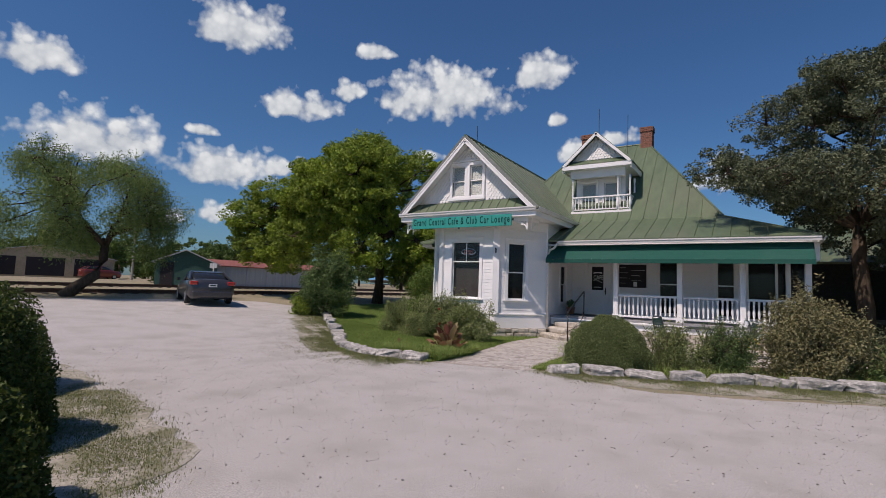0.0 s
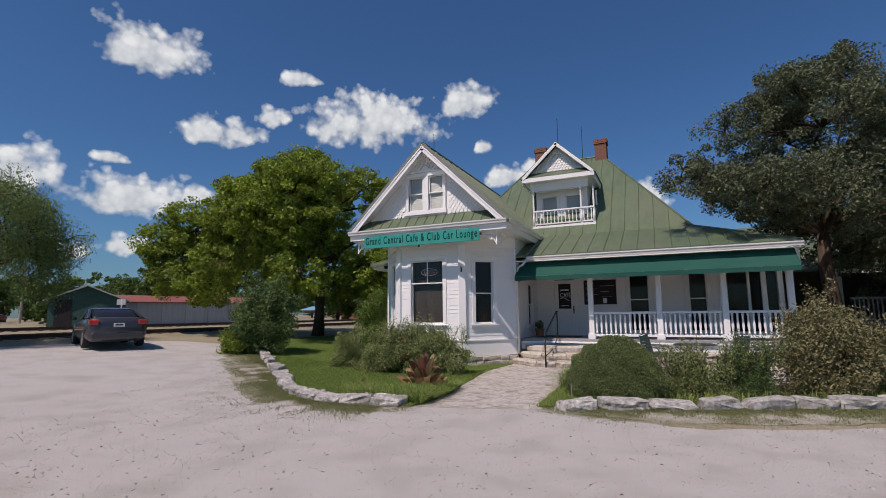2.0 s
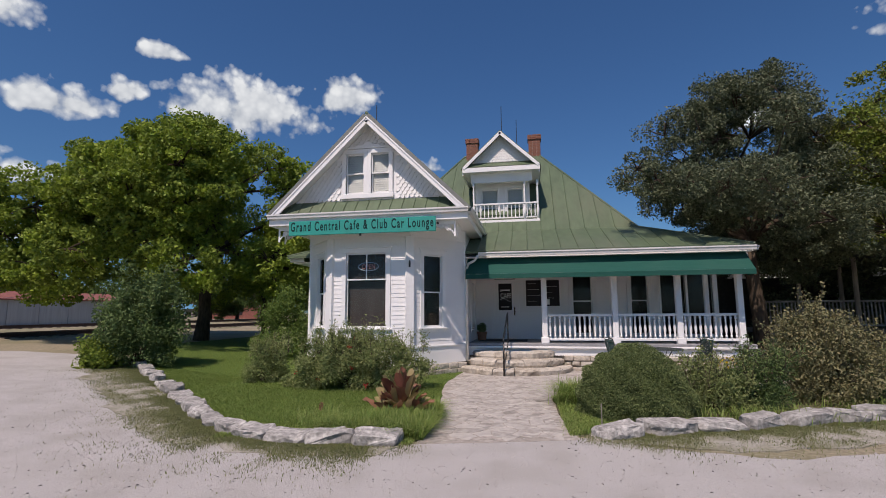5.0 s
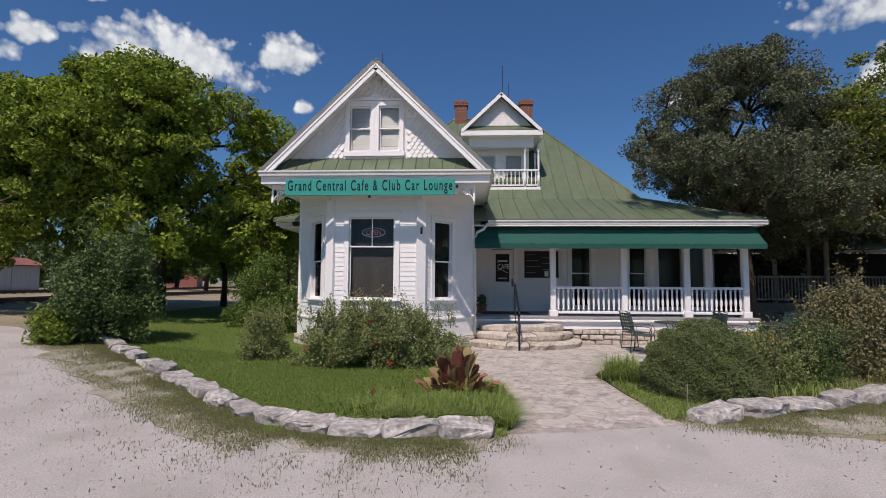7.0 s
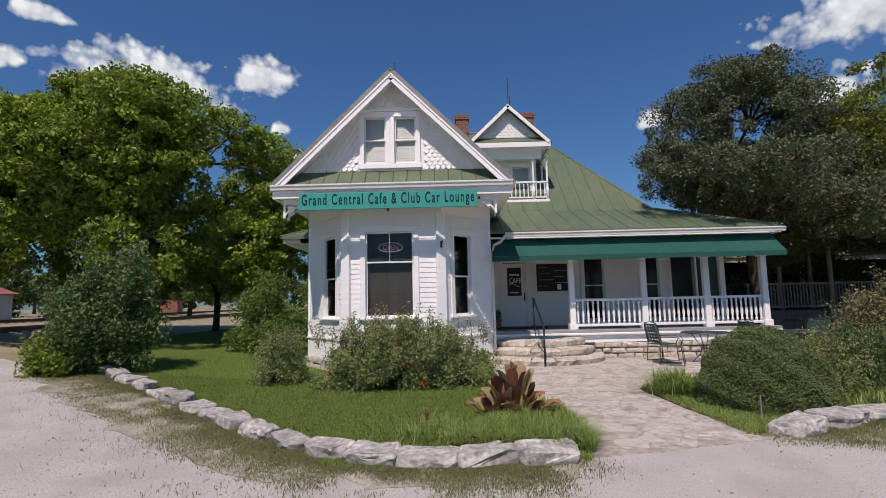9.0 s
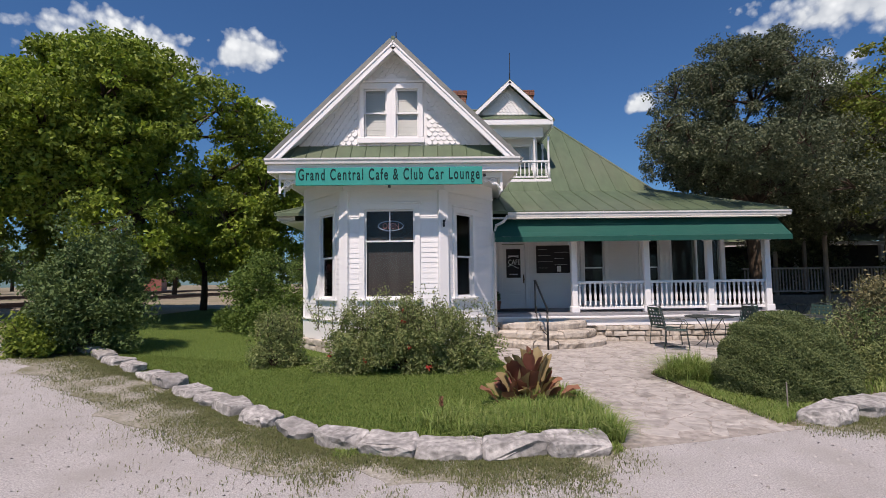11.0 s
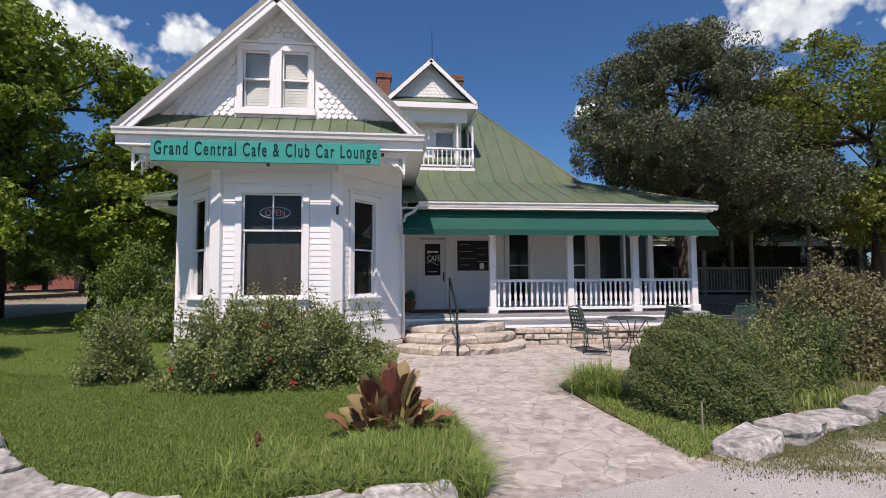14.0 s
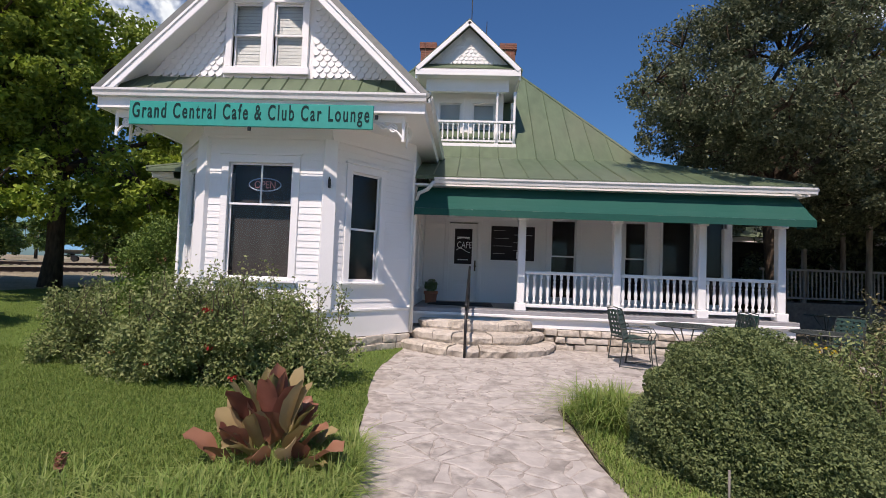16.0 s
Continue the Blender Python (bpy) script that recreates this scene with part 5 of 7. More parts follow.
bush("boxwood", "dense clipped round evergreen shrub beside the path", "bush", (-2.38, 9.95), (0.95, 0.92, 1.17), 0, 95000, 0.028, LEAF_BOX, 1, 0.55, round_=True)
rose = bush("rose_bush", "loose sprawling rose bush with a few red blooms by the bay", "bush", (-8.0, 12.1), (1.85, 0.95, 1.34), 190, 44000, 0.05, LEAF_ROSE, 2, 0.55, 0.24, 30, shoots=95)
bush("rose_bush", "smaller loose green rose bush by the bay", "bush", (-10.6, 12.75), (0.72, 0.7, 1.0), 48, 8000, 0.05, LEAF_ROSE, 3, 0.55, 0.22, 12, shoots=26)
r = np.random.default_rng(5)
for k in range(6):
    q = in_ball(1, r, 0.8)[0] * np.array([1.5, 0.8, 1.05])
    part("bloom", leaf_mesh("bloom", np.array([q[0], -abs(q[1]), abs(q[2]) + 0.15]) + r.normal(size=(14, 3)) * 0.022, 0.05, RED, r, 0.9), RED, rose)
bush("shrub", "dark leafy tall shrub at the end of the lawn border", "bush", (-14.9, 13.4), (1.5, 1.35, 2.75), 110, 24000, 0.085, LEAF_SHRUB, 6, 0.5, 0.4, 14, shoots=30)
bush("shrub", "small bright green shrub at the foot of a tall one", "bush", (-15.3, 12.5), (0.55, 0.5, 0.95), 18, 2600, 0.085, LEAF_PECAN, 61, 0.6, 0.25, 6)
bush("shrub", "green shrub behind the corner of the bay", "bush", (-12.6, 18.2), (1.7, 1.4, 2.7), 90, 20000, 0.085, LEAF_BAY, 7, 0.5, 0.4, 10)
bush("shrub", "large olive-brown shrub in the bed", "bush", (1.5, 11.85), (1.35, 1.12, 1.85), 120, 30000, 0.06, LEAF_OLIVE, 8, 0.5, 0.32, 18, shoots=40)
bush("shrub", "low leafy green plants in the bed", "bush", (-1.0, 10.4), (0.85, 0.6, 0.75), 44, 8000, 0.05, LEAF_ROSE, 9, 0.45, 0.22, 12, shoots=50)
bush("shrub", "low pale green plants in the bed", "bush", (-0.15, 10.85), (0.75, 0.6, 0.85), 40, 7000, 0.05, LEAF_SHRUB, 10, 0.4, 0.22, 12, shoots=50)
bush("shrub", "low green plants at the edge of the bed", "bush", (2.9, 11.7), (0.95, 0.5, 0.55), 30, 3600, 0.075, LEAF_SHRUB, 11, 0.4, 0.24, 8, shoots=10)
bush("shrub", "low dark plants behind the large shrub", "bush", (3.7, 13.0), (1.3, 0.8, 0.9), 36, 4600, 0.08, LEAF_SHRUB, 12, 0.4, 0.3, 8)
bush("shrub", "dark shrub at the corner of the porch", "bush", (3.3, 15.9), (0.75, 0.7, 1.1), 30, 4600, 0.075, LEAF_OAK, 13, 0.45, 0.28, 8)
for x, y, sx, sy, sz, seed in ((-3.9, -0.6, 0.8, 0.8, 1.22, 14), (-5.9, 0.0, 0.92, 0.92, 1.62, 15), (-8.5, 0.6, 1.2, 1.2, 1.66, 16)):
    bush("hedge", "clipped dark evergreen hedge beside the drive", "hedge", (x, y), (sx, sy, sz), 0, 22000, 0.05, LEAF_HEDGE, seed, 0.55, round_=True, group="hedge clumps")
yel = bush("flowers", "yellow flowering plants beside the terrace", "flowers", (0.15, 12.9), (0.5, 0.3, 0.5), 16, 1800, 0.05, LEAF_SHRUB, 17, 0.4, 0.2, 6)
part("blooms", leaf_mesh("blooms", in_ball(60, r, 0.5) * np.array([0.36, 0.22, 0.14]) + np.array([0, 0, 0.58]), 0.055, YELLOW, r, 0.9), YELLOW, yel, kind="stuff")


def canna(at, n, seed):
    """A clump of broad bronze leaves, each a bent blade with a raised keel."""
    r = random.Random(seed)
    t = thing("canna", "clump of broad bronze-red canna leaves at the lawn's edge", "plant", at=(at[0], at[1], 0.03))
    part("stem_cluster", Shape().tube([(0, 0, 0), (0.02, 0, 0.4)], 0.03, 6).tube([(0.1, 0.05, 0), (0.16, 0.07, 0.45)], 0.025, 6).tube([(-0.12, 0.0, 0), (-0.2, -0.03, 0.38)], 0.025, 6), CANNA_TAN, t)
    for k in range(n):
        az = 2.4 * k + r.uniform(-0.4, 0.4)
        far = (k + 0.5) / n
        L, W = r.uniform(0.3, 0.42) * (1.1 - 0.3 * far), r.uniform(0.15, 0.23)
        lean = 0.1 + 0.85 * far + r.uniform(-0.15, 0.2)
        base = Vector((math.cos(az) * 0.38 * far + r.gauss(0, 0.06), math.sin(az) * 0.28 * far + r.gauss(0, 0.04), max(0.04, 0.32 - 0.3 * far + r.uniform(-0.08, 0.08))))
        out = Vector((math.cos(az), math.sin(az), 0))
        side = Vector((-math.sin(az), math.cos(az), 0))
        twist = r.uniform(-0.7, 0.7)
        side = side * math.cos(twist) + Vector((0, 0, 1)) * math.sin(twist) * 0.6 - out * math.sin(twist) * 0.5
        v, f, q, ang = [], [], base.copy(), math.pi / 2 - lean * 0.6
        for i in range(9):
            u = i / 8
            w = W * 0.5 * min(1.0, 2.35 * u ** 0.6 * (1 - u) ** 0.55) + 0.003
            lift = Vector((0, 0, 1)) * math.cos(ang) * w * 0.35 - out * math.sin(ang) * w * 0.35
            wave = Vector((0, 0, 1)) * 0.014 * math.sin(i * 1.9 + k)
            v += [q - side * w + lift + wave, q - side * w * 0.5 + lift * 0.35, q, q + side * w * 0.5 + lift * 0.35, q + side * w + lift - wave]
            q = q + (out * math.cos(ang) + Vector((0, 0, 1)) * math.sin(ang)) * L / 8
            ang -= (0.15 + lean * 0.75) / 8
        for i in range(8):
            f += [(5 * i + c_, 5 * i + c_ + 1, 5 * i + c_ + 6, 5 * i + c_ + 5) for c_ in range(4)]
        part("leaf", Shape().add(v, f), CANNA_TAN if r.random() < 0.5 else CANNA, t, smooth=True)


canna((-6.2, 9.35), 54, 4)


def tuft(label, at, n, high, spread, mat, seed, wide=0.006, group="", lean=1.1):
    r = np.random.default_rng(seed)
    p = r.normal(size=(n, 3)) * np.array([spread[0], spread[1], 0]) * 0.5
    t = thing("grass_tuft", label, "grass", group, at=(at[0], at[1], 0.03))
    part("tuft", blades("blades", p, high, wide, mat, r, lean), mat, t, kind="stuff")


spike = thing("flower_spike", "small brownish-pink faded flower spike among long grass", "flower", at=(-7.35, 8.78, 0.03))
part("stem", Shape().tube([(0, 0, 0), (0.01, 0, 0.14), (0.0, 0.01, 0.22)], 0.006, 6), GRASS_LONG, spike)
part("flower_head", leaf_mesh("flower_head", in_ball(90, np.random.default_rng(8), 0.2) * np.array([0.035, 0.035, 0.07]) + np.array([0, 0, 0.2]), 0.03, CANNA, np.random.default_rng(9), 0.6), CANNA, spike)
tuft("tuft of long grass inside the border stones", (-7.2, 8.5), 420, 0.26, (0.5, 0.3), GRASS_LONG, 12, 0.005, lean=1.6)
tuft("tuft of long grass inside the border stones", (-6.4, 8.5), 420, 0.24, (0.6, 0.35), GRASS_LONG, 13, 0.005, lean=1.6)
tuft("tuft of long arching green grass beside the path", (-3.3, 10.85), 900, 0.44, (0.26, 0.26), GRASS_LONG, 1, 0.006, lean=1.7)
tuft("tuft of long arching green grass beside the path", (-2.95, 10.7), 700, 0.3, (0.34, 0.3), GRASS_LONG, 2, 0.006, lean=1.7)
tuft("tuft of low grass at the path's edge", (-3.42, 9.8), 250, 0.07, (0.12, 1.0), GRASS_LONG, 8, 0.004)
tuft("tuft of low grass at the path's edge", (-3.25, 8.8), 400, 0.07, (0.3, 0.35), GRASS_LONG, 9, 0.004)
tuft("low strappy plants behind the border stones", (-0.6, 9.9), 500, 0.2, (1.6, 0.35), GRASS_LONG, 5, 0.006)
tuft("low strappy plants behind the border stones", (2.3, 11.1), 420, 0.2, (1.5, 0.35), GRASS_LONG, 6, 0.006)
tuft("tan seeding grass stems in the bed", (-1.65, 10.1), 220, 0.7, (0.4, 0.3), GRASS_DRY, 7, 0.004)
gr = np.random.default_rng(31)
CORNER = [(-5.5, 7.85), (-7.2, 7.9), (-6.7, 8.6), (-6.2, 9.3), (-5.65, 9.9), (-5.5, 9.3)]
shag = scatter(CORNER, 12000, gr)
tagged(new("corner_grass", blades("corner_grass", shag + np.array([0, 0, 0.02]), 0.23, 0.0055, GRASS_LONG, gr, 1.5)), "shaggy longer grass at the lawn's corner by the path", "grass", kind="stuff")
edge_ = np.concatenate([np.stack([np.interp(gr.random(5000) * 1.0, [0, 1], [-5.6, -8.4]), gr.normal(7.72, 0.08, 5000), np.full(5000, 0.018)], 1)])
tagged(new("stone_edge_grass", blades("stone_edge_grass", edge_, 0.05, 0.0035, GRASS_LONG, gr, 1.2)), "grass growing round the border stones", "grass", kind="stuff")
LAWNFRONT = [q for q in LAWN if q[1] < 13.5]
root = np.concatenate([scatter(LAWN, 170000, gr), scatter(LAWNFRONT, 130000, gr)])
near = gr.random(len(root)) < np.clip(1.25 - (root[:, 1] - 7) / 14, 0.25, 1)
root = root[near] + np.array([0, 0, 0.025])
tagged(new("lawn_grass", blades("lawn_grass", root, 0.04, 0.0034, GRASS, gr, 1.2)), "short green lawn grass", "grass", kind="stuff")
VNEAR = [(-3.3, 7.95), (-1.0, 8.0), (0.4, 8.5), (2.0, 9.3), (3.0, 10.6), (1.3, 10.0), (-0.75, 9.3), (-2.2, 8.8), (-3.3, 8.6)]
HNEAR = [(-3.2, -2.0), (-3.2, 0.3), (-4.0, 1.2), (-5.2, 1.75), (-8.1, 2.3), (-8.5, 0.8), (-5.0, -0.5)]


def beside(line, n, reach, out):
    """Roots strewn along a line of stones, thinning with the distance on its outer side."""
    pts = np.array(line)
    seg = gr.integers(0, len(pts) - 1, n)
    t = gr.random(n)[:, None]
    d = pts[seg + 1] - pts[seg]
    nor = np.stack([-d[:, 1], d[:, 0]], 1) / np.linalg.norm(d, axis=1)[:, None] * out
    p = pts[seg] + d * t + nor * (gr.exponential(reach, n)[:, None] - 0.1)
    return np.column_stack([p, height(p[:, 0], p[:, 1])])


dry = np.concatenate([scatter(HNEAR, 60000, gr), scatter(HEDGESIDE, 50000, gr), scatter(FRONTVERGE, 70000, gr), scatter(VERGE, 50000, gr), beside(left_line, 170000, 0.3, 1), beside(right_line, 90000, 0.26, -1)])
dry[:, :2] += gr.normal(size=(len(dry), 2)) * 0.1
patch = np.sin(dry[:, 0] * 2.1 + 1.3 * np.sin(dry[:, 1] * 1.7)) * np.sin(dry[:, 1] * 2.6 + np.sin(dry[:, 0] * 1.1)) + 0.7 * np.sin(dry[:, 0] * 7.3 + dry[:, 1] * 3.1) * np.sin(dry[:, 1] * 6.1 - dry[:, 0] * 2.2) + gr.normal(size=len(dry)) * 0.5
on_stone = inside(PATHWAY, dry[:, 0], dry[:, 1])
dry = dry[(patch > -0.35) & ~on_stone]
tagged(new("verge_grass", blades("verge_grass", dry + np.array([0, 0, 0.012]), 0.032, 0.0036, GRASS_DRY, gr, 1.5)), "patchy olive and straw-coloured verge grass", "grass", kind="stuff")
BEDEDGE = [(-3.55, 8.35), (-2.9, 8.75), (-1.9, 9.1), (-1.6, 10.2), (-2.6, 11.6), (-3.6, 11.5), (-3.6, 9.6)]
low = scatter(BEDEDGE, 16000, gr)
tagged(new("edge_grass", blades("edge_grass", low + np.array([0, 0, 0.02]), 0.07, 0.0045, GRASS_LONG, gr, 1.3)), "low green grass round the foot of the clipped shrub", "grass", kind="stuff")
bedg = scatter(BED, 9000, gr)
tagged(new("bed_grass", blades("bed_grass", bedg + np.array([0, 0, 0.02]), 0.07, 0.005, GRASS, gr, 1.1)), "green undergrowth in the bed", "grass", kind="stuff")
peb = scatter([q for q in DRIVE], 150000, gr)
peb = peb[(np.abs(peb[:, 0] + 3) < 9) & (peb[:, 1] > -3)]
k = len(peb)
a_, b_, d_ = frames_of(k, gr)
sz = gr.gamma(2.0, 0.003, k)[:, None].clip(0.002, 0.02)
oct_ = np.stack([peb + a_ * sz, peb + b_ * sz, peb - a_ * sz, peb - b_ * sz, peb + np.array([0, 0, 0.75]) * sz], 1).reshape(-1, 3) + np.array([0, 0, 0.012])
i4 = np.arange(k)[:, None] * 5
tagged(new("gravel", big_mesh("gravel", oct_, np.concatenate([i4 + np.array([[0, 1, 4]]), i4 + np.array([[1, 2, 4]]), i4 + np.array([[2, 3, 4]]), i4 + np.array([[3, 0, 4]])], 1).reshape(-1, 3), PEBBLE)), "loose limestone gravel on the drive", "gravel", kind="stuff")


# ---- trees ----
def tree(name, label, base, trunk, clumps, leaves, leaf_size, mat, seed, limb_r=0.16, aspect=0.5, droop=0.0, flat=0.8, second=None, per_tuft=55, tuft_r=1.0):
    """trunk: points with radii; clumps: (centre, radius) of the crown's large lobes, filled with many small clusters of leaves."""
    r = np.random.default_rng(seed)
    z = float(height(base[0], base[1]))
    t = thing(name, label, "tree", at=(base[0], base[1], z - 0.05))
    s = Shape()
    s.tube([q for q, _ in trunk], [w for _, w in trunk], 10)
    part("trunk", s, BARK, t, smooth=True)
    top = Vector(trunk[-1][0])
    s = Shape()
    cents = []
    share = np.array([c[1] ** 2 for c in clumps])
    share = share / share.sum()
    n_main = max(4, len(clumps) // 6)
    hubs = []
    for k in range(n_main):
        far = Vector(clumps[(k * 5) % len(clumps)][0])
        hub = top.lerp(far, 0.62)
        p1 = top.lerp(hub, 0.35) + Vector((r.normal() * 0.2, r.normal() * 0.2, 0.12 + r.normal() * 0.12))
        p2 = top.lerp(hub, 0.7) + Vector((r.normal() * 0.25, r.normal() * 0.25, r.normal() * 0.15))
        s.tube([top - Vector((0, 0, 0.12)), p1, p2, hub], [limb_r, limb_r * 0.8, limb_r * 0.62, limb_r * 0.42], 6)
        hubs += [p2, hub]
    for (c, rad), w in zip(clumps, share):
        cv = Vector(c)
        start = min(hubs, key=lambda q: (q - cv).length)
        mid = start.lerp(cv, 0.5) + Vector((r.normal() * 0.2, r.normal() * 0.2, r.normal() * 0.15))
        s.tube([start, mid, cv], [limb_r * 0.42, limb_r * 0.3, limb_r * 0.18], 6)
        n = max(4, int(w * leaves / per_tuft))
        d = in_ball(n, r, 0.6) * rad
        d[:, 2] *= flat
        for q in d[:: max(1, n // 5)]:
            s.tube([cv, cv + Vector(q) * 0.55 + Vector((0, 0, 0.1)), cv + Vector(q)], [limb_r * 0.25, limb_r * 0.14, 0.012], 5)
        cents.append(np.array(c) + d)
    part("branching", s, BARK, t, smooth=True)
    cents = np.concatenate(cents)
    per = max(8, leaves // len(cents))
    rad = r.uniform(0.25, 0.6, len(cents)) * (leaf_size / 0.16) ** 0.5 * tuft_r
    p = (cents[:, None, :] + in_ball(per * len(cents), r, 0.1).reshape(len(cents), per, 3) * rad[:, None, None] * np.array([1, 1, 0.75])).reshape(-1, 3)
    if droop:
        p[:, 2] -= np.abs(r.normal(size=len(p))) * 0.35
    if second is None:
        part("crown", leaf_mesh("crown", p, leaf_size, mat, r, aspect, 0.5, droop), mat, t)
    else:
        pick = np.repeat(r.random(len(cents)) < 0.3, per)
        part("crown", leaf_mesh("crown", p[~pick], leaf_size, mat, r, aspect, 0.5, droop), mat, t)
        part("crown", leaf_mesh("crown", p[pick], leaf_size, second, r, aspect, 0.5, droop), second, t)
    return t


def lobes(n, centre, size, rad, seed, low=-0.55):
    r = np.random.default_rng(seed)
    out = []
    while len(out) < n:
        d = in_ball(1, r, 0.62)[0]
        if d[2] > low:
            out.append((tuple(np.array(centre) + d * (np.array(size) - rad * 0.5)), rad * r.uniform(0.65, 1.2)))
    return out


tree("pecan_tree", "large spreading broad-leaved tree with a dense green crown", (-19.0, 21.6), [((0, 0, 0), 0.36), ((0.1, 0, 1.2), 0.26), ((0, 0.1, 2.6), 0.24), ((0.2, 0, 4.2), 0.2)],
     lobes(64, (0, 0, 5.7), (6.4, 6.2, 4.35), 1.45, 1, -0.75) + [((-3.6, -4.4, 3.0), 1.7), ((-5.2, -2.6, 3.6), 1.7), ((-2.2, -5.0, 3.7), 1.4), ((4.5, -2.0, 3.2), 1.5), ((5.2, 1.5, 3.6), 1.6), ((-6.0, -4.4, 4.6), 1.5), ((-6.8, -4.6, 5.2), 1.4), ((-5.6, -4.2, 6.4), 1.3), ((4.6, 0.0, 7.0), 1.4), ((5.4, 1.0, 5.8), 1.4), ((3.6, -1.2, 7.6), 1.4), ((4.4, 2.0, 7.2), 1.4), ((5.6, -0.6, 4.6), 1.4),
      ((-4.6, -4.4, 5.6), 1.4), ((-6.0, -2.6, 5.4), 1.4), ((-6.6, -4.0, 3.4), 1.5), ((3.0, 3.0, 3.0), 1.7), ((0.5, 4.5, 3.0), 1.7), ((2.5, -4.5, 3.0), 1.4), ((-1.0, 2.5, 2.9), 1.6)], 240000, 0.155, LEAF_PECAN, 1, 0.17, 0.62, second=LEAF_LIME_LIT, per_tuft=75, tuft_r=0.9)
tree("small_tree", "slim dark tree with low spreading branches behind the lawn", (-18.2, 25.6), [((0, 0, 0), 0.17), ((0.05, 0, 1.0), 0.14), ((0, 0.05, 1.9), 0.11)], lobes(12, (0, 0, 3.6), (2.6, 2.4, 1.9), 0.9, 2), 9000, 0.14, LEAF_OAK, 2, 0.07)
tree("mesquite_tree", "leaning mesquite tree with fine drooping foliage", (-24.4, 7.4), [((0, 0, 0), 0.3), ((0.25, 0.5, 0.55), 0.24), ((0.45, 1.0, 1.0), 0.21), ((0.42, 1.25, 1.7), 0.18), ((0.35, 1.3, 2.4), 0.15)],
     lobes(36, (0.2, 0.9, 4.4), (3.0, 3.3, 2.95), 0.85, 3, -0.75) + [((0.5, 3.7, 3.4), 1.0), ((0.3, 4.1, 4.2), 0.9), ((0.0, -2.2, 2.9), 1.1), ((0.2, -2.9, 3.4), 1.0), ((0.4, 3.3, 2.6), 0.8)], 66000, 0.12, LEAF_MESQUITE, 3, 0.11, 0.34, droop=0.3, per_tuft=85, tuft_r=1.15)
tree("oak_tree", "tall dark live oak overhanging the end of the porch roof", (3.35, 18.9), [((0, 0, 0), 0.27), ((0.05, 0.05, 1.5), 0.23), ((-0.1, 0, 3.0), 0.2), ((-0.05, 0.1, 4.2), 0.16)],
     lobes(46, (0.1, 0.2, 6.4), (3.4, 3.4, 3.7), 0.85, 4, -0.7) + [((-2.9, -0.8, 5.6), 0.8), ((-3.3, -1.0, 6.0), 0.7), ((-2.0, -1.9, 4.9), 0.7), ((-1.6, -2.4, 5.2), 0.9), ((2.4, 2.0, 4.0), 1.2), ((3.2, -0.4, 4.4), 1.2), ((3.3, 0.6, 6.6), 1.1), ((2.6, -2.2, 4.0), 1.2), ((1.0, -2.8, 4.2), 1.1), ((0.4, 0, 9.7), 0.8), ((-0.9, 0.2, 9.2), 0.9), ((-2.0, -3.6, 5.1), 0.75), ((-3.6, -2.8, 5.6), 0.6), ((-4.0, -2.2, 6.1), 0.6), ((-3.0, -3.6, 5.3), 0.6), ((-4.4, -2.6, 5.6), 0.4), ((-1.2, -3.9, 5.2), 0.8), ((-2.9, -2.9, 5.5), 0.6), ((-0.6, -3.2, 5.0), 0.9), ((0.5, 1.5, 3.7), 1.0), ((2.0, 1.6, 3.5), 1.1), ((-1.0, 1.8, 4.2), 0.9), ((1.2, 0.8, 4.3), 1.0), ((2.8, 0.8, 3.9), 1.1), ((-0.6, 0.4, 4.7), 0.9), ((-1.4, -0.6, 4.8), 0.8), ((0.6, -0.6, 4.4), 0.8), ((-0.9, -2.0, 4.7), 0.7), ((3.4, 2.0, 4.8), 1.1)], 150000, 0.1, LEAF_OAK, 4, 0.11, 0.5, per_tuft=120, tuft_r=1.0)
tree("oak_tree", "lighter yellow-green tree beyond the deck", (8.6, 17.2), [((0, 0, 0), 0.28), ((0, 0.1, 2), 0.22), ((0.1, 0, 4.0), 0.17)], lobes(30, (0, 0, 5.9), (3.7, 3.7, 4.3), 1.1, 5, -0.75), 60000, 0.12, LEAF_OAK_SUN, 5, 0.1, 0.5, second=LEAF_PECAN)
for x, y, hgt, rad, seed, n in ((8.0, 26.0, 6.0, 4.4, 6, 26000), (15.0, 24.0, 6.5, 5.0, 7, 26000), (13.5, 31.0, 6.0, 5.0, 8, 20000), (20, 16, 6.0, 4.5, 9, 20000)):
    tree("oak_tree", "dark tree closing the view behind the deck", (x, y), [((0, 0, 0), 0.26), ((0.1, 0, 2.2), 0.2), ((0, 0.1, 4.0), 0.16)], lobes(24, (0, 0, hgt - 0.6), (rad, rad, 4.2), 1.6, seed, -0.9), n, 0.2, LEAF_OAK, seed, 0.12, 0.5)
for x, y, sx, sz, seed in ((6.5, 24.0, 1.8, 2.6, 70), (9.5, 24.3, 2.0, 3.0, 71), (12.5, 23.0, 2.0, 2.8, 72), (15, 20, 2.2, 2.6, 73), (14, 16.5, 2.0, 2.2, 74), (14.2, 20.8, 2.4, 4.2, 75), (17.6, 21.6, 2.6, 4.4, 76)):
    bush("shrub", "tall dark understorey shrub beyond the deck", "bush", (x, y), (sx, 1.5, sz), 50, 5000, 0.16, LEAF_OAK, seed, 0.5, 0.5, 8)
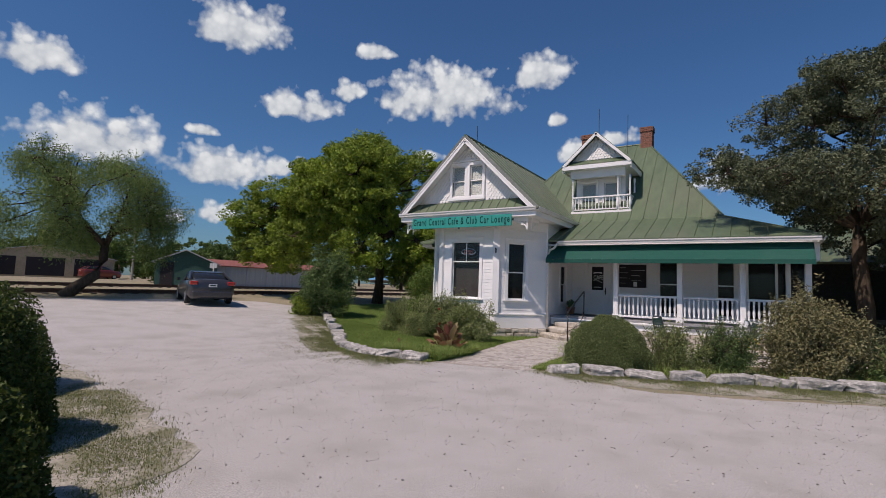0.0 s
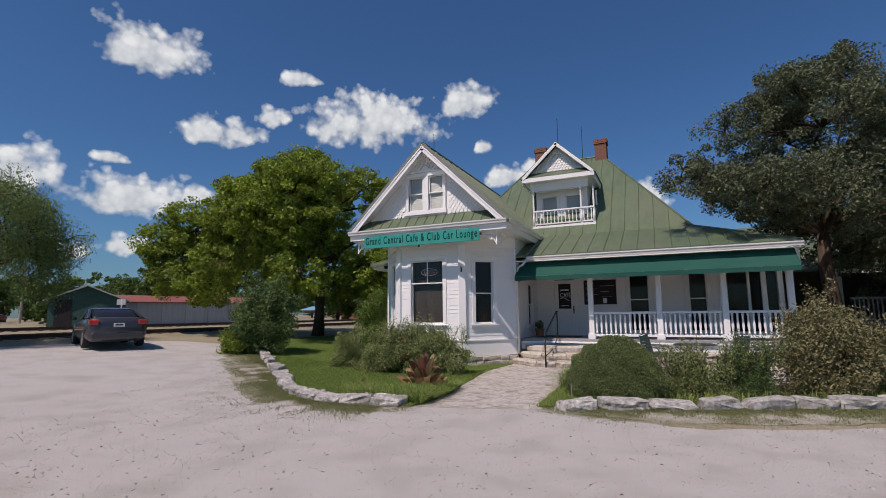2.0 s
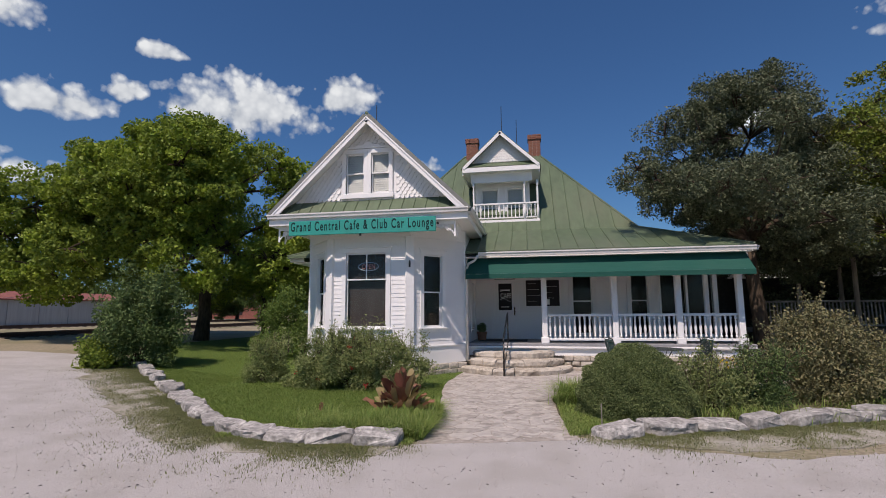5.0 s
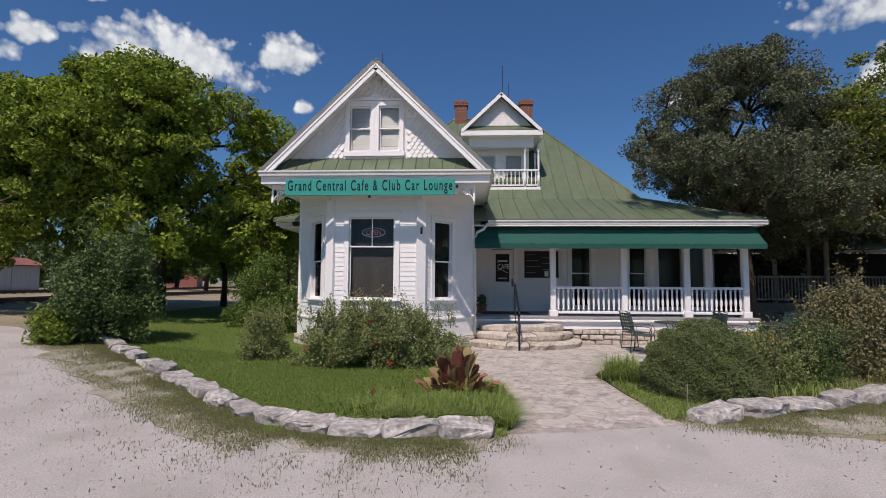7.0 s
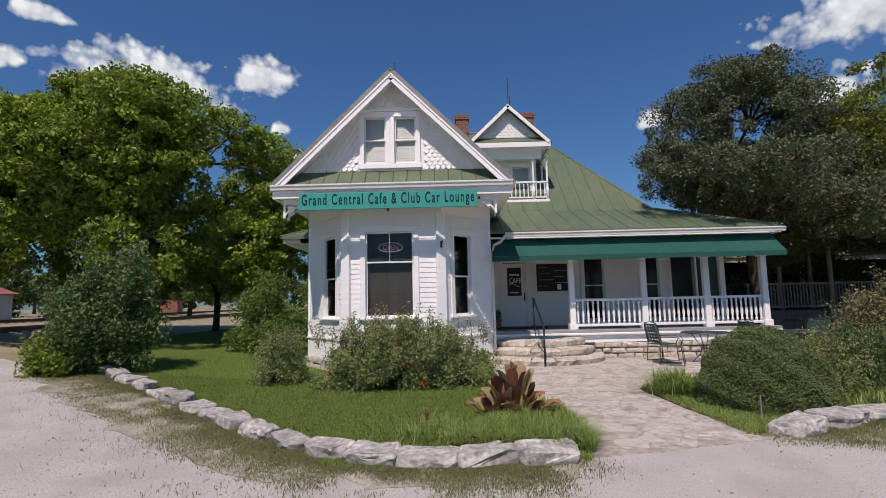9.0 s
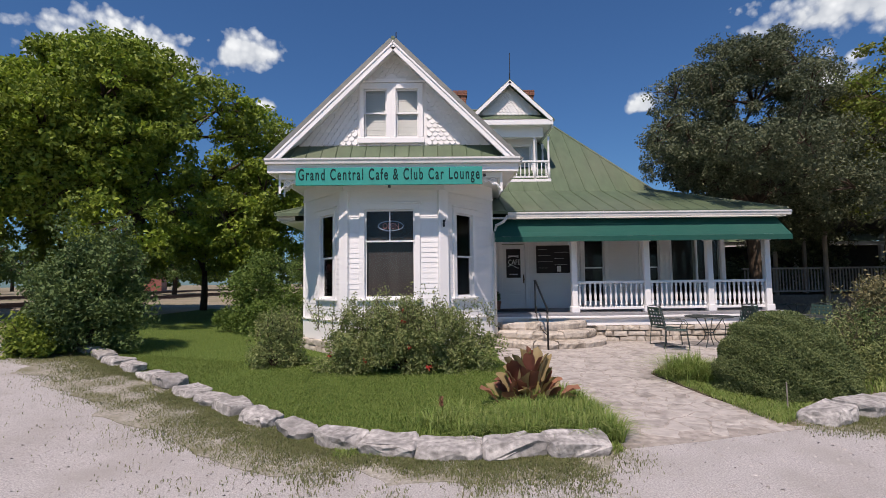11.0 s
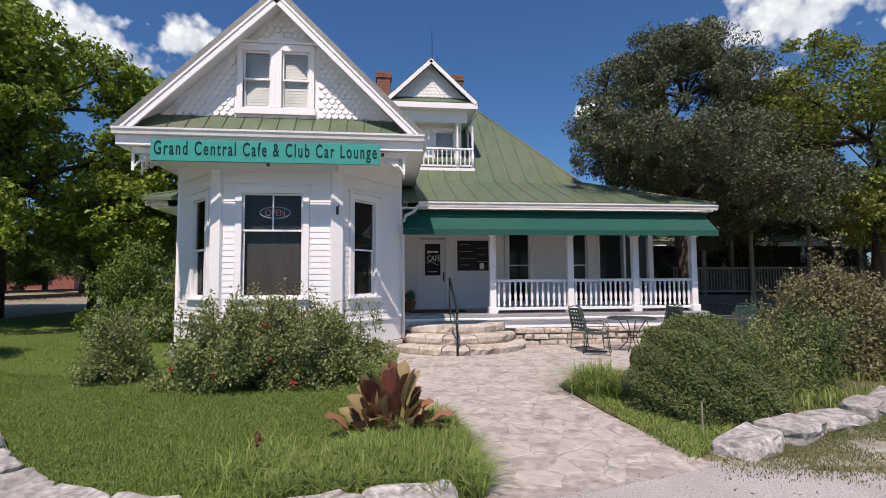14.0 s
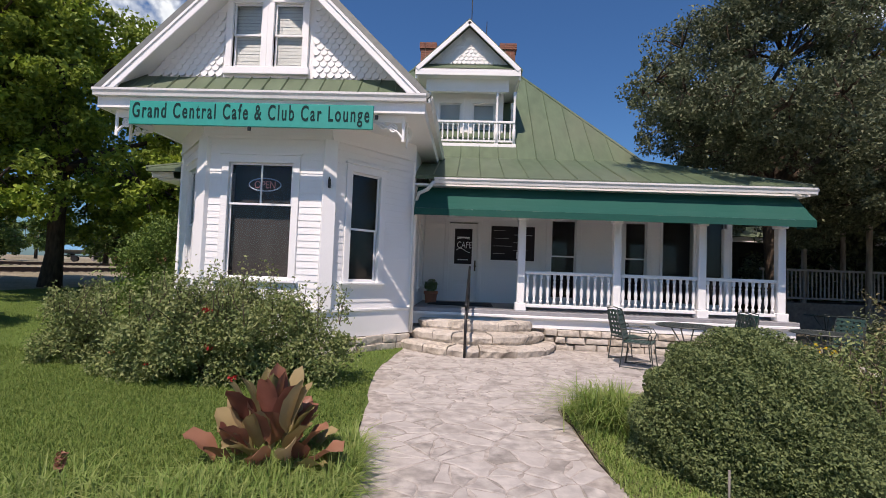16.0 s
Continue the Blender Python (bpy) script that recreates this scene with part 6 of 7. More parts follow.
for x, y, h, seed in ((-31, 47, 6.5, 81), (-25, 52, 7.0, 82), (-18.5, 50, 6.5, 83), (-37, 52, 6.0, 84), (-14, 44, 6.0, 85)):
    tree("far_tree", "dark tree closing the view behind the lawn", (x, y), [((0, 0, 0), 0.22), ((0.1, 0, 1.6), 0.17), ((0, 0, 2.6), 0.12)], lobes(16, (0, 0, h * 0.55), (3.4, 3.2, h * 0.42), 1.2, seed, -0.9), 9000, 0.24, LEAF_FAR, seed, 0.1, 0.6)
far_rng = random.Random(12)
for k in range(44):
    az = radians(92 - 2.6 * k) if k < 34 else radians(8 - 4.5 * (k - 34))
    D = far_rng.uniform(95, 130)
    x, y = -5 - math.sin(az) * D, 5 + math.cos(az) * D
    h = far_rng.uniform(5, 8.5)
    tree("far_tree", "distant green tree beyond the railway", (x, y), [((0, 0, 0), 0.25), ((0, 0, h * 0.35), 0.18)], lobes(14, (0, 0, h * 0.5), (h * 0.75, h * 0.75, h * 0.5), h * 0.25, 40 + k, -0.95), 3600, 0.55, LEAF_FAR, 40 + k, 0.12, 0.6)
for az, D, h in ((55.5, 62, 6.6), (52.5, 66, 6.2), (64.0, 56, 4.4), (46, 70, 6.5), (58.5, 68, 5.8), (38, 62, 6.0)):
    x, y = -math.sin(radians(az)) * D, math.cos(radians(az)) * D
    tree("far_tree", "green tree behind the sheds", (x, y), [((0, 0, 0), 0.25), ((0, 0, h * 0.35), 0.18)], lobes(14, (0, 0, h * 0.52), (h * 0.6, h * 0.6, h * 0.5), h * 0.22, int(az), -0.95), 6500, 0.3, LEAF_FAR, int(az), 0.12, 0.6)


# ---- terrace furniture ----
def garden_chair():
    c = thing("terrace_chair", "green strap metal garden chair with curved arms", "chair", "terrace chairs")
    seat = part("seat", Shape().tube([(-0.24, -0.23, 0.43), (0.24, -0.23, 0.43), (0.24, 0.23, 0.43), (-0.24, 0.23, 0.43), (-0.24, -0.23, 0.43)], 0.011, 6), CHAIRIRON, c)
    for k in range(6):
        o = -0.2 + 0.08 * k
        part("strap", Shape().box(o - 0.026, o + 0.026, -0.22, 0.22, 0.425, 0.432), CHAIRGREEN, seat)
        part("strap", Shape().box(-0.23, 0.23, o - 0.026, o + 0.026, 0.433, 0.44), CHAIRGREEN, seat)
    m = pose(0, 0.22, 0.45, -14)
    bx = lambda x, z: tuple(m @ Vector((x, 0.0, z)))
    back = part("backrest", Shape().tube([bx(-0.23, -0.02), bx(-0.23, 0.42), bx(-0.2, 0.52), bx(0, 0.55), bx(0.2, 0.52), bx(0.23, 0.42), bx(0.23, -0.02)], 0.011, 6), CHAIRIRON, c)
    for k in range(5):
        x = -0.18 + 0.09 * k
        part("strap", Shape().box(x - 0.026, x + 0.026, 0, 0.006, 0.02, 0.5, m), CHAIRGREEN, back)
    for k in range(6):
        z = 0.05 + 0.085 * k
        part("strap", Shape().box(-0.22, 0.22, -0.007, -0.001, z - 0.024, z + 0.024, m), CHAIRGREEN, back)
    for sx in (-1, 1):
        part("arm", Shape().tube([(sx * 0.25, -0.2, 0.43), (sx * 0.29, -0.24, 0.56), (sx * 0.3, -0.18, 0.65), (sx * 0.29, 0.05, 0.66), (sx * 0.25, 0.26, 0.66)], 0.011, 6), CHAIRIRON, c)
        for sy in (-1, 1):
            part("leg", Shape().tube([(sx * 0.24, sy * 0.22, 0.43), (sx * 0.25, sy * 0.24, 0.2), (sx * 0.25, sy * 0.27, 0.0)], 0.011, 6), CHAIRIRON, c)
        part("runner", Shape().tube([(sx * 0.25, -0.27, 0.012), (sx * 0.25, 0.27, 0.012)], 0.01, 6), CHAIRIRON, c)
    return c


def garden_table(at, rad):
    t = thing("terrace_table", "round wire-mesh metal garden table with curved legs", "table", "terrace tables", at=at)
    s = Shape()
    for k in range(-13, 14):
        o = k * rad / 13.5
        h = math.sqrt(max(0.0, rad * rad - o * o))
        s.box(o - 0.006, o + 0.006, -h, h, 0.71, 0.716).box(-h, h, o - 0.006, o + 0.006, 0.7165, 0.722)
    part("tabletop", s, CHAIRIRON, t, "open wire mesh")
    part("rim", Shape().tube([(rad * math.cos(a), rad * math.sin(a), 0.715) for a in np.linspace(0, 2 * math.pi, 37)], 0.014, 6, False), CHAIRIRON, t)
    for k in range(4):
        a = math.pi / 4 + k * math.pi / 2
        part("leg", Shape().tube([(r_ * math.cos(a), r_ * math.sin(a), z) for r_, z in ((rad * 0.6, 0.7), (rad * 0.35, 0.5), (0.08, 0.33), (0.12, 0.18), (0.3, 0.0))], 0.012, 6), CHAIRIRON, t)
    part("brace", Shape().tube([(0.09 * math.cos(a), 0.09 * math.sin(a), 0.33) for a in np.linspace(0, 2 * math.pi, 19)], 0.01, 6, False), CHAIRIRON, t)


garden_table((-0.8, 14.6, 0.03), 0.52)
garden_table((1.35, 14.3, 0.03), 0.5)
garden_table((5.3, 19.8, 0.0), 0.5)
chair = garden_chair()
chair.matrix_world = pose(-1.75, 14.3, 0.03, 0, 0, 62)
for x, y, a in ((-1.7, 14.95, 110), (0.1, 14.8, -72), (0.62, 14.8, 95), (1.95, 14.75, -60)):
    copy_thing(chair, pose(x, y, 0.035, 0, 0, a))
pot = thing("flower_pot", "square terracotta pot with small green plant by the door", "flower pot", at=(-5.62, 17.4, 0.78))
part("pot", Shape().lathe([(0.13, 0), (0.15, 0.2), (0.17, 0.22), (0.17, 0.28), (0.15, 0.28), (0.14, 0.24)], 14), CLAY, pot)
part("plant", leaf_mesh("plant", in_ball(260, gr, 0.2) * np.array([0.16, 0.16, 0.16]) + np.array([0, 0, 0.4]), 0.08, LEAF_SHRUB, gr, 0.4), LEAF_SHRUB, pot)
for x, y in ((-3.05, 8.95),):
    st = thing("garden_stake", "thin grey metal stake in the bed", "stake", at=(x, y, 0.02))
    part("rod", Shape().tube([(0, 0, 0), (0, 0, 0.34)], 0.008, 6), POSTWOOD, st)

# ---- deck and building to the side ----
DECKRAIL = material("grey_rail_paint", (0.26, 0.26, 0.255), 0.7, vary=0.15, grain=12, bump=0.1)
deck = thing("deck", "raised weathered wooden deck with a grey picket rail", "deck", at=(0.6, 2.3, 0))
part("floor", Shape().box(3.9, 13, 19.2, 22.2, 0.85, 0.98), DECKWOOD, deck)
part("skirt", Shape().box(3.95, 12.95, 19.25, 19.3, 0.0, 0.85), DECKWOOD, deck)
part("top_rail", Shape().box(3.9, 13, 19.18, 19.28, 1.98, 2.05, c=0.01), DECKRAIL, deck)
part("bottom_rail", Shape().box(3.9, 13, 19.2, 19.26, 1.1, 1.16), DECKRAIL, deck)
PICKET = Shape().box(-0.02, 0.02, 0, 0.03, 0, 0.82).mesh("picket", DECKRAIL)
for k in range(72):
    piece("picket", PICKET, deck, pose(4.0 + 0.125 * k, 19.215, 1.161))
for x, y, h in ((7.7, 21.4, 4.2), (8.1, 23.0, 3.5), (9.7, 20.9, 3.9), (6.0, 21.8, 2.7), (12.4, 21.4, 4.0)):
    part("tall_post", Shape().tube([(x - 0.6, y - 2.3, 0), (x - 0.57, y - 2.3, h)], [0.09, 0.075], 8), POSTWOOD, deck)
# assumed canopy, added so that the deck and its rail lie in shade
part("shade_cloth", Shape().add([(3.9 + 9.1 * i / 8, 17.4 + 4.6 * j / 4, 3.72 - 0.09 * math.sin(math.pi * i / 2) ** 2 - 0.06 * math.sin(math.pi * j / 2) ** 2) for i in range(9) for j in range(5)], [(i * 5 + j, i * 5 + j + 1, i * 5 + j + 6, i * 5 + j + 5) for i in range(8) for j in range(4)]), MAT, deck, "assumed dark netting added over the deck to shade it")
# wall colour darkened to carry the oak's shade on this building
ANNEXWALL = material("shade_dark_wall", (0.07, 0.065, 0.06), 0.85, vary=0.25, grain=9, bump=0.2)
annex = thing("annex", "side building behind the trees, walls darkened for their shade, green metal roof", "building", at=(0, 0, 0))
part("wall", Shape().box(2.4, 18, 26.2, 26.4, 0, 3.3).box(2.4, 2.6, 26.4, 33, 0, 3.3), ANNEXWALL, annex)
part("roof", Shape().add([(2.2, 24.6, 3.3), (19, 24.6, 3.3), (19, 30, 6.0), (2.2, 30, 6.0), (19, 35, 3.3), (2.2, 35, 3.3)], [(0, 1, 2, 3), (3, 2, 4, 5)]), ROOF, annex)
part("porch_beam", Shape().box(4.7, 19, 24.7, 24.85, 3.1, 3.28), TRIM, annex)
for k in range(4):
    part("porch_post", Shape().box(5.0 + 4 * k, 5.15 + 4 * k, 24.7, 24.85, 0, 3.1), TRIM, annex)
    part("window", Shape().box(6.4 + 2.6 * k, 7.5 + 2.6 * k, 26.17, 26.2, 1.0, 2.6), SCREEN, annex)

# ---- parked car ----
PAINT = material("dark_grey_paint", (0.055, 0.055, 0.062), 0.28, 0.4, vary=0.05, grain=30, bump=0.0, stain=2, coat=0.6, stain_amount=0.1)
MAROON = material("maroon_paint", (0.16, 0.025, 0.018), 0.3, 0.2, vary=0.05, grain=30, bump=0.0, coat=0.6, stain_amount=0.1)
AUTOGLASS = material("car_glass", (0.02, 0.022, 0.025), 0.06, vary=0.05, bump=0.0, spec=0.6)
TYRE = material("tyre_rubber", (0.018, 0.018, 0.018), 0.85, vary=0.2, grain=60, bump=0.1)
RIM = material("alloy_rim", (0.5, 0.5, 0.5), 0.35, 0.9, vary=0.05, bump=0.0)
LAMP = material("tail_lamp_red", (0.35, 0.02, 0.02), 0.15, vary=0.1, bump=0.0, coat=0.8)
PLATE = material("plate_white", (0.7, 0.7, 0.7), 0.5, vary=0.05, bump=0.0)


def loft(sections, closed=True):
    s = Shape()
    n = len(sections[0])
    s.add([q for sec in sections for q in sec], [(i * n + k, i * n + (k + 1) % n, (i + 1) * n + (k + 1) % n, (i + 1) * n + k) for i in range(len(sections) - 1) for k in range(n if closed else n - 1)] +
          ([tuple(range(n - 1, -1, -1)), tuple(range((len(sections) - 1) * n, len(sections) * n))] if closed else []))
    return s


def car(name, label, at, turn, paint, tall=1.0, suv=False):
    """A car that points along +y: body, glasshouse, wheels, lamps."""
    t = thing(name, label, "car", at=at, turn=turn)

    def sec(y, w, zb, zs, zt):
        return [(-w * 0.82, y, zb), (w * 0.82, y, zb), (w, y, zb + 0.18), (w * 1.0, y, zs - 0.12), (w * 0.93, y, zs), (w * 0.55, y, zt), (-w * 0.55, y, zt), (-w * 0.93, y, zs), (-w, y, zs - 0.12), (-w, y, zb + 0.18)]
    d = 0.25 if suv else 0.0
    body = [sec(-2.38, 0.66, 0.42, 0.8 + d, 0.84 + d), sec(-2.3, 0.84, 0.26, 0.98 + d, 1.02 + d), sec(-1.9, 0.9, 0.22, 1.0 + d, 1.05 + d), sec(-0.9, 0.91, 0.2, 0.96 + d, 0.99 + d), sec(0.6, 0.91, 0.2, 0.94 + d, 0.97 + d),
            sec(1.4, 0.9, 0.21, 0.86 + d, 0.92 + d), sec(2.1, 0.84, 0.24, 0.72 + d, 0.78 + d), sec(2.36, 0.62, 0.34, 0.58 + d, 0.62 + d)]
    part("body", loft(body), paint, t, smooth=True)

    def top(y, w, z, wz):
        return [(-w, y, wz), (w, y, wz), (w * 0.8, y, z - 0.04), (w * 0.66, y, z), (-w * 0.66, y, z), (-w * 0.8, y, z - 0.04)]
    H_ = (1.7 if suv else 1.45) * tall
    back_y = -2.15 if suv else -1.8
    rake = 0.5 if suv else 1.0
    part("glasshouse", loft([top(back_y, 0.76, 1.04 + d, 0.96 + d), top(back_y + rake, 0.83, H_ - 0.06, 0.95 + d), top(-0.4, 0.84, H_ - 0.01, 0.93 + d), top(0.35, 0.82, H_ - 0.05, 0.92 + d), top(1.25, 0.76, 0.95 + d, 0.89 + d)]), AUTOGLASS, t, "dark tinted windows", smooth=True)
    part("roof", loft([[(-0.6, y, z), (0.6, y, z), (0.58, y, z + 0.02), (-0.58, y, z + 0.02)] for y, z in ((back_y + rake - 0.05, H_ - 0.07), (back_y + rake + 0.25, H_ - 0.02), (0.0, H_ - 0.01), (0.35, H_ - 0.05))]), paint, t)
    for sx in (-1, 1):
        part("rear_pillar", Shape().tube([(sx * 0.8, back_y + 0.05, 1.0 + d), (sx * 0.66, back_y + rake + 0.05, H_ - 0.06)], 0.055, 6), paint, t)
        part("door_pillar", Shape().tube([(sx * 0.86, -0.25, 0.96 + d), (sx * 0.66, -0.25, H_ - 0.05)], 0.03, 6), paint, t)
        part("mirror", Shape().box(sx * 0.95 - 0.07, sx * 0.95 + 0.07, 0.78, 0.9, 0.95 + d, 1.08 + d, c=0.03), paint, t)
        part("tail_lamp", Shape().box(min(sx * 0.56, sx * 0.86), max(sx * 0.56, sx * 0.86), -2.4, -2.12, 0.8 + d, 0.96 + d, c=0.03), LAMP, t, "red tail lamp")
        part("head_lamp", Shape().box(min(sx * 0.5, sx * 0.8), max(sx * 0.5, sx * 0.8), 2.1, 2.32, 0.58 + d, 0.68 + d, c=0.03), RIM, t)
        for y in (-1.42, 1.38):
            wm = pose(sx * 0.8, y, 0.32, 0, 90, 0)
            wheel = part("wheel", Shape().lathe([(0.2, -0.1), (0.3, -0.11), (0.325, -0.07), (0.325, 0.07), (0.3, 0.11), (0.2, 0.1)], 22, m=wm), TYRE, t, smooth=True)
            part("rim", Shape().lathe([(0.06, -0.105), (0.2, -0.108), (0.215, -0.08), (0.215, 0.08), (0.2, 0.108), (0.06, 0.105)], 16, m=wm), RIM, wheel)
    part("bumper", Shape().box(-0.78, 0.78, -2.42, -2.25, 0.3, 0.55, c=0.05), paint, t)
    part("plate", Shape().box(-0.16, 0.16, -2.43, -2.405, 0.72 + d, 0.85 + d), PLATE, t)
    part("plate_bar", Shape().box(-0.11, 0.11, -2.436, -2.431, 0.765 + d, 0.81 + d), INK, t)
    part("exhaust", Shape().tube([(0.5, -2.45, 0.24), (0.5, -2.2, 0.24)], 0.035, 8), IRON, t)
    return t


car("parked_car", "dark grey sedan parked at the end of the drive", (-20.7, 11.45, float(height(-20.7, 11.45)) + 0.02), 67, PAINT, tall=0.96)
car("parked_car", "maroon family car parked beyond the railway", (-75, 29.3, 0.99), 0, MAROON, suv=True)

# ---- railway ----
for cx, name in ((-26.2, "railway"), (-34.5, "railway")):
    rw = thing(name, "rusty single railway track on dark ballast", "railway", "railway tracks")
    z = float(height(cx, 0))
    part("ballast", Shape().add([(cx - 1.7, -80, z - 0.1), (cx - 1.2, -80, z + 0.05), (cx + 1.2, -80, z + 0.05), (cx + 1.7, -80, z - 0.1), (cx - 1.7, 160, z - 0.1), (cx - 1.2, 160, z + 0.05), (cx + 1.2, 160, z + 0.05), (cx + 1.7, 160, z - 0.1)],
                                [(0, 4, 5, 1), (1, 5, 6, 2), (2, 6, 7, 3)]), DIRT, rw)
    for sx in (-0.72, 0.72):
        part("rail", Shape().box(cx + sx - 0.035, cx + sx + 0.035, -80, 160, z + 0.1, z + 0.22).box(cx + sx - 0.07, cx + sx + 0.07, -80, 160, z + 0.08, z + 0.101), STEEL, rw)
    tie = Shape().box(-1.25, 1.25, -0.11, 0.11, 0, 0.1).mesh("tie", TIE)
    for k in range(100):
        piece("tie", tie, rw, pose(cx, -5 + 0.6 * k, z - 0.02))

# ---- far buildings ----
GREENWALL = material("dark_green_boards", (0.025, 0.075, 0.06), 0.7, vary=0.15, grain=8, bump=0.1)
TIN = material("grey_tin", (0.40, 0.41, 0.42), 0.45, 0.2, vary=0.12, grain=3, bump=0.05, stretch=(3, 3, 0.2))
RUSTTIN = material("rust_red_tin", (0.27, 0.10, 0.075), 0.6, vary=0.2, grain=5, bump=0.05)
TAN = material("tan_wall", (0.42, 0.33, 0.22), 0.8, vary=0.15, grain=6, bump=0.1)
BLUE = material("blue_cover", (0.10, 0.30, 0.48), 0.5, vary=0.12, grain=5, bump=0.05)


def shed(name, label, at, turn, lx, ly, wall_h, ridge_h, wall_mat, roof_mat, openings=(), category="shed", bays=0):
    t = thing(name, label, category, at=at, turn=turn)
    s = Shape().box(-lx / 2, lx / 2, -ly / 2, ly / 2, -0.2, wall_h)
    part("wall", s, wall_mat, t)
    for y in (-ly / 2 + 0.06, ly / 2):
        part("gable", Shape().add([(x, y - d, z) for d in (0.06, 0.0) for x, z in ((-lx / 2, wall_h), (lx / 2, wall_h), (0, ridge_h))], [(0, 1, 2), (5, 4, 3), (0, 3, 4, 1), (1, 4, 5, 2), (2, 5, 3, 0)]), wall_mat, t)
    for sg in (-1, 1):
        part("roof", Shape().add([(sg * (lx / 2 + 0.3), -ly / 2 - 0.3, wall_h - 0.1), (0, -ly / 2 - 0.3, ridge_h + 0.05), (0, ly / 2 + 0.3, ridge_h + 0.05), (sg * (lx / 2 + 0.3), ly / 2 + 0.3, wall_h - 0.1),
                                  (sg * (lx / 2 + 0.3), -ly / 2 - 0.3, wall_h - 0.2), (0, -ly / 2 - 0.3, ridge_h - 0.05), (0, ly / 2 + 0.3, ridge_h - 0.05), (sg * (lx / 2 + 0.3), ly / 2 + 0.3, wall_h - 0.2)],
                                 [(0, 1, 2, 3), (4, 7, 6, 5), (0, 4, 5, 1), (0, 3, 7, 4)]), roof_mat, t)
    for k in range(bays):
        y = -ly / 2 + ly * (k + 0.5) / bays
        part("bay_door", Shape().box(lx / 2, lx / 2 + 0.05, y - ly / bays * 0.46, y + ly / bays * 0.46, 0, wall_h * 0.92), wall_mat, t)
    # flat dark sheets on the wall; at open fronts they paint the shaded inside
    for x0, x1, z0, z1 in openings:
        part("window", Shape().box(x0, x1, -ly / 2 - 0.04, -ly / 2, z0, z1), SCREEN, t)
    return t


shed("shed", "dark green boarded shed with a low gable roof", (-43.9, 23.9, 0.93), 55, 4.6, 6.0, 2.1, 3.1, GREENWALL, TIN, [(-1.9, -0.9, 0, 2.0)])
shed("long_shed", "long grey metal storage shed with a rust-red roof", (-44.8, 33.2, 0.93), -12, 4.0, 15.0, 2.1, 2.6, TIN, RUSTTIN, bays=7)
shed("red_building", "low rust-red metal building beyond the lawn", (-47.0, 68.0, 0.95), 25, 6.0, 9.0, 2.2, 2.7, RUSTTIN, RUSTTIN, [(-1, 1, 0.5, 1.6)], "building")
shed("white_building", "weathered open-fronted building with a metal roof", (-82, 25, 0.98), 70, 16, 8, 2.8, 4.2, TAN, TIN, [(-6.5, -2.5, 0.2, 2.6), (-1.5, 2.5, 0.2, 2.6), (3.5, 6.5, 0.2, 2.6)], "building")
shed("tan_building", "tan low building with a dark open front", (-80, 8, 0.98), 82, 18, 8, 2.5, 3.6, TAN, TIN, [(-7.5, -3.5, 0, 2.2), (-2.5, 1.5, 0, 2.2), (3, 7, 0, 2.2)], "building")
shed("white_building", "distant white block building behind trees", (-110, 78, 1.0), 55, 9, 8, 8.5, 9.2, TRIM, TIN, [(-3, -1, 6, 7.4), (1, 3, 6, 7.4)], "building")
boat = thing("boat", "boat under a blue cover on a trailer", "boat", at=(-49.6, 59.7, 0.97), turn=-55)
part("hull", loft([[(-0.2, y0, 0.9), (0.2, y0, 0.9), (w, y0, 1.35), (-w, y0, 1.35)] for y0, w in ((-2.6, 0.95), (0, 1.1), (1.8, 0.9), (3.0, 0.15))]), TIN, boat)
part("cover", loft([[(-w, y0, 1.35), (w, y0, 1.35), (w * 0.5, y0, z), (-w * 0.5, y0, z)] for y0, w, z in ((-2.7, 0.97, 1.5), (-1.2, 1.1, 1.9), (0.4, 1.1, 2.1), (1.8, 0.9, 1.7), (3.05, 0.16, 1.4))]), BLUE, boat)
for sx in (-1, 1):
    part("wheel", Shape().lathe([(0.15, -0.1), (0.32, -0.1), (0.32, 0.1), (0.15, 0.1)], 14, m=pose(sx * 0.95, -0.5, 0.32, 0, 90, 0)), TYRE, boat)
part("trailer", Shape().box(-0.9, 0.9, -2.4, 3.4, 0.6, 0.72).box(-0.08, 0.08, 3.4, 4.6, 0.55, 0.65), IRON, boat)
for x, y, h in ((-70, 31, 7), (-52, 40, 8), (-58, 72, 8)):
    up = thing("utility_pole", "weathered wooden utility pole with a cross-arm", "pole", at=(x, y, 0.95))
    part("pole", Shape().tube([(0, 0, -0.2), (0, 0, h)], [0.16, 0.11], 8), POSTWOOD, up)
    part("cross_arm", Shape().box(-1.1, 1.1, -0.05, 0.05, h - 0.7, h - 0.58), POSTWOOD, up)
sgn = thing("crossing_sign", "small pale sign on a thin post by the shed", "sign", at=(-37.6, 22.4, 0.9))
part("post", Shape().tube([(0, 0, 0), (0, 0, 2.0)], 0.05, 8), GUTTER, sgn)
part("plate", Shape().box(-0.5, 0.5, -0.04, 0.04, 1.6, 2.0), TIN, sgn)

# ---- clouds, far behind everything ----
CLOUD = bpy.data.materials.new("cloud")
CLOUD.use_nodes = True
cn, cl = CLOUD.node_tree.nodes, CLOUD.node_tree.links
cn.remove(cn["Principled BSDF"])


def math_node(op, a, b=None, clamp=False):
    n = cn.new("ShaderNodeMath")
    n.operation, n.use_clamp = op, clamp
    for sock, v in zip(n.inputs, (a, b)):
        if v is None:
            continue
        if isinstance(v, (int, float)):
            sock.default_value = v
        else:
            cl.new(v, sock)
    return n.outputs[0]


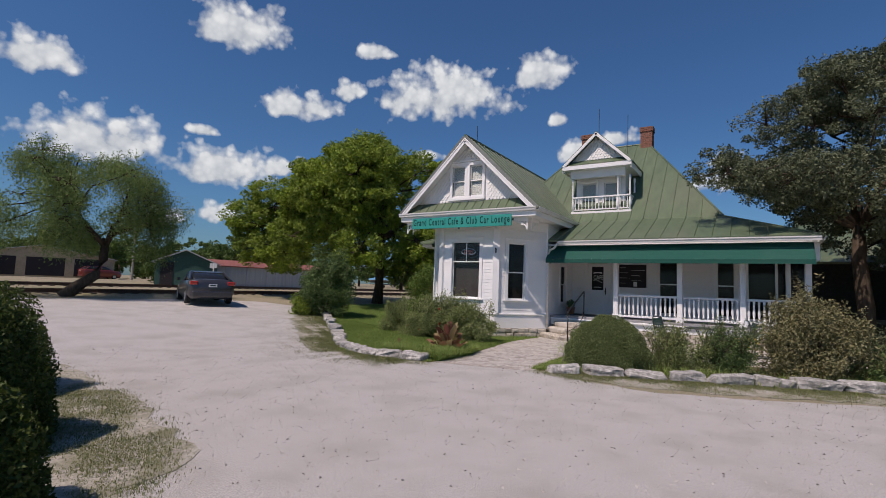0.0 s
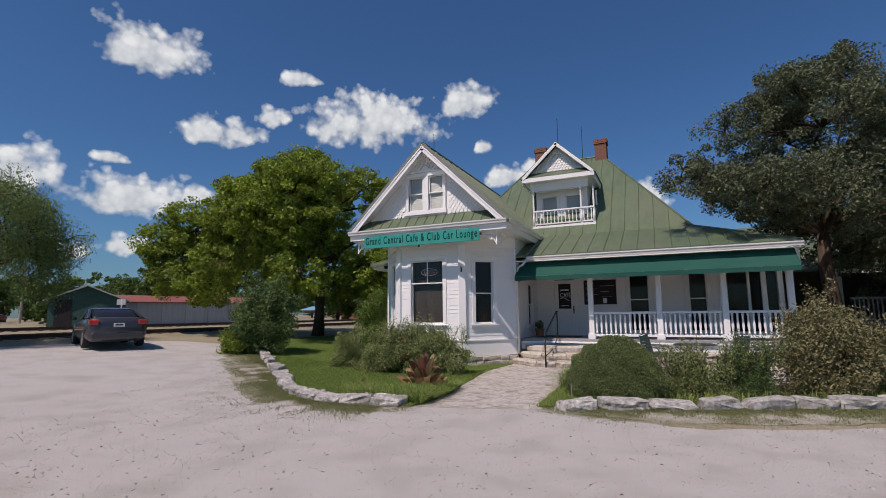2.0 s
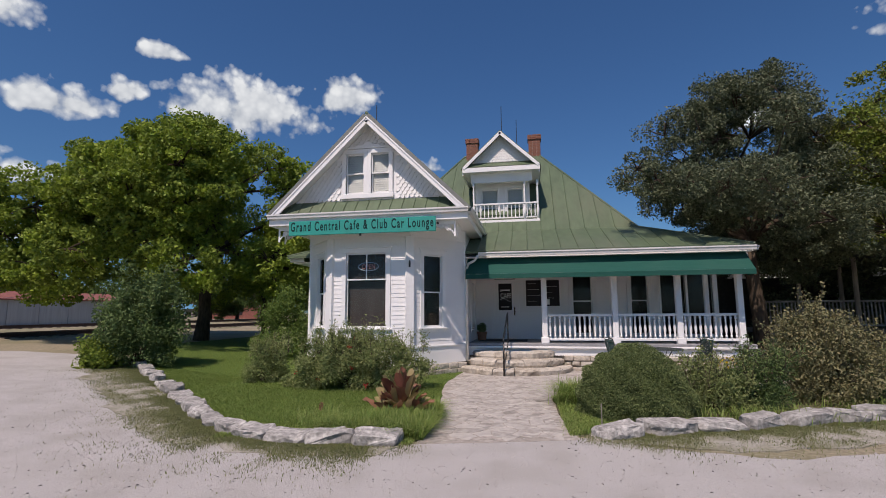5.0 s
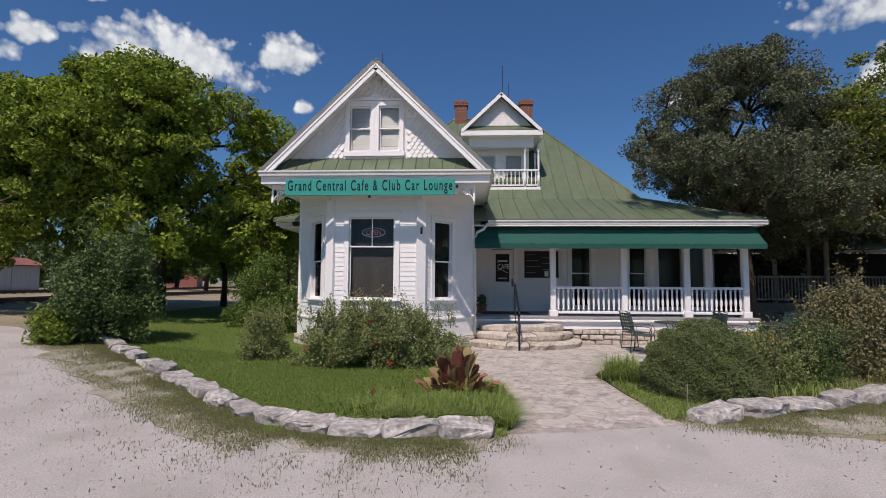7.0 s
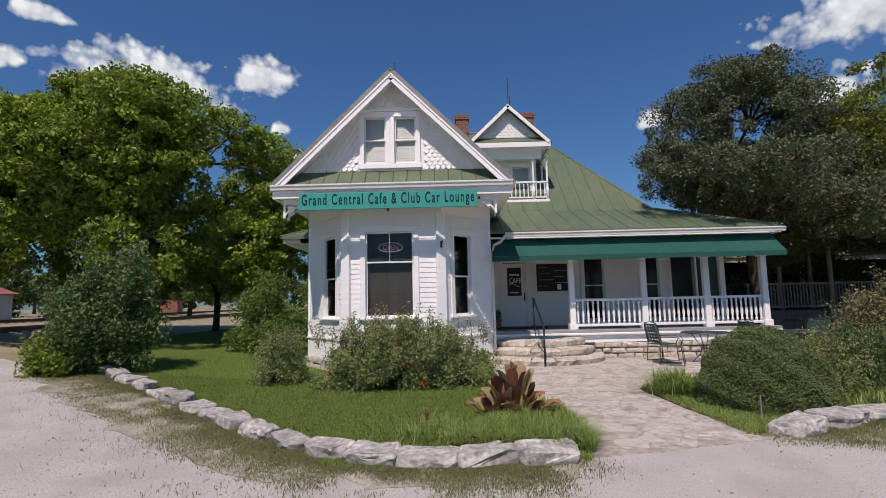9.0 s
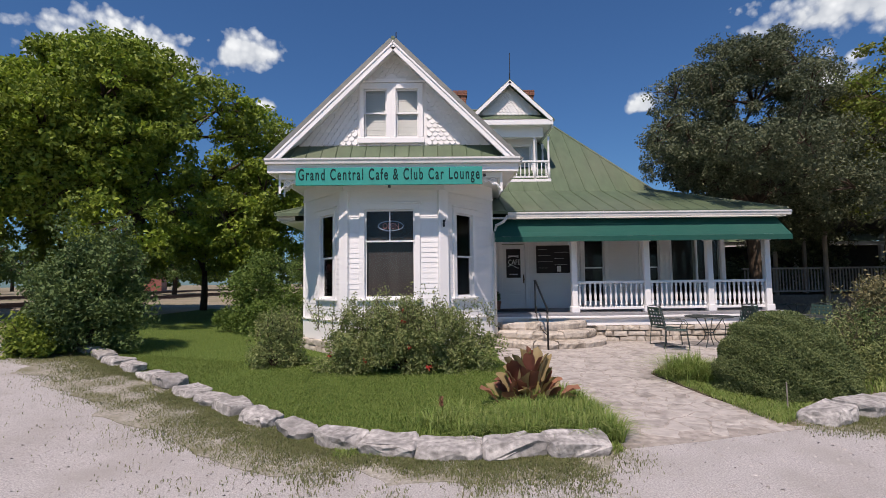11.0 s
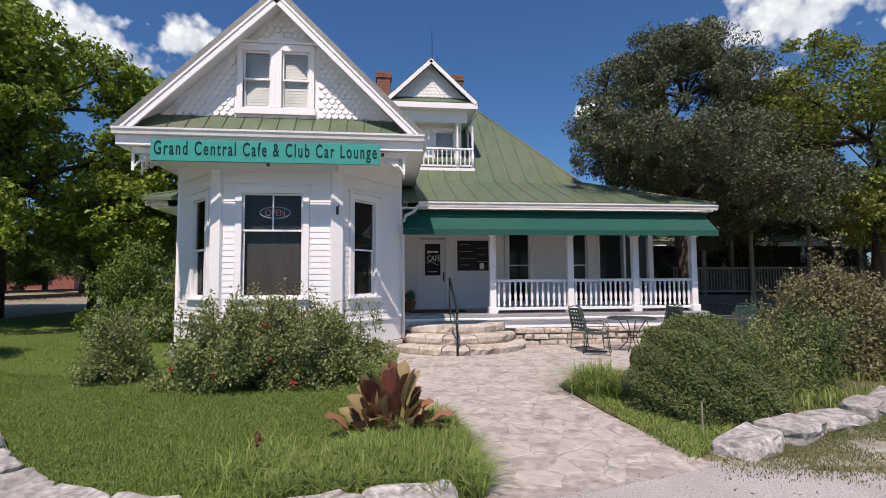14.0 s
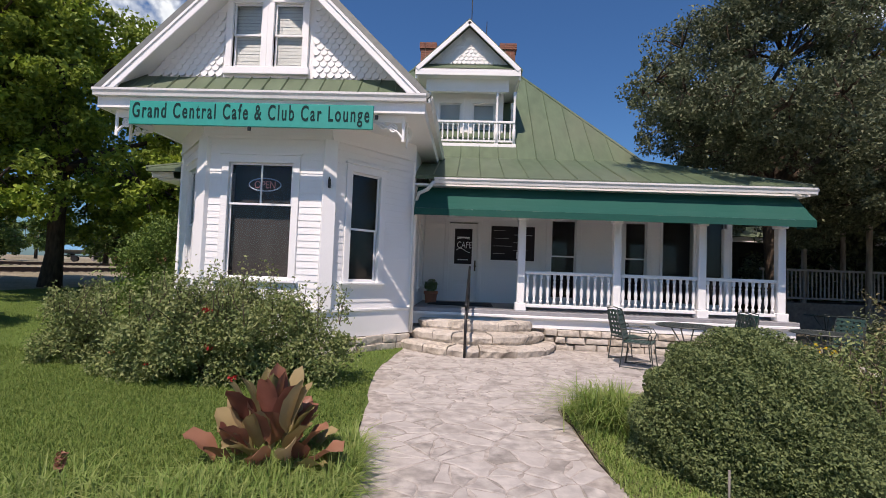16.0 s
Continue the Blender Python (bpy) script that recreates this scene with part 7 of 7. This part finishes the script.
tc, oi, sep = cn.new("ShaderNodeTexCoord"), cn.new("ShaderNodeObjectInfo"), cn.new("ShaderNodeSeparateXYZ")
cl.new(tc.outputs["Object"], sep.inputs[0])
shift = math_node("MULTIPLY", oi.outputs["Random"], 60)


def cloud_noise(scale, detail, rough):
    n = cn.new("ShaderNodeTexNoise")
    n.noise_dimensions = "4D"
    n.inputs["Scale"].default_value, n.inputs["Detail"].default_value, n.inputs["Roughness"].default_value = scale, detail, rough
    cl.new(tc.outputs["Object"], n.inputs["Vector"])
    cl.new(shift, n.inputs["W"])
    return n.outputs["Fac"]


fine, wide = cloud_noise(0.035, 8, 0.52), cloud_noise(0.016, 3, 0.5)


def cloud_puffs(scale):
    n = cn.new("ShaderNodeTexVoronoi")
    n.voronoi_dimensions, n.feature = "4D", "SMOOTH_F1"
    n.inputs["Scale"].default_value, n.inputs["Smoothness"].default_value = scale, 0.25
    cl.new(tc.outputs["Object"], n.inputs["Vector"])
    cl.new(shift, n.inputs["W"])
    return math_node("SUBTRACT", 0.45, n.outputs["Distance"])


puffs = math_node("ADD", cloud_puffs(0.045), math_node("MULTIPLY", cloud_puffs(0.11), 0.5))
gen = cn.new("ShaderNodeSeparateXYZ")
cl.new(tc.outputs["Generated"], gen.inputs[0])
u = math_node("MULTIPLY", math_node("SUBTRACT", gen.outputs[0], 0.5), 2.0)
w_ = math_node("MULTIPLY", math_node("SUBTRACT", gen.outputs[1], 0.42), 2.0)
lowpart = math_node("MULTIPLY", math_node("MINIMUM", w_, 0.0), 0.75)
w2 = math_node("ADD", w_, lowpart)
rr = math_node("SQRT", math_node("ADD", math_node("MULTIPLY", u, u), math_node("MULTIPLY", w2, w2)))
dens = math_node("ADD", math_node("SUBTRACT", 0.78, math_node("MULTIPLY", rr, 1.1)), math_node("ADD", math_node("MULTIPLY", math_node("SUBTRACT", fine, 0.5), 0.85), math_node("ADD", math_node("MULTIPLY", puffs, 0.34), math_node("MULTIPLY", math_node("SUBTRACT", wide, 0.5), 0.9))))
alpha = math_node("MULTIPLY", dens, 3.0, True)
edge = math_node("SUBTRACT", 1.0, math_node("MAXIMUM", math_node("ABSOLUTE", u), math_node("ABSOLUTE", math_node("MULTIPLY", math_node("SUBTRACT", gen.outputs[1], 0.5), 2.0))))
alpha = math_node("MULTIPLY", alpha, math_node("MULTIPLY", edge, 8.0, True))
shade = math_node("ADD", math_node("ADD", math_node("MULTIPLY", w_, 0.55), 0.68), math_node("ADD", math_node("MULTIPLY", puffs, 0.7), math_node("MULTIPLY", math_node("SUBTRACT", fine, 0.5), 0.9)), True)
cmix = cn.new("ShaderNodeMix")
cmix.data_type = "RGBA"
cmix.inputs[6].default_value, cmix.inputs[7].default_value = (0.42, 0.46, 0.54, 1), (0.92, 0.93, 0.95, 1)
cl.new(shade, cmix.inputs[0])
em, tr, mx = cn.new("ShaderNodeEmission"), cn.new("ShaderNodeBsdfTransparent"), cn.new("ShaderNodeMixShader")
cl.new(cmix.outputs[2], em.inputs[0])
cl.new(alpha, mx.inputs[0])
cl.new(tr.outputs[0], mx.inputs[1])
cl.new(em.outputs[0], mx.inputs[2])
cl.new(mx.outputs[0], cn["Material Output"].inputs[0])
# azimuth to the left, height, half width and half height in degrees
for az, el, hw, hh in ((33.2, 22.6, 11.0, 5.8), (21.5, 25.0, 4.4, 4.0), (50.8, 19.8, 6.6, 3.0), (57.6, 26.6, 6.6, 4.6), (45.0, 21.9, 2.7, 2.2), (41.8, 26.3, 2.8, 1.7), (74.8, 19.4, 5.2, 3.2), (69.5, 13.3, 9.5, 5.0), (57.8, 12.3, 7.0, 4.4),
                       (16.8, 16.2, 4.0, 2.6), (19.4, 19.6, 1.7, 1.7), (13.0, 17.2, 3.6, 1.7), (2.2, 12.4, 4.6, 3.0), (34.6, 15.4, 2.4, 1.3), (51.5, 12.9, 4.0, 2.2), (58.5, 7.2, 4.0, 2.2), (63.5, 6.2, 3.0, 2.0), (60.0, 15.6, 2.0, 1.2), (52.0, 7.5, 5.0, 1.8),
                       (-43.4, 25.4, 11.5, 6.6), (-24.2, 19.2, 3.0, 2.4), (-40.5, 18.4, 3.6, 3.6), (-54.0, 15.5, 6.0, 4.0), (88.0, 10.0, 8.0, 4.0), (100.0, 22.0, 10.0, 5.0), (-75.0, 20.0, 10.0, 5.0)):
    D = 2400.0
    hw, hh = hw * 1.1, hh * 1.12
    a, e = radians(az), radians(el)
    eye = Vector((-4, 4, 1.6))
    c = eye + Vector((-math.sin(a) * math.cos(e), math.cos(a) * math.cos(e), math.sin(e))) * D
    sx, sy = D * math.tan(radians(hw)), D * math.tan(radians(hh))
    me = bpy.data.meshes.new("cloud")
    k = 100.0 / (D * math.tan(radians(6)))
    me.from_pydata([(-sx * k, -sy * k, 0), (sx * k, -sy * k, 0), (sx * k, sy * k, 0), (-sx * k, sy * k, 0)], [], [(0, 1, 2, 3)])
    me.materials.append(CLOUD)
    ob = new("backdrop_cloud", me)
    ob.matrix_world = look(c, c + (c - eye)) @ Matrix.Diagonal((1 / k, 1 / k, 1, 1))
    tagged(ob, "white fair-weather cumulus cloud in the blue sky", "cloud", "clouds", "structure")
